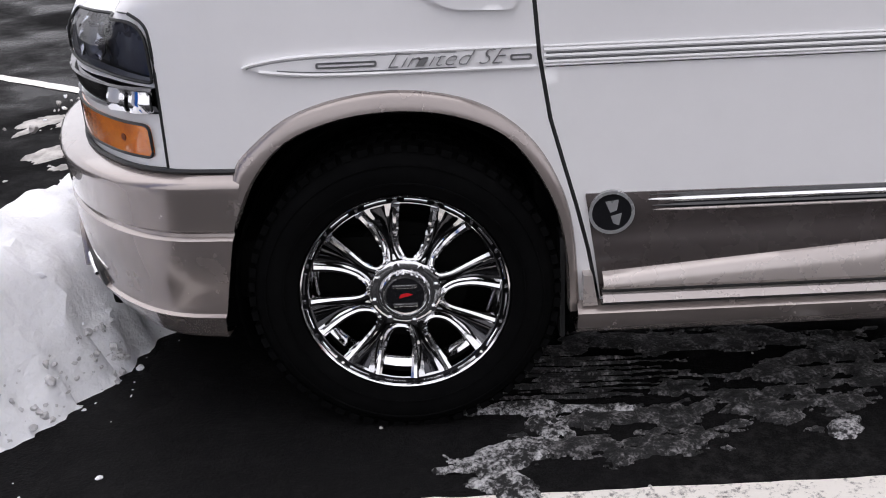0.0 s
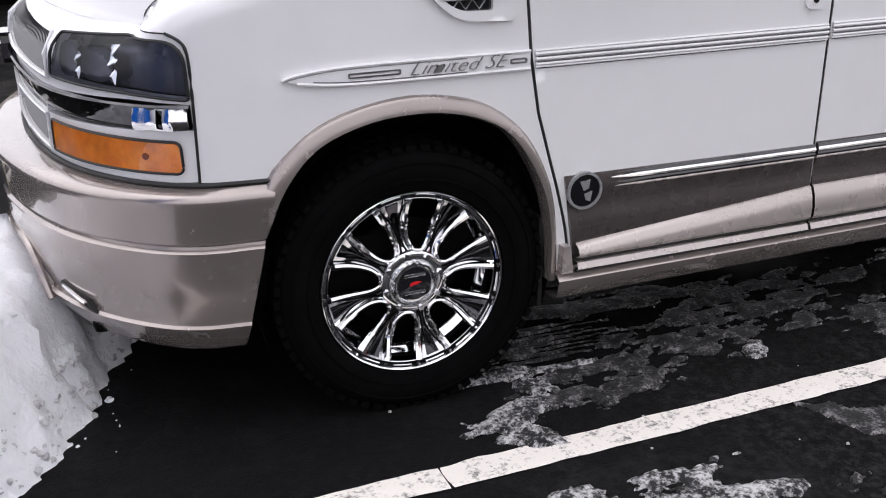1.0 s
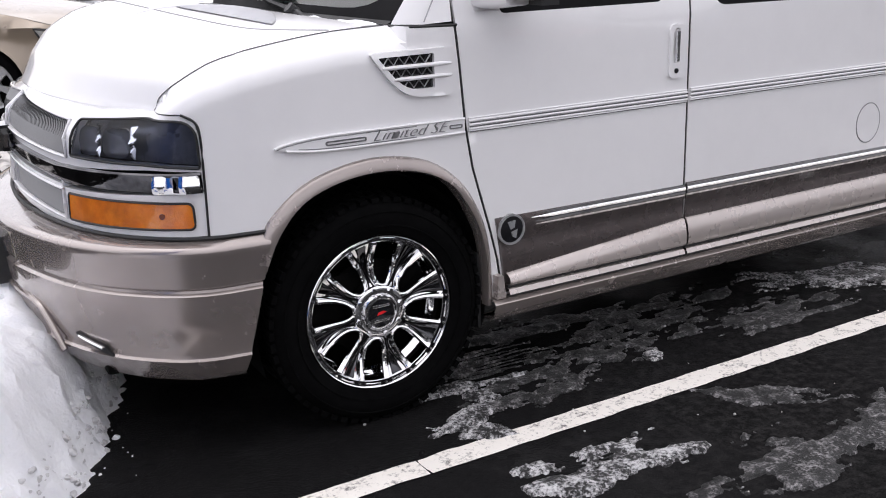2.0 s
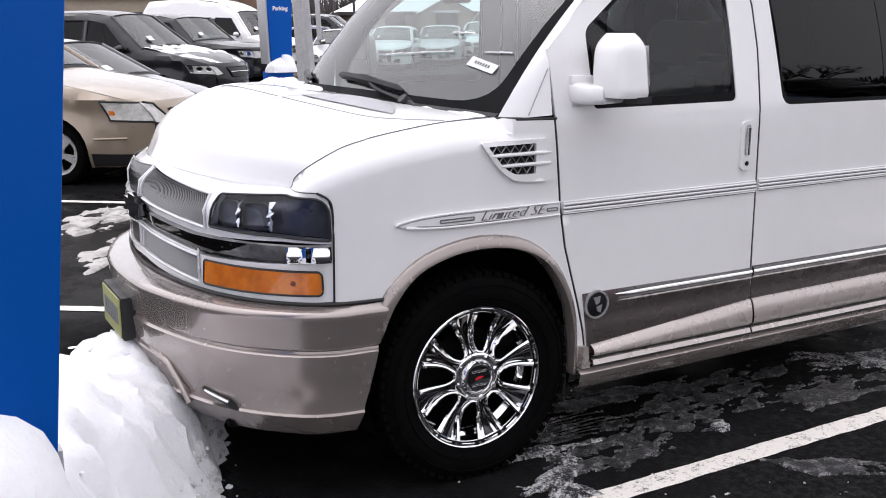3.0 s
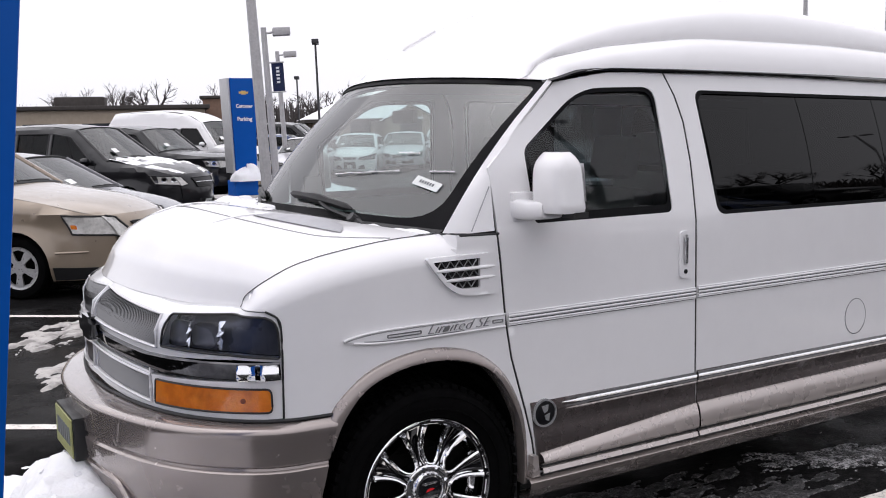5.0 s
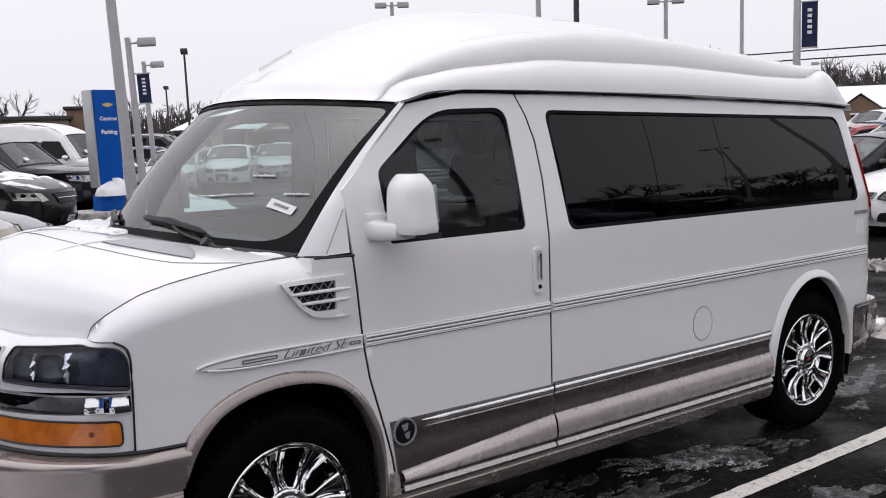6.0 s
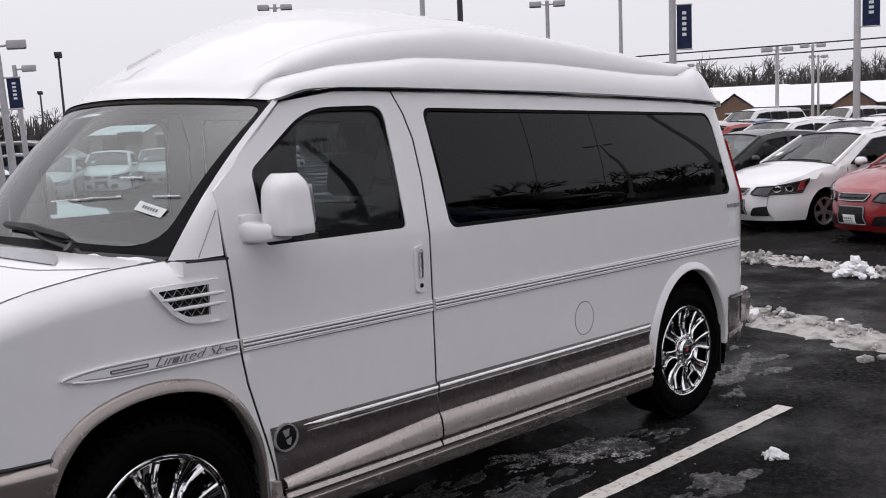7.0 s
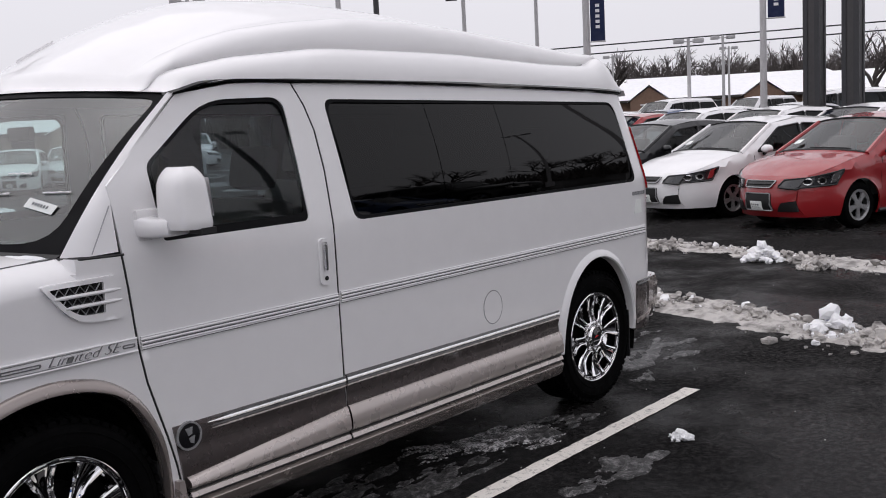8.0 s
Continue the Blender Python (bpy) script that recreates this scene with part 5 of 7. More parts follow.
        add_lathe(bm, [(r + 0.0050 * math.cos(b), yy + 0.0050 * math.sin(b)) for b in [2 * math.pi * k / 6 for k in range(7)]], 40)
        part("hub_ring", bm, CHROME, w)
    bm = bmesh.new()
    add_lathe(bm, [(0.050, 0.0135), (0.049, 0.009), (0.001, 0.007)], 32)
    part("centre_cap", bm, GLOSSBLACK, w, "black centre cap")
    part("cap_mark", sheet_bm([(-0.016, -0.006), (-0.012, 0.004), (0.006, 0.008), (0.020, 0.003), (0.004, -0.002)], [], lambda x, z, o=0.0: Vector((x, 0.0065 - o, z)), step=0.02, thick=0.002), REDMARK, w, "red mark")
    for s in (-1, 1):
        part("cap_bar", box_bm((-0.031, 0.0052, s * 0.026 - 0.0042), (0.031, 0.0080, s * 0.026 + 0.0042), 0.001), CHROME, w)
    for k in range(8):
        a = twist + math.pi / 4 * (k + 0.5)
        part("lug_nut", tube_bm([(0.082 * math.cos(a), 0.040, 0.082 * math.sin(a)), (0.082 * math.cos(a), 0.013, 0.082 * math.sin(a))], [0.0100, 0.0080], 6), CHROME, w)
    return w


alloy_wheel(van, pose(0.0, 0.0, HUBZ), radians(81))
alloy_wheel(van, pose(REARX + 0.01, 0.02, HUBZ + 0.01), radians(72))
alloy_wheel(van, pose(0.0, 2.0, HUBZ, 0, 0, 180), radians(50))
alloy_wheel(van, pose(REARX, 1.98, HUBZ, 0, 0, 180), radians(30))


# ---- ground, markings, snow ----
bm = bmesh.new()
ticks = [-900, -300, -90, -60, -40, -30, -24, -18, -14, -10, -7] + [-4 + 1.0 * k for k in range(47)] + [46, 50, 55, 60, 67, 75, 82, 90, 100, 110, 120, 130, 160, 200, 300, 500, 900]
add_loft(bm, [[Vector((x, y, fall(x, y))) for x in ticks] for y in ticks])
lone("ground", bm, ASPHALT, "wet dark asphalt of a car park", "asphalt", kind="structure")


def stripe(a, b, w, crack=None, jitter=0.006):
    """A painted line with a slightly ragged edge, a hair above the asphalt."""
    a, b = Vector((*a, 0.004)), Vector((*b, 0.004))
    d = (b - a).normalized()
    n = Vector((-d[1], d[0], 0)) * w / 2
    k = max(8, int((b - a).length / 0.04))
    bm = bmesh.new()
    rows = []
    for i in range(k + 1):
        p = a + (b - a) * i / k
        e = noise.noise(p * 9) * jitter
        p.z = 0.004 + fall(p.x, p.y)
        rows.append([p - n * (1 + e / w * 3), p - n * 0.3, p + n * 0.3, p + n * (1 - noise.noise(p * 11 + n * 40) * jitter * 3 / w)])
    cut = None if crack is None else int(k * crack)
    if cut:
        add_loft(bm, rows[:cut + 1])
        add_loft(bm, [[p + d * 0.006 + Vector((0.004 * math.sin(40 * p[1]), 0, 0)) for p in rows[cut]]] + rows[cut + 1:])
    else:
        add_loft(bm, rows)
    return bm


lone("parking_stripe", stripe((-1.35, -0.374), (3.955, -0.330), 0.100, crack=0.2470), ROADPAINT, "worn white parking stripe painted on wet asphalt", "road marking", kind="structure", smooth=False)
lone("parking_stripe", stripe((-4.2, 5.42), (-0.25, 2.68), 0.10), ROADPAINT, "white parking stripe partly covered by slush", "road marking", kind="structure", smooth=False)
lone("parking_stripe", stripe((-4.5, 10.25), (2.2, 5.15), 0.10), ROADPAINT, "white parking stripe partly covered by slush", "road marking", kind="structure", smooth=False)


def fractal(x, y, s, octaves=5, z=0.0):
    return noise.fractal(Vector((x * s, y * s, z)), 0.9, 2.1, octaves)


def heap(name, box, height, res, material, label, category, kind="stuff", least=0.004):
    """A snow or slush surface over a rectangle of the ground, kept only where it stands above the asphalt."""
    x0, y0, x1, y1 = box
    nx, ny = int((x1 - x0) / res), int((y1 - y0) / res)
    H = [[height(x0 + i * res, y0 + j * res) for i in range(nx + 1)] for j in range(ny + 1)]
    bm = bmesh.new()
    vs = {}

    def v(i, j):
        if (i, j) not in vs:
            vs[i, j] = bm.verts.new((x0 + i * res + 0.35 * res * noise.noise(Vector((i * 1.7, j * 1.3, 5))), y0 + j * res + 0.35 * res * noise.noise(Vector((i * 1.1, j * 1.9, 9))), max(-0.01, H[j][i]) + fall(x0 + i * res, y0 + j * res)))
        return vs[i, j]

    for j in range(ny):
        for i in range(nx):
            if max(H[j][i], H[j][i + 1], H[j + 1][i], H[j + 1][i + 1]) > least:
                bm.faces.new([v(i, j), v(i + 1, j), v(i + 1, j + 1), v(i, j + 1)])
    return lone(name, bm, material, label, category, kind=kind)


CREST = [(-3.2, -1.7, 0.62), (-2.4, -1.0, 0.74), (-1.78, -0.45, 0.70), (-1.47, 0.15, 0.50), (-1.24, 0.60, 0.46), (-1.08, 0.98, 0.47), (-1.00, 1.45, 0.34), (-0.98, 1.9, 0.16), (-0.98, 2.2, 0.0)]


def ridge(x, y):
    best = None
    for (xa, ya, ha), (xb, yb, hb) in zip(CREST, CREST[1:]):
        dx, dy = xb - xa, yb - ya
        t = min(1.0, max(0.0, ((x - xa) * dx + (y - ya) * dy) / (dx * dx + dy * dy)))
        px, py = x - xa - dx * t, y - ya - dy * t
        d = math.hypot(px, py)
        side = px * dy - py * dx
        if best is None or d < best[0]:
            best = (d, side, ha + (hb - ha) * t)
    d, side, h = best
    w = (0.425 if side > 0 else 0.55 - 0.22 * smoothstep(-0.6, 0.1, y)) + 0.10 * fractal(x, y, 1.8) + 0.05 * fractal(x, y, 6, z=4)
    t = min(1.0, d / w)
    f = 1 - t ** (3.0 if side > 0 else 1.7)
    return h * f * (1 + 0.10 * fractal(x, y, 3.2, z=2)) + 0.040 * fractal(x, y, 6, z=1) * min(1, f * 3) + (0.010 + 0.022 * (side > 0) * (1 - f)) * fractal(x, y, 20, z=3) * min(1, f * 4) - (0.02 if f <= 0 else 0)


heap("snow_bank", (-3.6, -2.4, -0.55, 2.4), ridge, 0.028, SNOW, "ploughed white snow bank heaped before the van's bumper", "snow bank")


def patch(cx, cy, ax, ay, turn, height, keep, scale, seed):
    c, s = math.cos(radians(turn)), math.sin(radians(turn))

    def fn(x, y):
        u, w = ((x - cx) * c + (y - cy) * s) / ax, (-(x - cx) * s + (y - cy) * c) / ay
        fall = 1 - (u * u + w * w)
        if fall <= -0.2:
            return -0.01
        a = noise.fractal(Vector((u * ax * scale * 0.6, w * ay * scale * 1.4, seed)), 0.8, 2.2, 5)
        b = noise.fractal(Vector((x * 30, y * 30, seed)), 0.9, 2.0, 3)
        m = a * 0.9 + fall * 0.75 - keep
        return -0.01 if m <= 0 else min(1.0, m * 3) * height * (0.55 + 0.25 * b + 0.35 * abs(a)) + 0.0035
    r = max(ax, ay) * 1.1
    return fn, (cx - r if abs(s) > 0.3 else cx - ax * 1.1, cy - (r if abs(s) > 0.3 else ay * 1.15), cx + (r if abs(s) > 0.3 else ax * 1.1), cy + (r if abs(s) > 0.3 else ay * 1.15))


for k, (cx, cy, ax, ay, turn, h, keep, sc, res, m) in enumerate((
        (0.19, -0.245, 0.16, 0.060, -37, 0.016, 0.10, 9, 0.007, SLUSH), (0.25, -0.150, 0.19, 0.060, 14, 0.016, 0.12, 9, 0.007, SLUSH), (0.375, -0.035, 0.075, 0.110, 0, 0.016, 0.14, 9, 0.007, SLUSH), (0.33, 0.050, 0.30, 0.036, -5, 0.016, 0.08, 9, 0.007, SLUSH),
        (0.56, -0.080, 0.32, 0.150, 8, 0.009, 0.38, 13, 0.007, ICE), (1.14, -0.112, 0.075, 0.060, 30, 0.012, 0.10, 9, 0.008, SLUSH), (0.95, 0.02, 0.45, 0.13, 4, 0.008, 0.52, 14, 0.008, ICE),
(1.35, 0.20, 0.85, 0.30, 6, 0.010, 0.56, 9, 0.011, ICE), (2.48, 0.14, 0.48, 0.36, -20, 0.014, 0.42, 5.5, 0.012, SLUSH),
        (0.95, 0.38, 0.9, 0.11, -4, 0.010, 0.50, 9, 0.011, ICE), (0.42, -0.66, 0.42, 0.17, -8, 0.014, 0.42, 7, 0.012, SLUSH), (1.20, -0.62, 0.34, 0.10, -38, 0.010, 0.36, 7, 0.012, ICE),
        (0.85, -0.95, 0.45, 0.22, 0, 0.012, 0.46, 7, 0.012, ICE), (1.9, -0.05, 0.6, 0.16, 0, 0.010, 0.42, 6, 0.014, ICE), (2.80, 0.0, 0.45, 0.16, -12, 0.013, 0.44, 7, 0.012, ICE),
        (1.55, -0.95, 0.7, 0.25, 10, 0.010, 0.48, 6, 0.016, ICE), (2.42, -0.70, 0.5, 0.18, 4, 0.012, 0.50, 7, 0.014, ICE), (4.5, 0.4, 0.9, 0.5, 10, 0.008, 0.56, 5, 0.022, ICE),
        (-1.72, 2.78, 0.62, 0.20, 58, 0.018, 0.42, 6, 0.018, DIRTYSNOW), (-2.10, 3.28, 0.30, 0.14, 58, 0.016, 0.40, 7, 0.018, DIRTYSNOW), (-1.84, 4.60, 0.55, 0.20, 62, 0.018, 0.42, 6, 0.02, DIRTYSNOW), (-0.45, 4.55, 0.60, 0.25, 60, 0.02, 0.42, 6, 0.02, DIRTYSNOW),
        (-0.2, 6.0, 0.8, 0.32, 50, 0.025, 0.40, 5, 0.025, DIRTYSNOW), (-3.2, 10.1, 1.0, 0.32, 20, 0.02, 0.44, 5, 0.03, DIRTYSNOW), (-3.3, 8.85, 0.6, 0.22, 40, 0.02, 0.44, 5, 0.03, DIRTYSNOW), (-4.1, 12.5, 1.0, 0.4, 10, 0.02, 0.44, 4, 0.04, DIRTYSNOW), (0.9, 7.0, 0.6, 0.3, 50, 0.02, 0.42, 5, 0.03, DIRTYSNOW))):
    fn, bx = patch(cx, cy, ax, ay, turn, h, keep, sc, k * 3.7)
    heap("slush_patch", bx, fn, res, m, "thin broken grey slush frozen on the asphalt" if m is not DIRTYSNOW else "dirty trodden snow lying on the asphalt", "slush")


# narrow ribs of pressed slush left by a tyre's tread
for k in range(8):
    fn, bx = patch(0.47 + 0.06 * math.sin(2.3 * k), 0.115 + 0.030 * k, 0.30 + 0.05 * math.sin(1.7 * k), 0.011, -2, 0.008, 0.18, 12, 60 + k)
    heap("slush_patch", bx, fn, 0.006, ICE, "narrow rib of slush pressed by a tyre's tread", "slush")


def snow_strip(a, b, w, h, seed, res=0.04, keep=0.0):
    """A low dirty strip of ploughed snow along a line."""
    d = Vector((b[0] - a[0], b[1] - a[1]))
    L = d.length
    d.normalize()

    def fn(x, y):
        s, t = (x - a[0]) * d[0] + (y - a[1]) * d[1], -(x - a[0]) * d[1] + (y - a[1]) * d[0]
        f = 1 - abs(t) / (w * (1 + 0.5 * fractal(x, y, 1.1, z=seed))) - max(0, -s / 0.5) - max(0, (s - L) / 0.5)
        m = f + 0.5 * fractal(x, y, 3.2, z=seed + 2) - keep
        return -0.01 if m <= 0 else h * min(1, m * 1.5) * (0.3 + 0.6 * abs(fractal(x, y, 5, z=seed + 3)) + 0.6 * abs(fractal(x, y, 13, z=seed))) + 0.004
    return fn, (min(a[0], b[0]) - w * 1.6, min(a[1], b[1]) - w * 1.6, max(a[0], b[0]) + w * 1.6, max(a[1], b[1]) + w * 1.6)


for a, b, w, h, res, keep in (((7.25, 3.92), (5.21, -2.42), 0.50, 0.055, 0.028, 0.42), ((10.77, 5.42), (8.13, -2.82), 0.42, 0.042, 0.03, 0.46)):
    fn, bx = snow_strip(a, b, w, h, a[0], res, keep)
    heap("snow_ridge", bx, fn, res, DIRTYSNOW, "low ridge of dirty ploughed snow on wet asphalt", "snow ridge")


def chunk_shapes():
    """A few broken angular lumps, each as corners and faces of about unit size."""
    shapes = []
    for seed in range(7):
        bm = bmesh.new()
        bmesh.ops.create_icosphere(bm, subdivisions=2, radius=1.0)
        for v in bm.verts:
            v.co *= 0.75 + 0.75 * abs(noise.noise(v.co * 1.1 + Vector((seed * 3.1, 0, 0)))) + 0.35 * noise.noise(v.co * 2.7 + Vector((0, seed * 5.3, 0)))
        shapes.append(([v.co.copy() for v in bm.verts], [[v.index for v in f.verts] for f in bm.faces]))
        bm.free()
    return shapes


CHUNKS = chunk_shapes()


def add_chunk(bm, at, s, rnd):
    co, faces = rnd.choice(CHUNKS)
    m = Matrix.Translation(at) @ Matrix.Rotation(rnd.uniform(0, 6.28), 4, "Z") @ Matrix.Rotation(rnd.uniform(0, 6.28), 4, "X") @ Matrix.Diagonal((s * rnd.uniform(0.7, 1.4), s * rnd.uniform(0.6, 1.1), s * rnd.uniform(0.5, 1.0), 1))
    vs = [bm.verts.new(m @ c) for c in co]
    for f in faces:
        bm.faces.new([vs[k] for k in f])


def lump(x, y, r, h, seed):
    bm = bmesh.new()
    rnd = random.Random(seed)
    for _ in range(60):
        a, d = rnd.uniform(0, 6.28), r * math.sqrt(rnd.random())
        s = rnd.uniform(0.12, 0.36) * r * (1.25 - 0.8 * d / r)
        add_chunk(bm, Vector((x + d * math.cos(a), y + d * math.sin(a), fall(x, y) + max(0.0, (1 - d / r)) * h * rnd.uniform(0.1, 0.9) + s * 0.3)), s, rnd)
    return bm


for k, (x, y, r, h, m) in enumerate(((5.85, -0.52, 0.21, 0.20, SNOW), (5.67, -0.91, 0.20, 0.12, DIRTYSNOW), (9.12, 1.43, 0.23, 0.21, SNOW), (8.78, 0.69, 0.2, 0.10, DIRTYSNOW), (3.06, -0.72, 0.07, 0.035, SNOW), (6.08, 0.15, 0.16, 0.08, DIRTYSNOW), (9.59, 2.91, 0.2, 0.12, DIRTYSNOW), (5.44, -1.44, 0.2, 0.12, SNOW))):
    lone("snow_lump", lump(x, y, r, h, k), m, "broken lump of ploughed snow on the asphalt", "snow lump", kind="stuff")

for k, ((xa, ya), (xb, yb), w, n, big) in enumerate((((7.25, 3.92), (5.21, -2.42), 0.46, 760, 0.045), ((10.77, 5.42), (8.13, -2.82), 0.40, 640, 0.048), ((-2.2, 3.0), (-1.4, 4.9), 0.4, 110, 0.03))):
    rnd = random.Random(40 + k)
    for m, share in ((SNOW, 0.10), (DIRTYSNOW, 0.9)):
        bm = bmesh.new()
        for _ in range(int(n * share)):
            t = rnd.random()
            o = rnd.gauss(0, w * 0.5)
            L = math.hypot(xb - xa, yb - ya)
            x, y = xa + (xb - xa) * t + o * (yb - ya) / L, ya + (yb - ya) * t - o * (xb - xa) / L
            if noise.noise(Vector((x * 1.3, y * 1.3, 2.0))) < -0.15:
                continue
            s = big * rnd.random() ** 3 + 0.008
            add_chunk(bm, Vector((x, y, fall(x, y) + s * 0.2 + 0.05 * max(0, 1 - abs(o) / w))), s, rnd)
        lone("snow_rubble", bm, m, "crumbled lumps of ploughed snow on asphalt", "snow rubble", kind="stuff")

bm = bmesh.new()
rnd = random.Random(8)
for _ in range(260):
    x, y = rnd.uniform(-2.2, -0.75), rnd.uniform(-1.3, 1.9)
    z = ridge(x, y)
    if z > 0.0 and noise.noise(Vector((x * 3, y * 3, 1.0))) > -0.1 or -0.03 < z <= 0.0:
        s = 0.018 * rnd.random() ** 3 + 0.003
        add_chunk(bm, Vector((x, y, max(0.0, z) + s * 0.1)), s, rnd)
lone("snow_rubble", bm, SNOW, "crumbled lumps of snow on the ploughed bank", "snow rubble", kind="stuff", smooth=False)

# Grey crumbs low on the van-side face paint in its dirt and shade.
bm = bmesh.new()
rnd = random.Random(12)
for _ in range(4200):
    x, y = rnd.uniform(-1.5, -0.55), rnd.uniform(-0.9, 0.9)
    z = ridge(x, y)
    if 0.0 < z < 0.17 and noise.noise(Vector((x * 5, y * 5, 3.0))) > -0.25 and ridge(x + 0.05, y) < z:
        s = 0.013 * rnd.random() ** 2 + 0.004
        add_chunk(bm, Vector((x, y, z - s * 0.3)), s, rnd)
lone("snow_rubble", bm, GREYSNOW, "crumbled bank face, greyed for dirt and shade", "snow rubble", kind="stuff")

bm = bmesh.new()
rnd = random.Random(5)
for _ in range(60):
    x, y = (rnd.gauss(1.3, 1.0), rnd.gauss(-0.2, 0.45)) if rnd.random() < 0.6 else (rnd.uniform(3, 9), rnd.uniform(-2.5, 2.5))
    s = rnd.uniform(0.002, 0.005)
    got = bmesh.ops.create_icosphere(bm, subdivisions=1, radius=s)["verts"]
    for v in got:
        v.co = Vector((v.co[0] * rnd.uniform(0.7, 1.5) + x, v.co[1] + y, max(0, v.co[2] + s * 0.5) + fall(x, y)))
lone("ice_crumbs", bm, STONE, "scattered crumbs of ice and salt on asphalt", "ice crumbs", kind="stuff", smooth=False)


# ---- customer parking signs ----
def parking_sign(at, turn, taper):
    """A blue pylon sign: panel, aluminium edge, plinth and lettering. Its face looks along its own -y."""
    s = thing("parking_sign", "blue customer parking pylon sign standing in snow", "sign", group="parking signs")
    s.matrix_basis = pose(*at, 0, 0, turn)

    def tapered(bm):
        for v in bm.verts:
            v.co.x = -0.30 + (v.co.x + 0.30) * (1 + taper * (v.co.z - 1.8))
        return bm

    part("panel", tapered(box_bm((-0.60, -0.035, 0.62), (0.0, 0.06, 2.86), 0.012)), SIGNBLUE, s, "glossy blue panel")
    part("side_cover", tapered(box_bm((-0.66, 0.0, 0.62), (-0.603, 0.45, 2.86), 0.01)), ALU, s, "aluminium side cover")
    part("plinth", box_bm((-0.60, -0.05, 0.0), (-0.02, 0.44, 0.44), 0.015), SIGNBLUE, s, "blue plinth")
    part("post", box_bm((-0.45, 0.0, 0.48), (-0.10, 0.05, 0.64)), ALU, s)
    flat = Matrix.Rotation(radians(90), 4, "X")
    add_text("Customer", 0.122, 0.002, Matrix.Translation((-0.505, -0.0385, 2.165)) @ flat, "lettering", SIGNWHITE, s, "white lettering", squash=0.83, bold=0.0035)
    add_text("Parking", 0.132, 0.002, Matrix.Translation((-0.486, -0.0385, 1.856)) @ flat, "lettering", SIGNWHITE, s, "white lettering", squash=0.97, bold=0.0045)
    part("bow_emblem", sheet_bm([(y * 1.3, z * 1.3) for y, z in bow], [], lambda x, z, o=0.0: Vector((-0.30 + x, -0.0365 - o, 2.52 + z)), step=0.06, thick=0.002), GOLD, s, "gold emblem")
    return s


parking_sign((-1.40, -0.50, 0.0), 0.0, 0.33)
lone("sign_island", box_bm((5.7, 19.4, -0.05), (7.7, 20.7, 0.20), 0.03), DIRTYSNOW, "raised parking island covered in trodden snow", "island", kind="structure")
parking_sign((6.88, 19.85, 0.12), 4.0, 0.10)


def dome(cx, cy, rx, ry, z0, h, seed, rough=0.12):
    rows = []
    for k in range(9):
        t = k / 8
        rows.append([Vector((cx + rx * math.cos(t * math.pi / 2) ** 0.7 * math.cos(a) * (1 + rough * noise.noise(Vector((math.cos(a) * 2, math.sin(a) * 2, t * 2 + seed)))),
                             cy + ry * math.cos(t * math.pi / 2) ** 0.7 * math.sin(a) * (1 + rough * noise.noise(Vector((math.cos(a) * 2, math.sin(a) * 2, t * 2 + seed + 7)))),
                             z0 + h * math.sin(t * math.pi / 2) * (1 + 1.3 * rough * noise.noise(Vector((math.cos(a), math.sin(a), t + seed)))))) for a in [2 * math.pi * j / 28 for j in range(28)]])
    return loft_bm(rows, close_u=True)


lone("snow_mound", dome(-1.97, -0.62, 0.52, 0.24, 0.45, 0.36, 1), SNOW, "rounded cap of snow on the sign's plinth", "snow mound")
lone("snow_mound", dome(6.58, 19.80, 0.40, 0.26, 0.55, 0.34, 4, 0.35), SNOW, "rounded cap of snow on the sign's plinth", "snow mound")

for k, (q, v, r, h) in enumerate(((0.97, 0.30, 0.09, 0.035), (0.95, 0.55, 0.10, 0.050), (0.90, 0.78, 0.09, 0.042), (0.80, 0.90, 0.07, 0.030), (0.99, 0.10, 0.07, 0.025))):
    p = hood(q, v)
    lone("snow_clump", dome(p[0], p[1], r, r * 1.25, p[2] - 0.012, h, 11 + k, 0.45), SNOW, "soft clump of snow clinging to the white bonnet", "snow")


def bank2(x, y):
    d = math.hypot((x - 7.6) / 1.7, (y - 18.6) / 1.0)
    return -0.02 if d > 1 else 0.55 * (1 - d ** 1.6) * (1 + 0.35 * fractal(x, y, 1.0)) + 0.08 * fractal(x, y, 3)


heap("snow_bank", (5.8, 17.5, 9.4, 19.7), bank2, 0.10, SNOW, "ploughed snow bank heaped on a parking island", "snow bank")


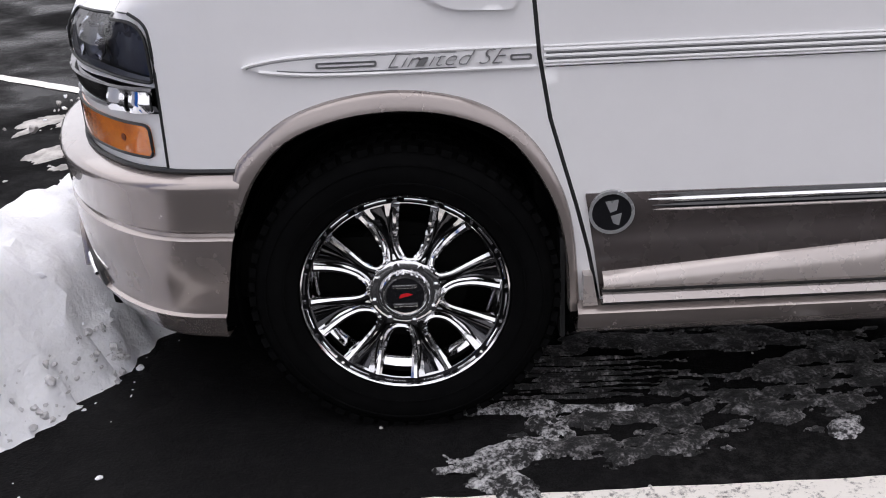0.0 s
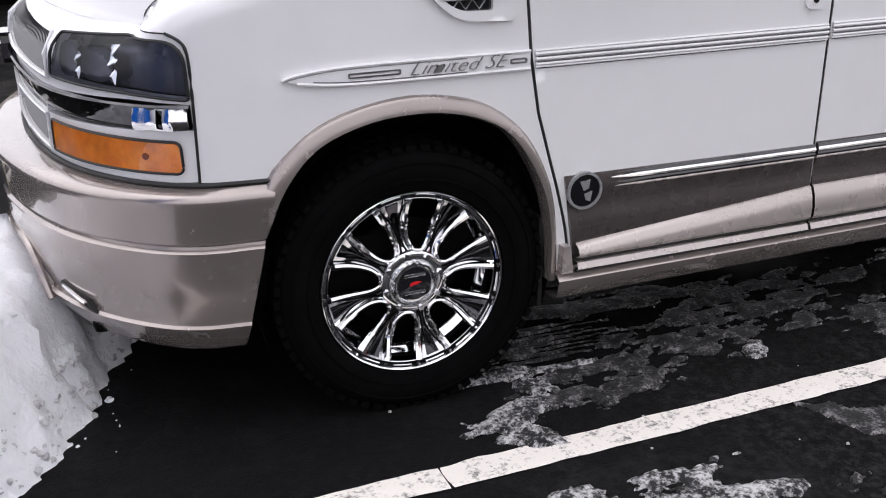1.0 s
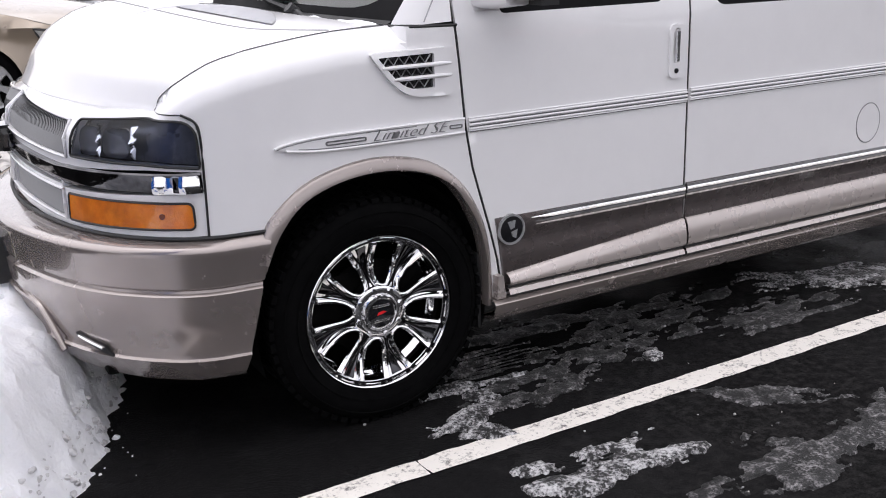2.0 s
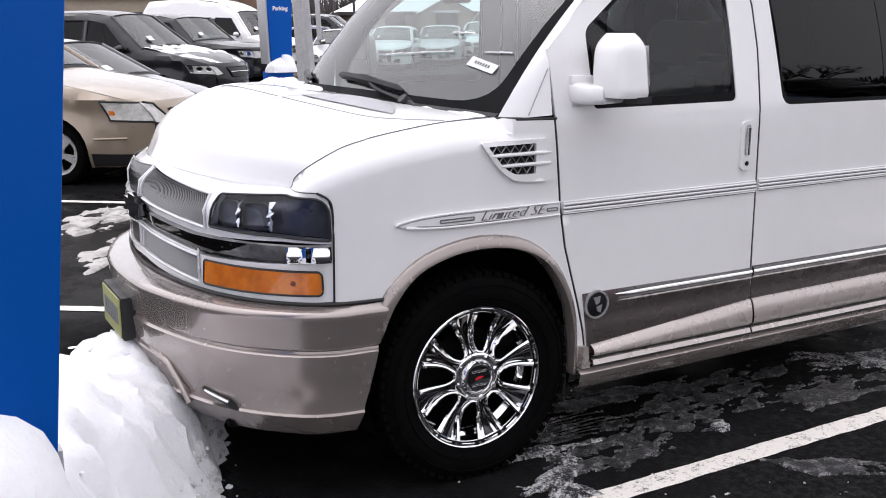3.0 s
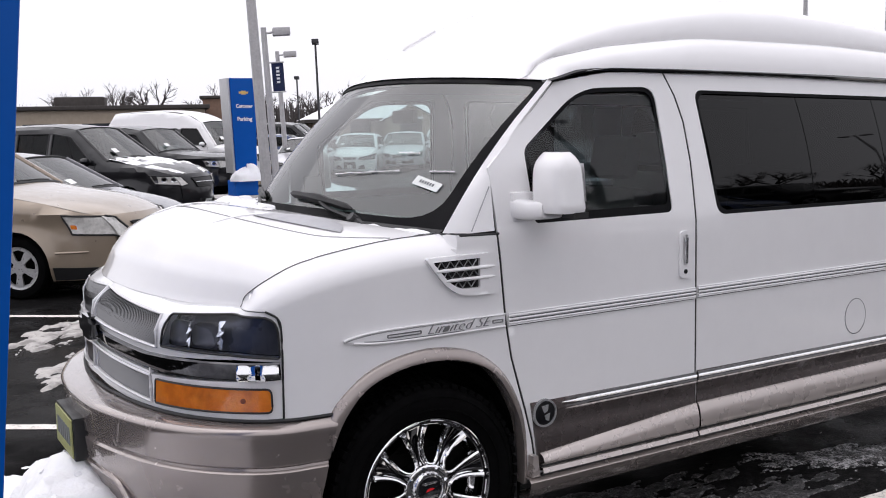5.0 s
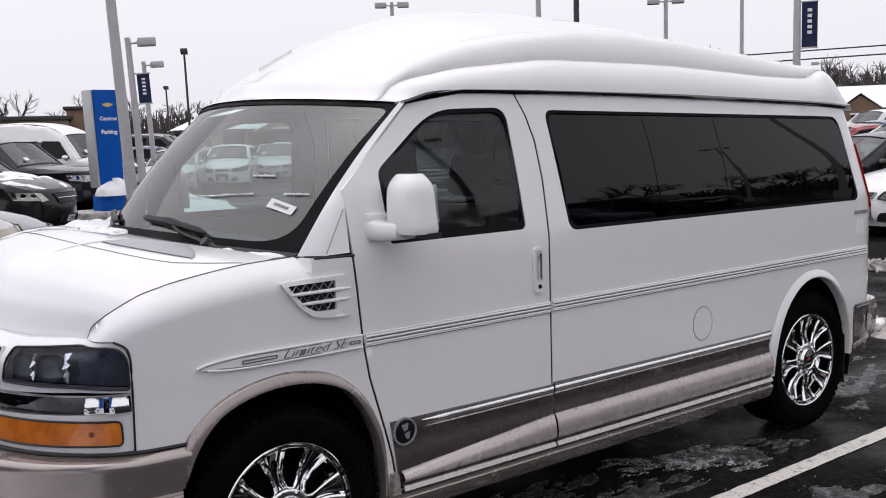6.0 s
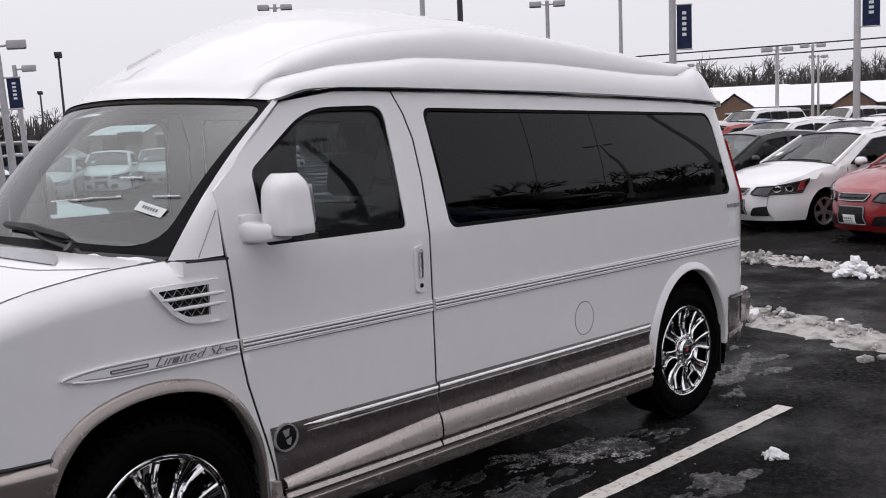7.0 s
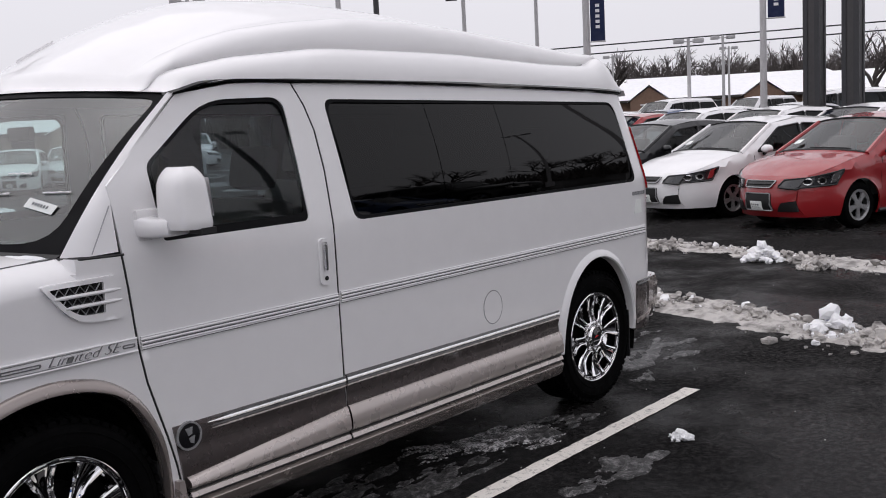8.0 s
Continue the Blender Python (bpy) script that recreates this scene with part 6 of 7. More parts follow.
# ---- parked cars ----
def car(name, label, paint, spec, style="sedan", snowy=None):
    """A parked car with its nose at the origin, heading along -x. spec: length, width, wheel radius, front and rear axle,
    the outline from the nose's foot over the roof to the tail's foot, and the side windows."""
    L, Wd, R, ax1, ax2 = spec["size"]
    P = spec["line"]
    cowl, wtop, rtop, rend, nose_n = spec["marks"]
    belt = spec["belt"]
    c = thing(name, label, "car", group="parked cars")
    half = Wd / 2
    PX, PZ = [p[0] for p in P], [p[1] for p in P]
    top = [(p[0], p[1]) for p in P[nose_n:spec["tail_n"] + 1]]

    def ztop(x):
        return float(np.interp(x, [p[0] for p in top], [p[1] for p in top]))

    def yin(x, z):
        i = 0.0
        if z > belt:
            i += (z - belt) * 0.30
        if z < 0.45:
            i += 0.05 * ((0.45 - z) / 0.25) ** 2
        i += 0.36 * max(0.0, 1 - x / 0.62) ** 2.2 + 0.22 * max(0.0, 1 - (L - x) / 0.45) ** 2.2
        for ax in (ax1, ax2):
            i -= 0.030 * math.exp(-((math.hypot(x - ax, z - R) - R - 0.05) / 0.07) ** 2)
        i -= 0.016 * math.exp(-((z - belt + 0.16) / 0.05) ** 2) - 0.012 * math.exp(-((z - belt + 0.30) / 0.08) ** 2)
        t = min(1.0, max(0.0, (z - (ztop(min(max(x, top[0][0]), top[-1][0])) - 0.07)) / 0.07))
        return i + 0.06 * (1 - math.sqrt(1 - t * t))

    def side(sy):
        return lambda x, z, o=0.0: Vector((x, sy * (half - yin(x, z) + o), z))

    def across(x, z, bulge, n=13):
        y = half - yin(x, z)
        return [Vector((x - bulge * (1 - v * v), v * y, z + 0.05 * smoothstep(0.05, 0.5, x) * (1 - abs(v) ** 2.6) * spec.get("crown", 1.0))) for v in [-1 + 2 * j / (n - 1) for j in range(n)]]

    def strip(pts, nose=False, tail=False):
        rows = []
        dense = curve(pts, 4) if len(pts) > 1 else pts
        for x, z in dense:
            b = 0.22 * max(0.0, 1 - x / 1.1) if x < L / 2 else -0.10 * max(0.0, 1 - (L - x) / 0.8)
            if spec["marks"][0] <= x <= spec["marks"][1] + 0.02:
                b = 0.10 * (1 - (x - spec["marks"][0]) / (spec["marks"][1] - spec["marks"][0]) * 0.6)
            rows.append(across(x, z, b))
        return loft_bm(rows)

    def arch(ax):
        return [(ax + (R + 0.055) * math.cos(a), R + (R + 0.055) * math.sin(a)) for a in [math.pi * (1.03 - 1.06 * k / 14) for k in range(15)]]

    lower = [(ax1 - R - 0.06, 0.20), (ax1 + R + 0.06, 0.18), (ax2 - R - 0.06, 0.18), (ax2 + R + 0.06, 0.22)]
    outline = [tuple(p) for p in P] + [lower[3]] + arch(ax2)[::-1][1:-1] + [lower[2], lower[1]] + arch(ax1)[::-1][1:-1] + [lower[0]]
    wins = spec["windows"]
    for sy in (-1, 1):
        body = part("body_side", sheet_bm(outline, wins, side(sy), step=0.085, edge=0.06, thick=0.02), paint, c)
        for w in wins:
            part("side_glass", sheet_bm(pull(w, 1.01), [], lambda x, z, o=0.0, sy=sy: side(sy)(x, z, o - 0.012), step=0.25, thick=0.0), PRIV if style == "van" else TINTCAR, c, "dark side window")
            loop = resample(w, 0.10)
            part("window_seal", tube_bm([side(sy)(x, z, 0.001) for x, z in loop + loop[:1]], 0.016, 5), BLACK, c)
        for w0, w1 in zip(wins, wins[1:]):
            xa, xb = max(x for x, z in w0), min(x for x, z in w1)
            za, zb = max(min(z for x, z in w) for w in (w0, w1)) + 0.02, min(max(z for x, z in w) for w in (w0, w1)) - 0.02
            part("door_pillar", sheet_bm([(xa - 0.01, za), (xa - 0.01, zb), (xb + 0.01, zb), (xb + 0.01, za)], [], lambda x, z, o=0.0, sy=sy: side(sy)(x, z, o + 0.005), step=0.15, thick=0.006), GLOSSBLACK, c, "black pillar between the windows")
        for dx in spec["doors"]:
            part("door_gap", tube_bm([side(sy)(dx + 0.01 * math.sin(3 * k), 0.26 + (belt - 0.26) * k / 6, 0.0) for k in range(7)], 0.004, 4), BLACK, c)
        if spec.get("trim"):
            part("lower_trim", sheet_bm([(0.16, 0.21), (0.16, 0.33), (ax1 - R - 0.09, 0.35), (ax1 - R - 0.09, 0.21)], [], lambda x, z, o=0.0, sy=sy: side(sy)(x, z, o + 0.012), step=0.08, thick=0.01), BLACK, c, "dark lower trim")
            part("lower_trim", sheet_bm([(ax1 + R + 0.09, 0.20), (ax1 + R + 0.08, 0.34), (ax2 - R - 0.08, 0.34), (ax2 - R - 0.09, 0.20)], [], lambda x, z, o=0.0, sy=sy: side(sy)(x, z, o + 0.012), step=0.2, thick=0.01), BLACK, c, "dark lower trim")
            part("side_moulding", tube_bm([side(sy)(ax1 - R - 0.12 - 0.30 * k / 4, 0.50, 0.006) for k in range(5)], 0.014, 6), paint, c)
        part("sill", tube_bm([side(sy)(ax1 + R + 0.08 + (ax2 - ax1 - 2 * R - 0.16) * k / 5, 0.21, 0.0) for k in range(6)], 0.03, 6), BLACK, c)
        mx = spec["marks"][0] + 0.42
        rows = []
        for k in range(9):
            t = -1 + 2 * k / 8
            q = math.sqrt(max(0.02, 1 - abs(t) ** 2.6))
            rows.append([Vector((mx + 0.075 * q * math.cos(a) - 0.03 * (t + 1) / 2 * (math.cos(a) < 0), sy * (half + 0.075 + 0.105 * t), belt + 0.085 + 0.075 * q * math.sin(a) * (1 if math.sin(a) > 0 else 0.75))) for a in [2 * math.pi * j / 14 for j in range(14)]])
        part("door_mirror", loft_bm(rows, close_u=True, caps=True), spec.get("mirror", paint), c)
        part("mirror_foot", tube_bm([side(sy)(mx + 0.02, belt + 0.01, -0.01), Vector((mx, sy * (half + 0.05), belt + 0.05))], 0.03, 6), BLACK, c)
        for dx in spec["doors"][1:]:
            part("door_handle", tube_bm([side(sy)(dx - 0.24 + 0.05 * k, belt - 0.10, 0.016 + 0.010 * math.sin(math.pi * k / 4)) for k in range(5)], [0.006, 0.014, 0.014, 0.014, 0.006], 6), paint, c)
        # lamps
        hz0, hz1, hx = spec["lamp"]
        lv = spec.get("lamp_in", 0.60)
        def nose_at(v, z, o=0.0):
            x = float(np.interp(z, PZ[:nose_n + 1], PX[:nose_n + 1]))
            y = half - yin(x, z)
            return Vector((x - 0.22 * max(0.0, 1 - x / 1.1) * (1 - v * v) - o, v * y, z))
        lamp = part("headlamp", sheet_bm(rounded([(0.0, hz0 + 0.02), (0.03, hz1 - 0.01), (hx, hz1 + spec.get("sweep", 0.05)), (hx * 0.8, hz0 + 0.05)], 0.04), [], lambda x, z, o=0.0, sy=sy: side(sy)(x, min(z, ztop(max(x, top[0][0])) - 0.012), o + 0.008), step=0.06, thick=0.03), spec.get("lampmat", CARLAMP), c, "headlamp")
        part("headlamp", sheet_bm(rounded([(sy * lv, hz0 + 0.03), (sy * (lv + 0.02), hz1 - 0.02), (sy * 1.0, hz1), (sy * 1.0, hz0)], 0.012), [], lambda v, z, o=0.0: nose_at(v, z, o + 0.034), step=0.08, thick=0.03), spec.get("lampmat", CARLAMP), c, "headlamp")
        rim = []
        loop = [(0, hx * 0.8, hz0 + 0.05), (0, hx, hz1 + spec.get("sweep", 0.05)), (0, 0.05, hz1 - 0.01), (1, sy * 0.985, hz1), (1, sy * (lv + 0.02), hz1 - 0.02), (1, sy * lv, hz0 + 0.03), (1, sy * 0.985, hz0), (0, 0.03, hz0 + 0.02), (0, hx * 0.8, hz0 + 0.05)]
        for (k0, a0, z0), (k1, a1, z1) in zip(loop, loop[1:]):
            for j in range(4):
                t = j / 4
                if k0 == k1:
                    a, z = a0 + (a1 - a0) * t, z0 + (z1 - z0) * t
                    rim.append(side(sy)(a, min(z, ztop(max(a, top[0][0])) - 0.006), 0.012) if k0 == 0 else nose_at(a, z, 0.040))
                elif j == 0:
                    rim.append(side(sy)(a0, z0, 0.012) if k0 == 0 else nose_at(a0, z0, 0.040))
        part("lamp_rim", tube_bm(rim + [rim[0]], 0.011, 5), BLACK, lamp, "dark lamp outline")
        if spec.get("amber"):
            part("side_marker", sheet_bm(rounded([(hx * 0.70, hz0 + 0.10), (hx * 0.72, hz0 + 0.145), (hx * 0.84, hz0 + 0.15), (hx * 0.82, hz0 + 0.105)], 0.01), [], lambda x, z, o=0.0, sy=sy: side(sy)(x, min(z, ztop(max(x, top[0][0])) - 0.02), o + 0.014), step=0.05, thick=0.006), AMBER, lamp, "amber marker")
        for cx2 in ((0.09, 0.23) if not spec.get("amber") else ()):
            cx2 = min(cx2, hx * 0.75)
            zc = (hz0 + hz1) / 2 + 0.02 + 0.05 * cx2
            part("reflector", sheet_bm(disc(cx2, zc, 0.050, 16), [disc(cx2, zc, 0.034, 16)], lambda x, z, o=0.0, sy=sy: side(sy)(x, z, o + 0.013), step=0.05, thick=0.01), CHROME, lamp, "chrome lamp ring")
            part("projector", sheet_bm(disc(cx2, zc, 0.033, 14), [], lambda x, z, o=0.0, sy=sy: side(sy)(x, z, o + 0.012), step=0.05, thick=0.0), DARKCHROME, lamp, "dark round projector")
        if not spec.get("amber"):
            part("corner_reflector", sheet_bm([(hx * 0.66, hz0 + 0.075), (hx * 0.72, hz1 + spec.get("sweep", 0.05) * 0.6), (hx * 0.93, hz1 + spec.get("sweep", 0.05) * 0.85), (hx * 0.80, hz0 + 0.085)], [], lambda x, z, o=0.0, sy=sy: side(sy)(x, min(z, ztop(max(x, top[0][0])) - 0.016), o + 0.013), step=0.05, thick=0.006), CHROME, lamp, "bright corner reflector")
        if spec.get("fog", True):
            part("fog_opening", sheet_bm(rounded([(sy * 0.52, 0.27), (sy * 0.70, 0.40), (sy * 0.99, 0.42), (sy * 0.96, 0.27)], 0.02), [], lambda v, z, o=0.0: nose_at(v, z, o + 0.030), step=0.08, thick=0.03), BLACK, c)
        tz0, tz1 = spec["tail"]
        part("tail_lamp", sheet_bm(rounded([(L - 0.28, tz0), (L - 0.22, tz1), (L - 0.06, tz1), (L - 0.03, tz0)], 0.02), [], lambda x, z, o=0.0, sy=sy: side(sy)(x, z, o + 0.006), step=0.08, thick=0.006), REDLENS, c)
        for ax in (ax1, ax2):
            w = new("wheel")
            w.parent = c
            w.matrix_basis = pose(ax, sy * (half - 0.015), R, 0, 0, 0 if sy < 0 else 180)
            bm = bmesh.new()
            add_lathe(bm, [(R * 0.66, 0.03), (R * 0.70, 0.005), (R * 0.80, -0.004), (R * 0.93, 0.008), (R, 0.04), (R, 0.17), (R * 0.9, 0.2), (R * 0.6, 0.2)], 36)
            part("tyre", bm, RUBBER, w)
            bm = bmesh.new()
            add_lathe(bm, [(R * 0.60, 0.05), (R * 0.63, 0.012), (R * 0.68, 0.010), (R * 0.69, 0.03), (R * 0.62, 0.12)], 36)
            part("rim", bm, ALLOY, w)
            holes = []
            for k in range(5):
                a = 2 * math.pi * k / 5 + 0.3
                holes.append([polar(R * 0.56, a + 0.38), polar(R * 0.22, a + 0.26), polar(R * 0.22, a - 0.26), polar(R * 0.56, a - 0.38), polar(R * 0.585, a)])
            part("spokes", sheet_bm([polar(R * 0.635, 2 * math.pi * k / 30) for k in range(30)], holes, lambda x, z, o=0.0: Vector((x, 0.022 - o, z)), step=0.06, thick=0.02), ALLOY, w, "silver spokes")
            bm = bmesh.new()
            add_lathe(bm, [(R * 0.64, 0.10), (0.001, 0.10)], 24)
            part("brake", bm, DARK, w)
            rows = [[Vector((ax + (R + 0.06) * math.cos(a), sy * y, R + (R + 0.06) * math.sin(a))) for a in [math.pi * (1.0 - 1.0 * k / 12) for k in range(13)]] for y in (half - 0.13, half - 0.32)]
            part("wheel_liner", loft_bm(rows), DARK, c)
            part("wheel_liner", box_bm((ax - R - 0.05, min(sy * (half - 0.30), sy * (half - 0.27)), 0.20), (ax + R + 0.05, max(sy * (half - 0.30), sy * (half - 0.27)), 2 * R)), DARK, c)
    part("nose", strip(P[:nose_n + 1]), paint, c)
    i0 = PX.index(cowl)
    i1, i2, i3 = PX.index(wtop), PX.index(rtop), PX.index(rend)
    part("bonnet", strip(P[nose_n:i0 + 1]), paint, c)
    part("windscreen", strip(P[i0:i1 + 1]), SCREEN, c, "windscreen")
    part("roof", strip(P[i1:i2 + 1]), paint, c)
    part("rear_window", strip(P[i2:i3 + 1]), TINTCAR, c)
    part("tail", strip(P[i3:]), paint, c)
    for v in (-1, 1):
        part("pillar", tube_bm([across(x, z, 0.04 if k == 0 else 0.02)[0 if v < 0 else -1] + Vector((0, 0, -0.005)) for k, (x, z) in enumerate(curve(P[i0:i1 + 1], 3))], 0.035, 6), paint, c)
    part("underbody", box_bm((0.62, -half + 0.12, 0.17), (L - 0.2, half - 0.12, 0.42)), DARK, c)
    part("cabin_floor", box_bm((cowl + 0.1, -half + 0.15, 0.40), (L - 0.4, half - 0.15, 0.62)), DASH, c)
    for sx in (1.9, 2.9):
        for yy in (-0.36, 0.36):
            part("seat", box_bm((sx, yy - 0.22, 0.6), (sx + 0.16, yy + 0.22, min(1.22, ztop(sx) - 0.15)), 0.06), INTERIOR, c)
    (gz0, gz1, gw), (bz0, bz1, bw) = spec["grille"]
    part("grille", sheet_bm(rounded([(-gw, gz0), (-gw * 1.05, gz1), (gw * 1.05, gz1), (gw, gz0)], 0.02), [], lambda v, z, o=0.0: nose_at(v, z, o + 0.030), step=0.1, thick=0.03), BLACK, c, "black upper grille")
    for z0, z1, w0, w1 in ((gz0, gz1, gw, gw * 1.05), (bz0, bz1, bw, bw * 0.92)):
        loop = resample(rounded([(-w0, z0), (-w1, z1), (w1, z1), (w0, z0)], 0.03), 0.06)
        part("grille_rim", tube_bm([nose_at(v, z, 0.034) for v, z in loop + loop[:1]], 0.009, 5), spec.get("rim", SILVERTRIM), c, "bright grille rim")
    part("screen_foot", tube_bm([p + Vector((0.02, 0, 0.004)) for p in across(*P[i0], 0.10)], 0.022, 6), BLACK, c, "black screen foot")
    part("screen_head", tube_bm([p + Vector((-0.01, 0, 0.0)) for p in across(*P[i1], 0.04)], 0.012, 5), BLACK, c)
    part("price_tag", loft_bm([[across(P[i0][0] + (P[i1][0] - P[i0][0]) * (0.16 + 0.13 * b), P[i0][1] + (P[i1][1] - P[i0][1]) * (0.16 + 0.13 * b), 0.09)[a] * 1.0 + Vector((-0.035, 0, 0.03)) for a in (9, 10)] for b in (0, 1)]), PAPER, c, "white paper on the windscreen")
    part("grille_bar", tube_bm([nose_at(-gw + 2 * gw * k / 8, (gz0 + gz1) / 2, 0.036) for k in range(9)], 0.010, 6), spec.get("bar", CHROME), c)
    part("lower_grille", sheet_bm(rounded([(-bw, bz0), (-bw * 0.92, bz1), (bw * 0.92, bz1), (bw, bz0)], 0.02), [], lambda v, z, o=0.0: nose_at(v, z, o + 0.030), step=0.1, thick=0.03), BLACK, c, "black lower grille")
    part("licence_plate", sheet_bm([(-0.19, bz0 + 0.01), (-0.19, bz0 + 0.13), (0.19, bz0 + 0.13), (0.19, bz0 + 0.01)], [], lambda v, z, o=0.0: nose_at(v, z, o + 0.044), step=0.1, thick=0.008), PAPER, c, "white plate")
    for k in range(4):
        part("plate_bar", sheet_bm([(-0.13 + 0.07 * k, bz0 + 0.045), (-0.13 + 0.07 * k, bz0 + 0.095), (-0.085 + 0.07 * k, bz0 + 0.095), (-0.085 + 0.07 * k, bz0 + 0.045)], [], lambda v, z, o=0.0: nose_at(v, z, o + 0.047), step=0.1, thick=0.0), INK, c)
    part("wiper", tube_bm([across(*P[i0], 0.1)[k] + Vector((0.05, 0, 0.03)) for k in (2, 4, 6, 7)], 0.012, 5), BLACK, c)
    if snowy:
        m = pose(snowy[0][0], snowy[0][1], fall(*snowy[0]), 0, 0, snowy[1] - 180)
        bm = bmesh.new()
        dense = [p for a, b in zip(P[nose_n:i0 + 1], P[nose_n + 1:i0 + 1]) for p in [(a[0] + (b[0] - a[0]) * t / 10, a[1] + (b[1] - a[1]) * t / 10) for t in range(10)]] + [P[i0]]
        grid = []
        for x, z in dense:
            ya = half - yin(x, z)
            grid.append([])
            for j in range(37):
                v = -0.97 + 1.94 * j / 36
                q = noise.fractal(Vector((x * 3.0, v * 3.5, 3.0)), 0.8, 2.1, 4) - 0.62 + 0.95 * (x - dense[0][0]) / (dense[-1][0] - dense[0][0])
                grid[-1].append((Vector((x - 0.22 * max(0.0, 1 - x / 1.1) * (1 - v * v), v * ya, z + 0.05 * smoothstep(0.05, 0.5, x) * (1 - abs(v) ** 2.6) + 0.004 + 0.03 * min(1.0, max(0.0, q * 3)))), q))
        for i in range(len(grid) - 1):
            for j in range(36):
                quad = [grid[i][j], grid[i + 1][j], grid[i + 1][j + 1], grid[i][j + 1]]
                if max(g[1] for g in quad) > 0:
                    bm.faces.new([bm.verts.new(m @ g[0]) for g in quad])
        bmesh.ops.remove_doubles(bm, verts=bm.verts, dist=0.0005)
        lone("snow_cover", bm, SNOW, "patchy snow lying on a black bonnet", "snow", kind="stuff")
    return c


TINTCAR = glass("dark_car_glass", (0.20, 0.22, 0.23), 1.33)
SCREEN = glass("car_windscreen_glass", (0.45, 0.54, 0.52), 1.95)
ALLOY = mat("silver_alloy", (0.55, 0.55, 0.56), 0.3, metal=0.8, stain=0.3, stain_scale=20)
CLEARLAMP = mat("pale_headlamp", (0.72, 0.71, 0.68), 0.12, metal=0.15, coat=1.0, grain=0.4, scale=22, stain=0.5, stain_scale=16, dirt=(0.45, 0.42, 0.4))

HATCH = dict(size=(4.05, 1.74, 0.315, 0.84, 3.38), marks=(1.06, 1.84, 3.42, 3.92, 3), tail_n=9, belt=0.96,
             line=[(0.10, 0.19), (0.0, 0.36), (0.02, 0.62), (0.12, 0.76), (0.55, 0.91), (1.06, 1.01), (1.84, 1.44), (2.5, 1.515), (3.42, 1.46), (3.92, 1.06), (4.03, 0.92), (4.05, 0.50), (3.95, 0.24)],
             windows=[rounded([(1.36, 1.01), (1.93, 1.37), (2.42, 1.42), (2.42, 1.02)], 0.03), rounded([(2.49, 1.02), (2.49, 1.42), (3.20, 1.38), (3.46, 1.22), (3.36, 1.07)], 0.03)],
             doors=(1.28, 2.455, 3.28), lamp=(0.58, 0.73, 0.50), tail=(0.80, 1.10), grille=((0.61, 0.70, 0.42), (0.29, 0.53, 0.44)), sweep=0.10, bar=BLACK)
SEDAN = dict(size=(4.75, 1.80, 0.325, 0.92, 3.68), marks=(1.20, 2.0, 3.35, 4.05, 3), tail_n=10, belt=0.92,
             line=[(0.10, 0.19), (0.0, 0.38), (0.02, 0.56), (0.14, 0.68), (0.6, 0.80), (1.20, 0.93), (2.0, 1.38), (2.6, 1.445), (3.35, 1.38), (4.05, 1.05), (4.62, 1.0), (4.74, 0.86), (4.75, 0.50), (4.65, 0.24)],
             windows=[rounded([(1.50, 0.95), (2.10, 1.32), (2.62, 1.365), (2.62, 0.96)], 0.03), rounded([(2.69, 0.96), (2.69, 1.365), (3.35, 1.30), (3.75, 1.06), (3.60, 0.98)], 0.03)],
             doors=(1.48, 2.655, 3.55), lamp=(0.54, 0.66, 0.42), tail=(0.72, 0.92), grille=((0.50, 0.62, 0.45), (0.24, 0.38, 0.55)))
MINIVAN = dict(size=(5.10, 1.84, 0.335, 0.98, 4.05), marks=(1.46, 2.28, 4.55, 4.96, 3), tail_n=9, belt=1.06, lampmat=CLEARLAMP,
               line=[(0.10, 0.20), (0.0, 0.40), (0.02, 0.70), (0.14, 0.87), (0.65, 1.01), (1.46, 1.14), (2.28, 1.68), (3.0, 1.77), (4.55, 1.73), (4.96, 1.12), (5.07, 0.98), (5.10, 0.50), (5.0, 0.24)],
               windows=[rounded([(1.78, 1.12), (2.36, 1.57), (2.80, 1.62), (2.80, 1.12)], 0.03), rounded([(2.88, 1.12), (2.88, 1.62), (3.65, 1.62), (3.65, 1.10)], 0.03), rounded([(3.73, 1.10), (3.73, 1.62), (4.55, 1.58), (4.72, 1.12)], 0.03)],
               doors=(1.72, 2.84, 3.70), lamp=(0.64, 0.87, 0.44), tail=(0.95, 1.45), grille=((0.66, 0.79, 0.60), (0.30, 0.42, 0.45)), fog=False, sweep=0.02, amber=True, bar=BLACK, trim=True, lamp_in=0.80, rim=BLACK)
LONGVAN = dict(MINIVAN, size=(5.45, 1.86, 0.335, 0.98, 4.40), marks=(1.46, 2.28, 4.90, 5.31, 3),
               line=[(0.10, 0.20), (0.0, 0.40), (0.02, 0.70), (0.14, 0.87), (0.65, 1.01), (1.46, 1.14), (2.28, 1.68), (3.0, 1.77), (4.90, 1.73), (5.31, 1.12), (5.42, 0.98), (5.45, 0.50), (5.35, 0.24)])
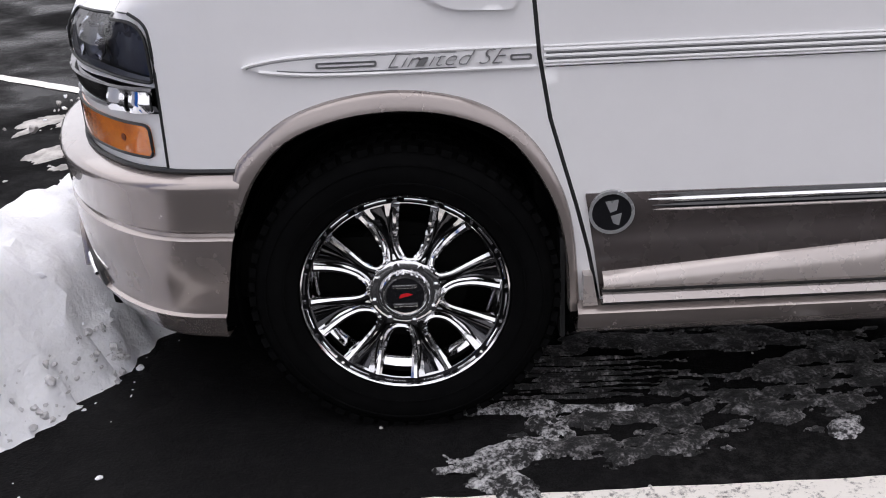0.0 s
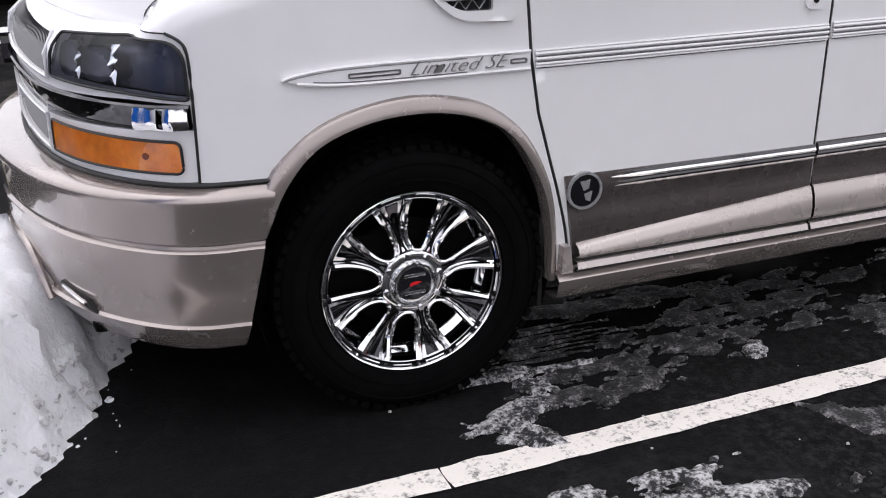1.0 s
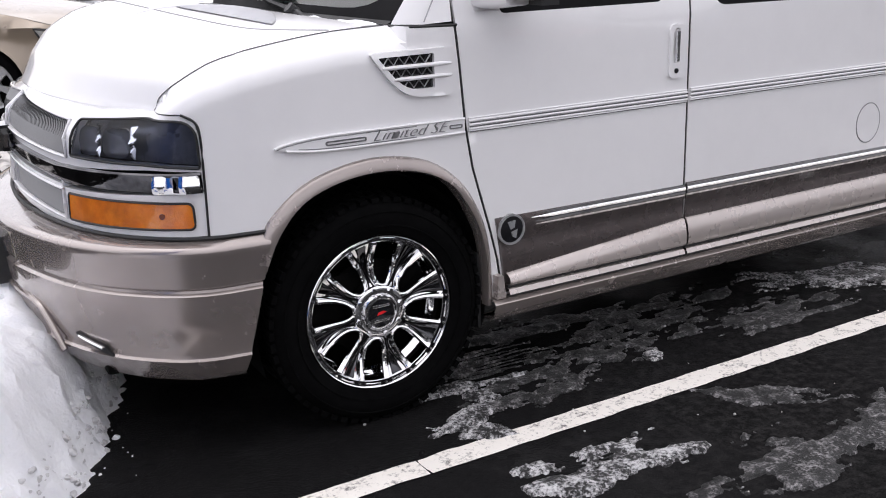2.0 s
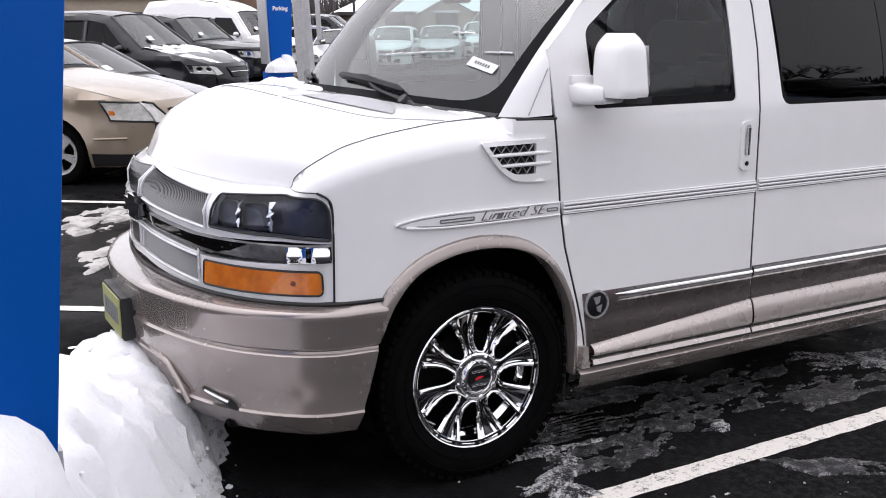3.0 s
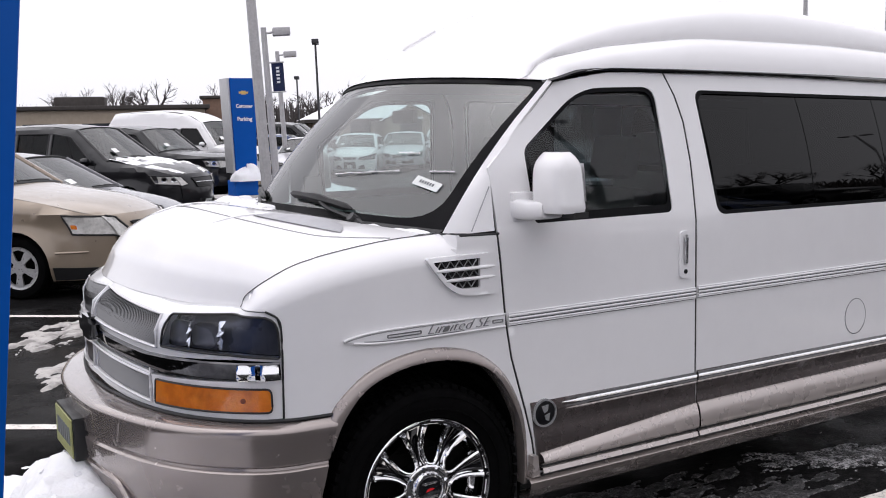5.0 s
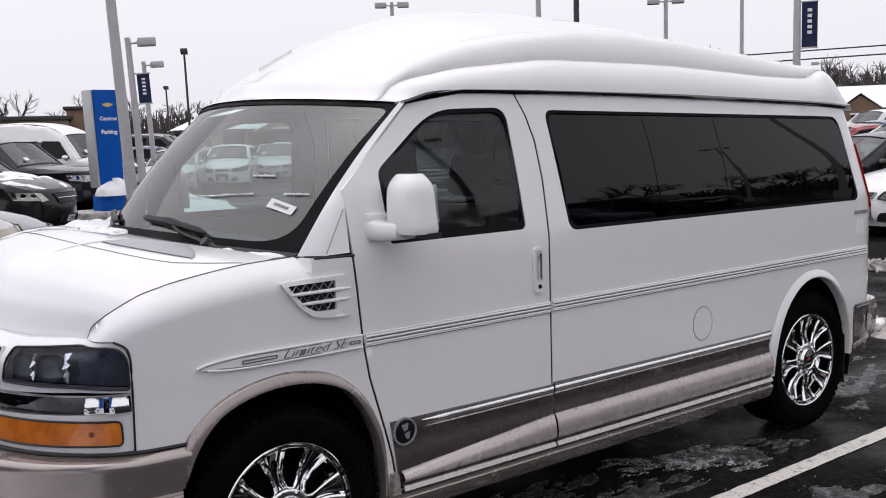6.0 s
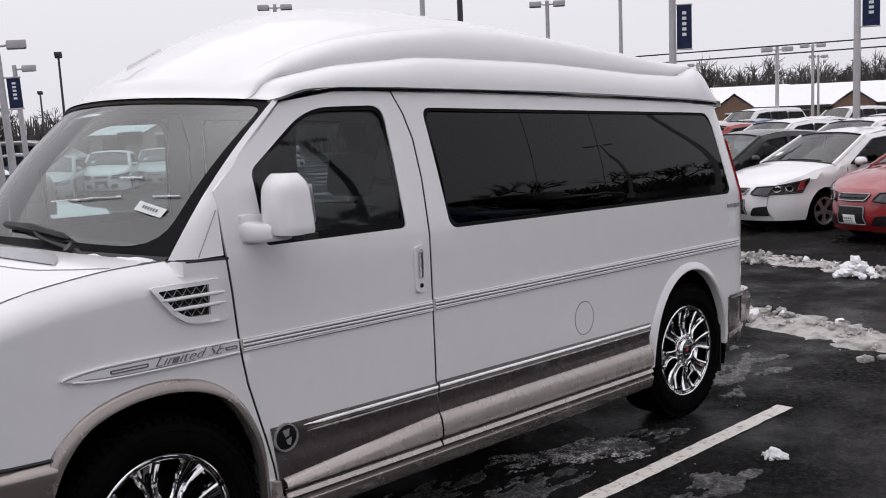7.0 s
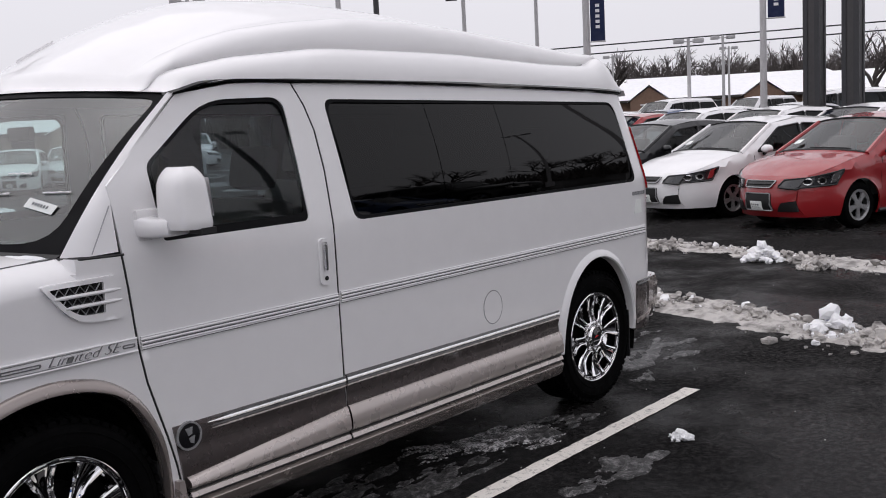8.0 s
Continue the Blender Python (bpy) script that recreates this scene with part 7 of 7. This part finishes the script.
TALLVAN = dict(MINIVAN, line=[(0.10, 0.20), (0.0, 0.40), (0.02, 0.74), (0.14, 0.93), (0.65, 1.08), (1.46, 1.20), (2.28, 1.82), (3.0, 1.90), (4.55, 1.87), (4.96, 1.20), (5.07, 0.98), (5.10, 0.50), (5.0, 0.24)], belt=1.12,
               windows=[rounded([(1.80, 1.18), (2.36, 1.68), (2.80, 1.75), (2.80, 1.18)], 0.03), rounded([(2.88, 1.18), (2.88, 1.75), (3.65, 1.75), (3.65, 1.16)], 0.03), rounded([(3.73, 1.16), (3.73, 1.75), (4.55, 1.71), (4.72, 1.18)], 0.03)],
               lamp=(0.70, 0.90, 0.48), grille=((0.68, 0.86, 0.50), (0.30, 0.44, 0.45)), bar=CHROME, amber=False)
TRUCK = dict(size=(5.20, 1.98, 0.385, 1.00, 4.10), marks=(1.55, 2.20, 4.60, 5.02, 3), tail_n=9, belt=1.22, lampmat=CLEARLAMP,
             line=[(0.06, 0.36), (0.0, 0.55), (0.01, 0.95), (0.10, 1.10), (0.8, 1.17), (1.55, 1.24), (2.20, 1.80), (3.0, 1.90), (4.60, 1.88), (5.02, 1.25), (5.17, 1.15), (5.20, 0.60), (5.12, 0.40)],
             windows=[rounded([(1.82, 1.26), (2.30, 1.70), (2.85, 1.76), (2.85, 1.26)], 0.03), rounded([(2.93, 1.26), (2.93, 1.76), (3.75, 1.76), (3.75, 1.26)], 0.03), rounded([(3.85, 1.26), (3.85, 1.74), (4.60, 1.72), (4.78, 1.28)], 0.03)],
             doors=(1.80, 2.89, 3.80), lamp=(0.82, 1.02, 0.30), tail=(0.9, 1.4), grille=((0.74, 1.02, 0.58), (0.45, 0.56, 0.5)), fog=False, sweep=0.0)
HIGHVAN = dict(size=(5.40, 2.0, 0.37, 1.00, 4.35), marks=(0.98, 1.60, 4.95, 5.28, 3), tail_n=10, belt=1.28, lampmat=CLEARLAMP,
               line=[(0.06, 0.34), (0.0, 0.55), (0.01, 0.98), (0.10, 1.10), (0.5, 1.22), (0.98, 1.32), (1.60, 2.02), (2.2, 2.30), (3.2, 2.41), (4.95, 2.36), (5.28, 1.90), (5.38, 1.2), (5.40, 0.60), (5.32, 0.38)],
               windows=[rounded([(1.30, 1.34), (1.72, 1.84), (2.30, 1.86), (2.30, 1.34)], 0.03), rounded([(2.45, 1.36), (2.45, 1.86), (4.95, 1.84), (5.0, 1.36)], 0.04)],
               doors=(1.25, 2.38), lamp=(0.82, 1.02, 0.30), tail=(1.0, 1.5), grille=((0.80, 1.02, 0.58), (0.45, 0.56, 0.5)), fog=False, sweep=0.0)


def park(c, nose, heading):
    c.matrix_basis = pose(nose[0], nose[1], fall(*nose), 0, 0, heading - 180)
    return c


def again(c, nose, heading, label=""):
    return tagged(copy_thing(c, pose(nose[0], nose[1], fall(*nose), 0, 0, heading - 180)), label)


# the row beyond the van's nose, noses towards the lane
park(car("minivan", "beige metallic minivan parked on slushy asphalt", TAN, LONGVAN), (1.10, 8.20), -41)
greysedan = park(car("sedan", "dark grey sedan parked beside a minivan", GREYPAINT, SEDAN), (2.20, 10.65), -40)
blackvan = park(car("minivan", "black minivan with snow on its bonnet", BLACKPAINT, TALLVAN, snowy=((4.31, 16.40), -50)), (4.31, 16.40), -50)
blacksuv = park(car("sport_utility", "black sport utility parked in a row of cars", BLACKPAINT, TRUCK), (6.97, 21.9), -50)
park(car("high_top_van", "white high-top van parked among dark cars", WHITE, HIGHVAN, "van"), (9.6, 26.8), -52)
# the rows behind the van: new hatchbacks side by side, then more of them, then mixed cars
white = park(car("hatchback", "white hatchback parked behind a slush ridge", WHITE, HATCH), (12.76, 4.74), 160)
redhatch = park(car("hatchback", "bright red hatchback parked beside a white one", REDPAINT, HATCH), (11.93, 2.54), 160)
black = park(car("hatchback", "black hatchback parked beside a white hatchback", BLACKPAINT, HATCH), (13.70, 7.02), 160)
for nose in ((19.57, 9.28), (18.57, 6.88), (17.57, 4.48), (16.57, 2.08)):
    again(white, nose, 160, "white hatchback parked in the second row")
redsedan = park(car("sedan", "red sedan parked in the second row", REDPAINT, SEDAN), (20.57, 11.68), 160)
silver = park(car("sedan", "silver sedan parked in a far row", SILVER, SEDAN), (25.4, 9.2), 160)
whitesedan = park(car("sedan", "white sedan parked in a far row", WHITE, SEDAN), (26.6, 12.0), 160)
whitetruck = park(car("sport_utility", "white sport utility parked in a far row", WHITE, TRUCK), (36.6, 13.4), 118)
yellow = park(car("hatchback", "yellow hatchback parked in a far row", YELLOW, HATCH), (13.4, 35.4), -35)
blue = park(car("sedan", "dark blue sedan parked in a far row", BLUEPAINT, SEDAN), (17.2, 37.4), -35)
for kind, k in ((silver, 0), (white, 1), (silver, 2), (white, 3), (whitesedan, 4), (white, 5)):
    again(kind, (11.5 + 2.7 * k, 28.6 + 1.2 * k), 235)
rnd = random.Random(11)
far_kinds = [silver, whitesedan, greysedan, blue, black, redsedan, whitetruck, blacksuv]
for row, (x0, y0, n, hd) in enumerate(((19.0, 41.0, 4, -35), (25.0, 33.0, 4, -35), (29.2, 17.4, 2, 160), (35.0, 21.0, 2, 160), (40.0, 29.0, 5, 160), (47.0, 24.0, 7, 160), (-9.0, -13.0, 7, 80), (6.0, -14.0, 6, 80))):
    for k in range(n):
        d = (1.55 * k, 2.25 * k) if hd == -35 else (-1.0 * k, -2.45 * k) if hd == 160 else (2.7 * k, 0.4 * k)
        again(rnd.choice(far_kinds), (x0 + d[0] + rnd.uniform(-0.3, 0.3), y0 + d[1]), hd + rnd.uniform(-2, 2))


# ---- poles, pylon, wires ----
def lamp_post(x, y, h, r, material, heads, label, turn=0.0, banner=None, slant=0.0):
    p = thing("lamp_post", label, "lamp post", group="lamp posts")
    p.matrix_basis = Matrix.Translation((x, y, footing(x, y))) @ Matrix.Rotation(slant, 4, Vector((-0.458, -0.889, 0)))
    part("pole", tube_bm([(0, 0, 0), (0, 0, h * 0.5), (0, 0, h)], [r, r * 0.85, r * 0.7], 10), material, p)
    part("base", tube_bm([(0, 0, 0), (0, 0, 0.6)], r * 2.2, 12), POLEGREY, p, "concrete base")
    for a in heads:
        d = Vector((math.cos(radians(a + turn)), math.sin(radians(a + turn)), 0))
        arm = part("arm", tube_bm([(0, 0, h - 0.15), d * 0.27 + Vector((0, 0, h - 0.12))], 0.03, 6), material, p)
        part("lamp_head", box_bm((0.22, -0.17, -0.12), (0.66, 0.17, 0.08), 0.03, Matrix.Translation((0, 0, h - 0.10)) @ Matrix.Rotation(radians(a + turn), 4, "Z")), material, arm)
    if banner:
        z0, z1, ww, ang = banner
        d = Vector((math.cos(radians(ang)), math.sin(radians(ang)), 0))
        b = part("banner", loft_bm([[d * (0.12 + ww * t) + Vector((0, 0, z)) for z in (z0, z0 + (z1 - z0) / 2, z1)] for t in (0, 0.5, 1)]), NAVY, p, "navy banner")
        n = Vector((d[1], -d[0], 0)) * 0.006
        for k in range(5):
            zz = z0 + (z1 - z0) * (0.30 + 0.12 * k)
            for sg in (1, -1):
                part("letter_bar", loft_bm([[d * (0.12 + ww * t) + Vector((0, 0, z)) + n * sg for z in (zz, zz + (z1 - z0) * 0.07)] for t in (0.36, 0.64)]), SIGNWHITE, b)
        for zz in (z0, z1):
            part("bracket", tube_bm([(0, 0, zz), d * (0.14 + ww) + Vector((0, 0, zz))], 0.02, 5), material, b)
    return p


lamp_post(4.40, 12.78, 7.5, 0.095, POLEGREY, (0, 180), "tall pale grey lamp post standing in snow", 30, None, 0.045)
lamp_post(7.85, 21.06, 4.32, 0.10, POLEGREY, (0,), "pale grey lamp post with navy banner", -20, (2.70, 3.44, 0.30, -20), 0.045)
lamp_post(11.9, 30.2, 4.50, 0.10, POLEGREY, (0,), "pale grey lamp post with one head", -20, None, 0.045)
lamp_post(19.2, 43.40, 6.05, 0.07, POLEDARK, (0, 180), "dark lamp post with a square head", 65, None, 0.02)
lamp_post(27.7, 65.9, 5.4, 0.08, POLEDARK, (0, 180), "dark lamp post with a square head", 65, None, 0.02)
lamp_post(24.18, 7.80, 8.0, 0.10, POLEGREY, (0, 180), "grey lamp post with a navy banner", 60, (3.70, 4.75, 0.42, -60))
lamp_post(23.72, 12.95, 8.0, 0.12, POLEGREY, (0, 180), "grey lamp post with a navy banner", 60, (3.55, 4.82, 0.42, -55))
lamp_post(27.82, 20.91, 6.15, 0.10, POLEGREY, (0, 180), "grey lamp post with two heads", -50)
lamp_post(21.6, 29.4, 6.7, 0.10, POLEGREY, (0, 180), "grey lamp post with two heads", -40)
lamp_post(35.16, 22.81, 9.0, 0.10, POLEGREY, (0,), "slim grey lamp post", 120)
lamp_post(23.50, 21.24, 9.0, 0.12, POLEDARK, (0,), "slim dark lamp post", 120)
lamp_post(22.58, 22.15, 9.0, 0.11, POLEGREY, (0,), "slim grey lamp post", 120)
for x, y, h in ((40, 18, 4.6), (52, 22, 5.5), (60, 34, 5.5), (48, 30, 5.0), (70, 30, 6.0), (66, 22, 5.5)):
    lamp_post(x, y, h, 0.10, POLEGREY, (0, 180), "far grey lamp post with two heads", -50)
lamp_post(13.8, -15.4, 10.1, 0.13, POLEDARK, (0, 180), "dark lamp post with two heads", 40)
lamp_post(25.4, -12.5, 11.5, 0.12, POLEGREY, (0, 180), "grey lamp post with two heads", 60)
lamp_post(24.0, -34.0, 8.0, 0.10, POLEGREY, (0, 180), "grey lamp post with two heads", 10)
lamp_post(33.0, -21.0, 9.5, 0.09, POLEGREY, (0, 180), "grey lamp post with two heads", 60)

for x, y in ((26.52, 7.34), (26.85, 6.40)):
    p = thing("sign_pylon", "tall grey steel pylon leg rising past the cars", "pylon", (x, y, footing(x, y)), group="pylon legs")
    part("leg", box_bm((-0.22, -0.22, 0.0), (0.22, 0.22, 9.0), 0.02), PILLAR, p)
    for dx in (-0.245, 0.125):
        part("edge_strip", box_bm((dx, -0.245, 0.3), (dx + 0.12, -0.222, 9.0)), POLEDARK, p)
    for dy in (-0.22, 0.10):
        part("edge_strip", box_bm((-0.245, dy, 0.3), (-0.222, dy + 0.12, 9.0)), POLEDARK, p)

for z in (8.0, 7.3):
    pts = [(60 + 6.0 * k, 78.4 - 13.55 * k, z + 0.12 * k - 0.05 * math.sin(k)) for k in range(7)]
    lone("power_cable", tube_bm([(a, b, c - 0.5) for a, b, c in curve(pts, 4)], 0.06, 5), WIRE, "black overhead power cable", "cable")

# ---- buildings ----
def house(x, y, w, d, wall, hz, ridge_h, turn, label):
    h = thing("house", label, "house", group="far houses")
    h.matrix_basis = pose(x, y, footing(x, y), 0, 0, turn)
    part("wall", box_bm((-w / 2, -d / 2, 0), (w / 2, d / 2, hz), 0.05), wall, h)
    e = 0.6
    bm = loft_bm([[Vector((sx * (w / 2 + e), -d / 2 - e, hz)), Vector((sx * (w / 2 - d * 0.28), 0, hz + ridge_h)), Vector((sx * (w / 2 + e), d / 2 + e, hz))] for sx in (-1, 1)])
    for sx in (-1, 1):
        vs = [bm.verts.new((sx * (w / 2 + e), -d / 2 - e, hz)), bm.verts.new((sx * (w / 2 - d * 0.28), 0, hz + ridge_h)), bm.verts.new((sx * (w / 2 + e), d / 2 + e, hz))]
        bm.faces.new(vs)
    part("roof", bm, SNOW, h, "snow-covered roof", smooth=False)
    part("fascia_board", box_bm((-w / 2 - e, -d / 2 - e, hz - 0.25), (w / 2 + e, d / 2 + e, hz - 0.01)), DARKROOF, h)
    g = loft_bm([[Vector((-2.2, yy, hz - 0.2)), Vector((0, yy, hz + ridge_h * 0.62)), Vector((2.2, yy, hz - 0.2))] for yy in (-d / 2 - 1.6, 0)])
    part("porch_roof", g, SNOW, h, "snow-covered gable", smooth=False)
    bm = bmesh.new()
    bm.faces.new([bm.verts.new(p) for p in ((-1.9, -d / 2 - 1.4, 0), (-1.9, -d / 2 - 1.4, hz - 0.1), (0, -d / 2 - 1.4, hz + ridge_h * 0.52), (1.9, -d / 2 - 1.4, hz - 0.1), (1.9, -d / 2 - 1.4, 0))])
    part("porch_wall", bm, wall, h, smooth=False)
    for k in range(6):
        xx = -w / 2 + w * (k + 0.5) / 6
        if abs(xx) < 2.2:
            continue
        wi = part("window", box_bm((xx - 0.75, -d / 2 - 0.05, 0.9), (xx + 0.75, -d / 2 + 0.02, 2.2)), WINDOWDARK, h)
        part("frame", box_bm((xx - 0.85, -d / 2 - 0.04, 2.2), (xx + 0.85, -d / 2 + 0.02, 2.35)), SIGNWHITE, wi)
    wi = part("window", box_bm((-0.8, -d / 2 - 1.46, 0.2), (0.8, -d / 2 - 1.41, 2.1)), WINDOWDARK, h)
    part("frame", box_bm((-0.9, -d / 2 - 1.45, 2.1), (0.9, -d / 2 - 1.40, 2.25)), SIGNWHITE, wi)
    return h


house(94, 50, 16, 10, BRICKWALL, 2.7, 2.3, -62, "low brown house with a snow-covered roof")
house(99, 40, 19, 11, BRICKWALL, 2.7, 2.2, -64, "low brick house with a snow-covered roof")
house(104, 27, 20, 11, TANWALL, 2.6, 2.0, -68, "low tan house with a snow-covered roof")
house(112, 12, 18, 11, BRICKWALL, 2.7, 2.2, -75, "low brown house with a snow-covered roof")
house(36, 66, 14, 10, TANWALL, 2.2, 1.6, -20, "low tan house with a snow-covered roof")
st = thing("store_building", "long low brown store building with a flat roof", "building")
st.matrix_basis = pose(6.0, 67.0, footing(6, 67), 0, 0, -16)
part("wall", box_bm((-14, -6, 0), (14, 6, 3.2), 0.05), TANWALL, st)
part("roof_edge", box_bm((-14.3, -6.3, 3.2), (14.3, 6.3, 3.45), 0.05), DARKROOF, st)
for k in range(8):
    part("window", box_bm((-13 + 3.3 * k, -6.06, 0.6), (-10.8 + 3.3 * k, -5.98, 2.4)), WINDOWDARK, st)
part("roof_unit", box_bm((5, -3, 3.4), (8, 0, 4.1), 0.1), DARKROOF, st, "dark rooftop unit")
part("roof_unit", box_bm((-3, -3, 3.4), (-1, 0, 3.9), 0.1), POLEGREY, st, "grey rooftop unit")
st = thing("store_building", "brown brick building behind parked vans", "building")
st.matrix_basis = pose(24.5, 66.0, footing(24.5, 66), 0, 0, -20)
part("wall", box_bm((-3.7, -4, 0), (-1.9, 4, 3.7), 0.05), BRICKWALL, st)
part("roof_edge", box_bm((-3.9, -4.2, 3.7), (-1.7, 4.2, 3.9), 0.05), DARKROOF, st)


# ---- bare winter trees ----
def tree_meshes(seed, h):
    """A tapered trunk with limbs, and the twigs of its crown as thin three-sided sticks."""
    rnd = random.Random(seed)
    tb, cb = bmesh.new(), bmesh.new()

    def grow(p, d, length, r, level):
        mid = p + d * length * 0.5 + Vector((rnd.uniform(-1, 1), rnd.uniform(-1, 1), 0)) * length * 0.06
        end = p + d * length
        add_tube(tb if level < 2 else cb, [p, mid, end], [r, r * 0.8, r * 0.6], 6 if level < 2 else 3)
        if level >= 4:
            return
        for _ in range((4, 4, 4, 4)[level]):
            a = rnd.uniform(0, 6.28)
            tilt = rnd.uniform(0.35, 0.85)
            side = d.orthogonal().normalized()
            side.rotate(Matrix.Rotation(a, 3, d))
            nd = (d * math.cos(tilt) + side * math.sin(tilt) + Vector((0, 0, 0.18))).normalized()
            grow(p + d * length * rnd.uniform(0.45, 1.0), nd, length * rnd.uniform(0.5, 0.78), r * 0.56, level + 1)

    grow(Vector((0, 0, 0)), Vector((0, 0, 1)), h * 0.36, h * 0.026, 0)
    return finish(tb, "trunk", BARK), finish(cb, "crown", TWIGS, False)


TREES = [tree_meshes(s, 8.0) for s in (3, 8, 15, 21)]
rnd = random.Random(4)


def tree(x, y, h, k):
    t = thing("bare_tree", "bare leafless winter tree with dark twigs", "tree", (x, y, footing(x, y)), group="winter trees")
    t.rotation_euler = (0, 0, rnd.uniform(0, 6.28))
    t.scale = (h / 8 * rnd.uniform(0.9, 1.3), h / 8 * rnd.uniform(0.9, 1.3), h / 8)
    for nm, me in zip(("trunk", "crown"), TREES[k % 4]):
        ob = new(nm, me)
        ob.parent = t


for k in range(110):
    a = radians(7 + 34 * k / 109)
    d = rnd.uniform(112, 150)
    tree(-1.6 + d * math.cos(a), -3.2 + d * math.sin(a), rnd.uniform(7.5, 11.5) * d / 120, k)
for k in range(34):
    a = radians(42 + 50 * k / 33)
    d = rnd.uniform(88, 120)
    tree(-1.6 + d * math.cos(a), -3.2 + d * math.sin(a), rnd.uniform(5.4, 8.0) * d / 100, k)
for x, y, h in ((30, -26, 5.0), (34, -22, 5.5), (39, -19, 6.0), (25, -30, 5.5), (42, -24, 6.5), (47, -20, 7.0), (4, 80, 8.5), (9, 82, 7.5), (15, 84, 7.5), (62, 44, 9.5), (78, 22, 9.0), (86, 14, 9.5), (70, 40, 8.5), (66, 12, 8.5)):
    tree(x, y, h, int(x))
for k in range(40):
    a = radians(100 + 255 * k / 39)
    tree(60 * math.cos(a) * rnd.uniform(0.9, 1.3), 60 * math.sin(a) * rnd.uniform(0.9, 1.3), rnd.uniform(6, 9), k)


def brush(name, a0, a1, r0, r1, h, n, seed):
    """A far belt of bare scrub: thousands of thin upright sticks in one mesh."""
    rnd = random.Random(seed)
    bm = bmesh.new()
    for _ in range(n):
        a, d = radians(rnd.uniform(a0, a1)), rnd.uniform(r0, r1)
        p = Vector((-1.6 + d * math.cos(a), -3.2 + d * math.sin(a), 0))
        p.z = footing(p.x, p.y)
        hh = h * rnd.uniform(0.5, 1.0) * (0.75 + 0.35 * noise.noise(Vector((a * 14, 0, seed))))
        w = 0.17
        q = p + Vector((rnd.uniform(-1, 1), rnd.uniform(-1, 1), hh))
        add_tube(bm, [p, (p + q) / 2 + Vector((rnd.uniform(-.4, .4), rnd.uniform(-.4, .4), 0)), q], [w, w * 0.8, w * 0.3], 3)
    lone(name, bm, TWIGS, "belt of bare winter scrub on the horizon", "scrub", kind="stuff", smooth=False)


brush("scrub_belt", 5, 42, 118, 160, 6.2, 6000, 1)
brush("scrub_belt", 285, 365, 70, 95, 4.5, 2600, 3)
brush("scrub_belt", 42, 95, 100, 130, 5.6, 4200, 2)
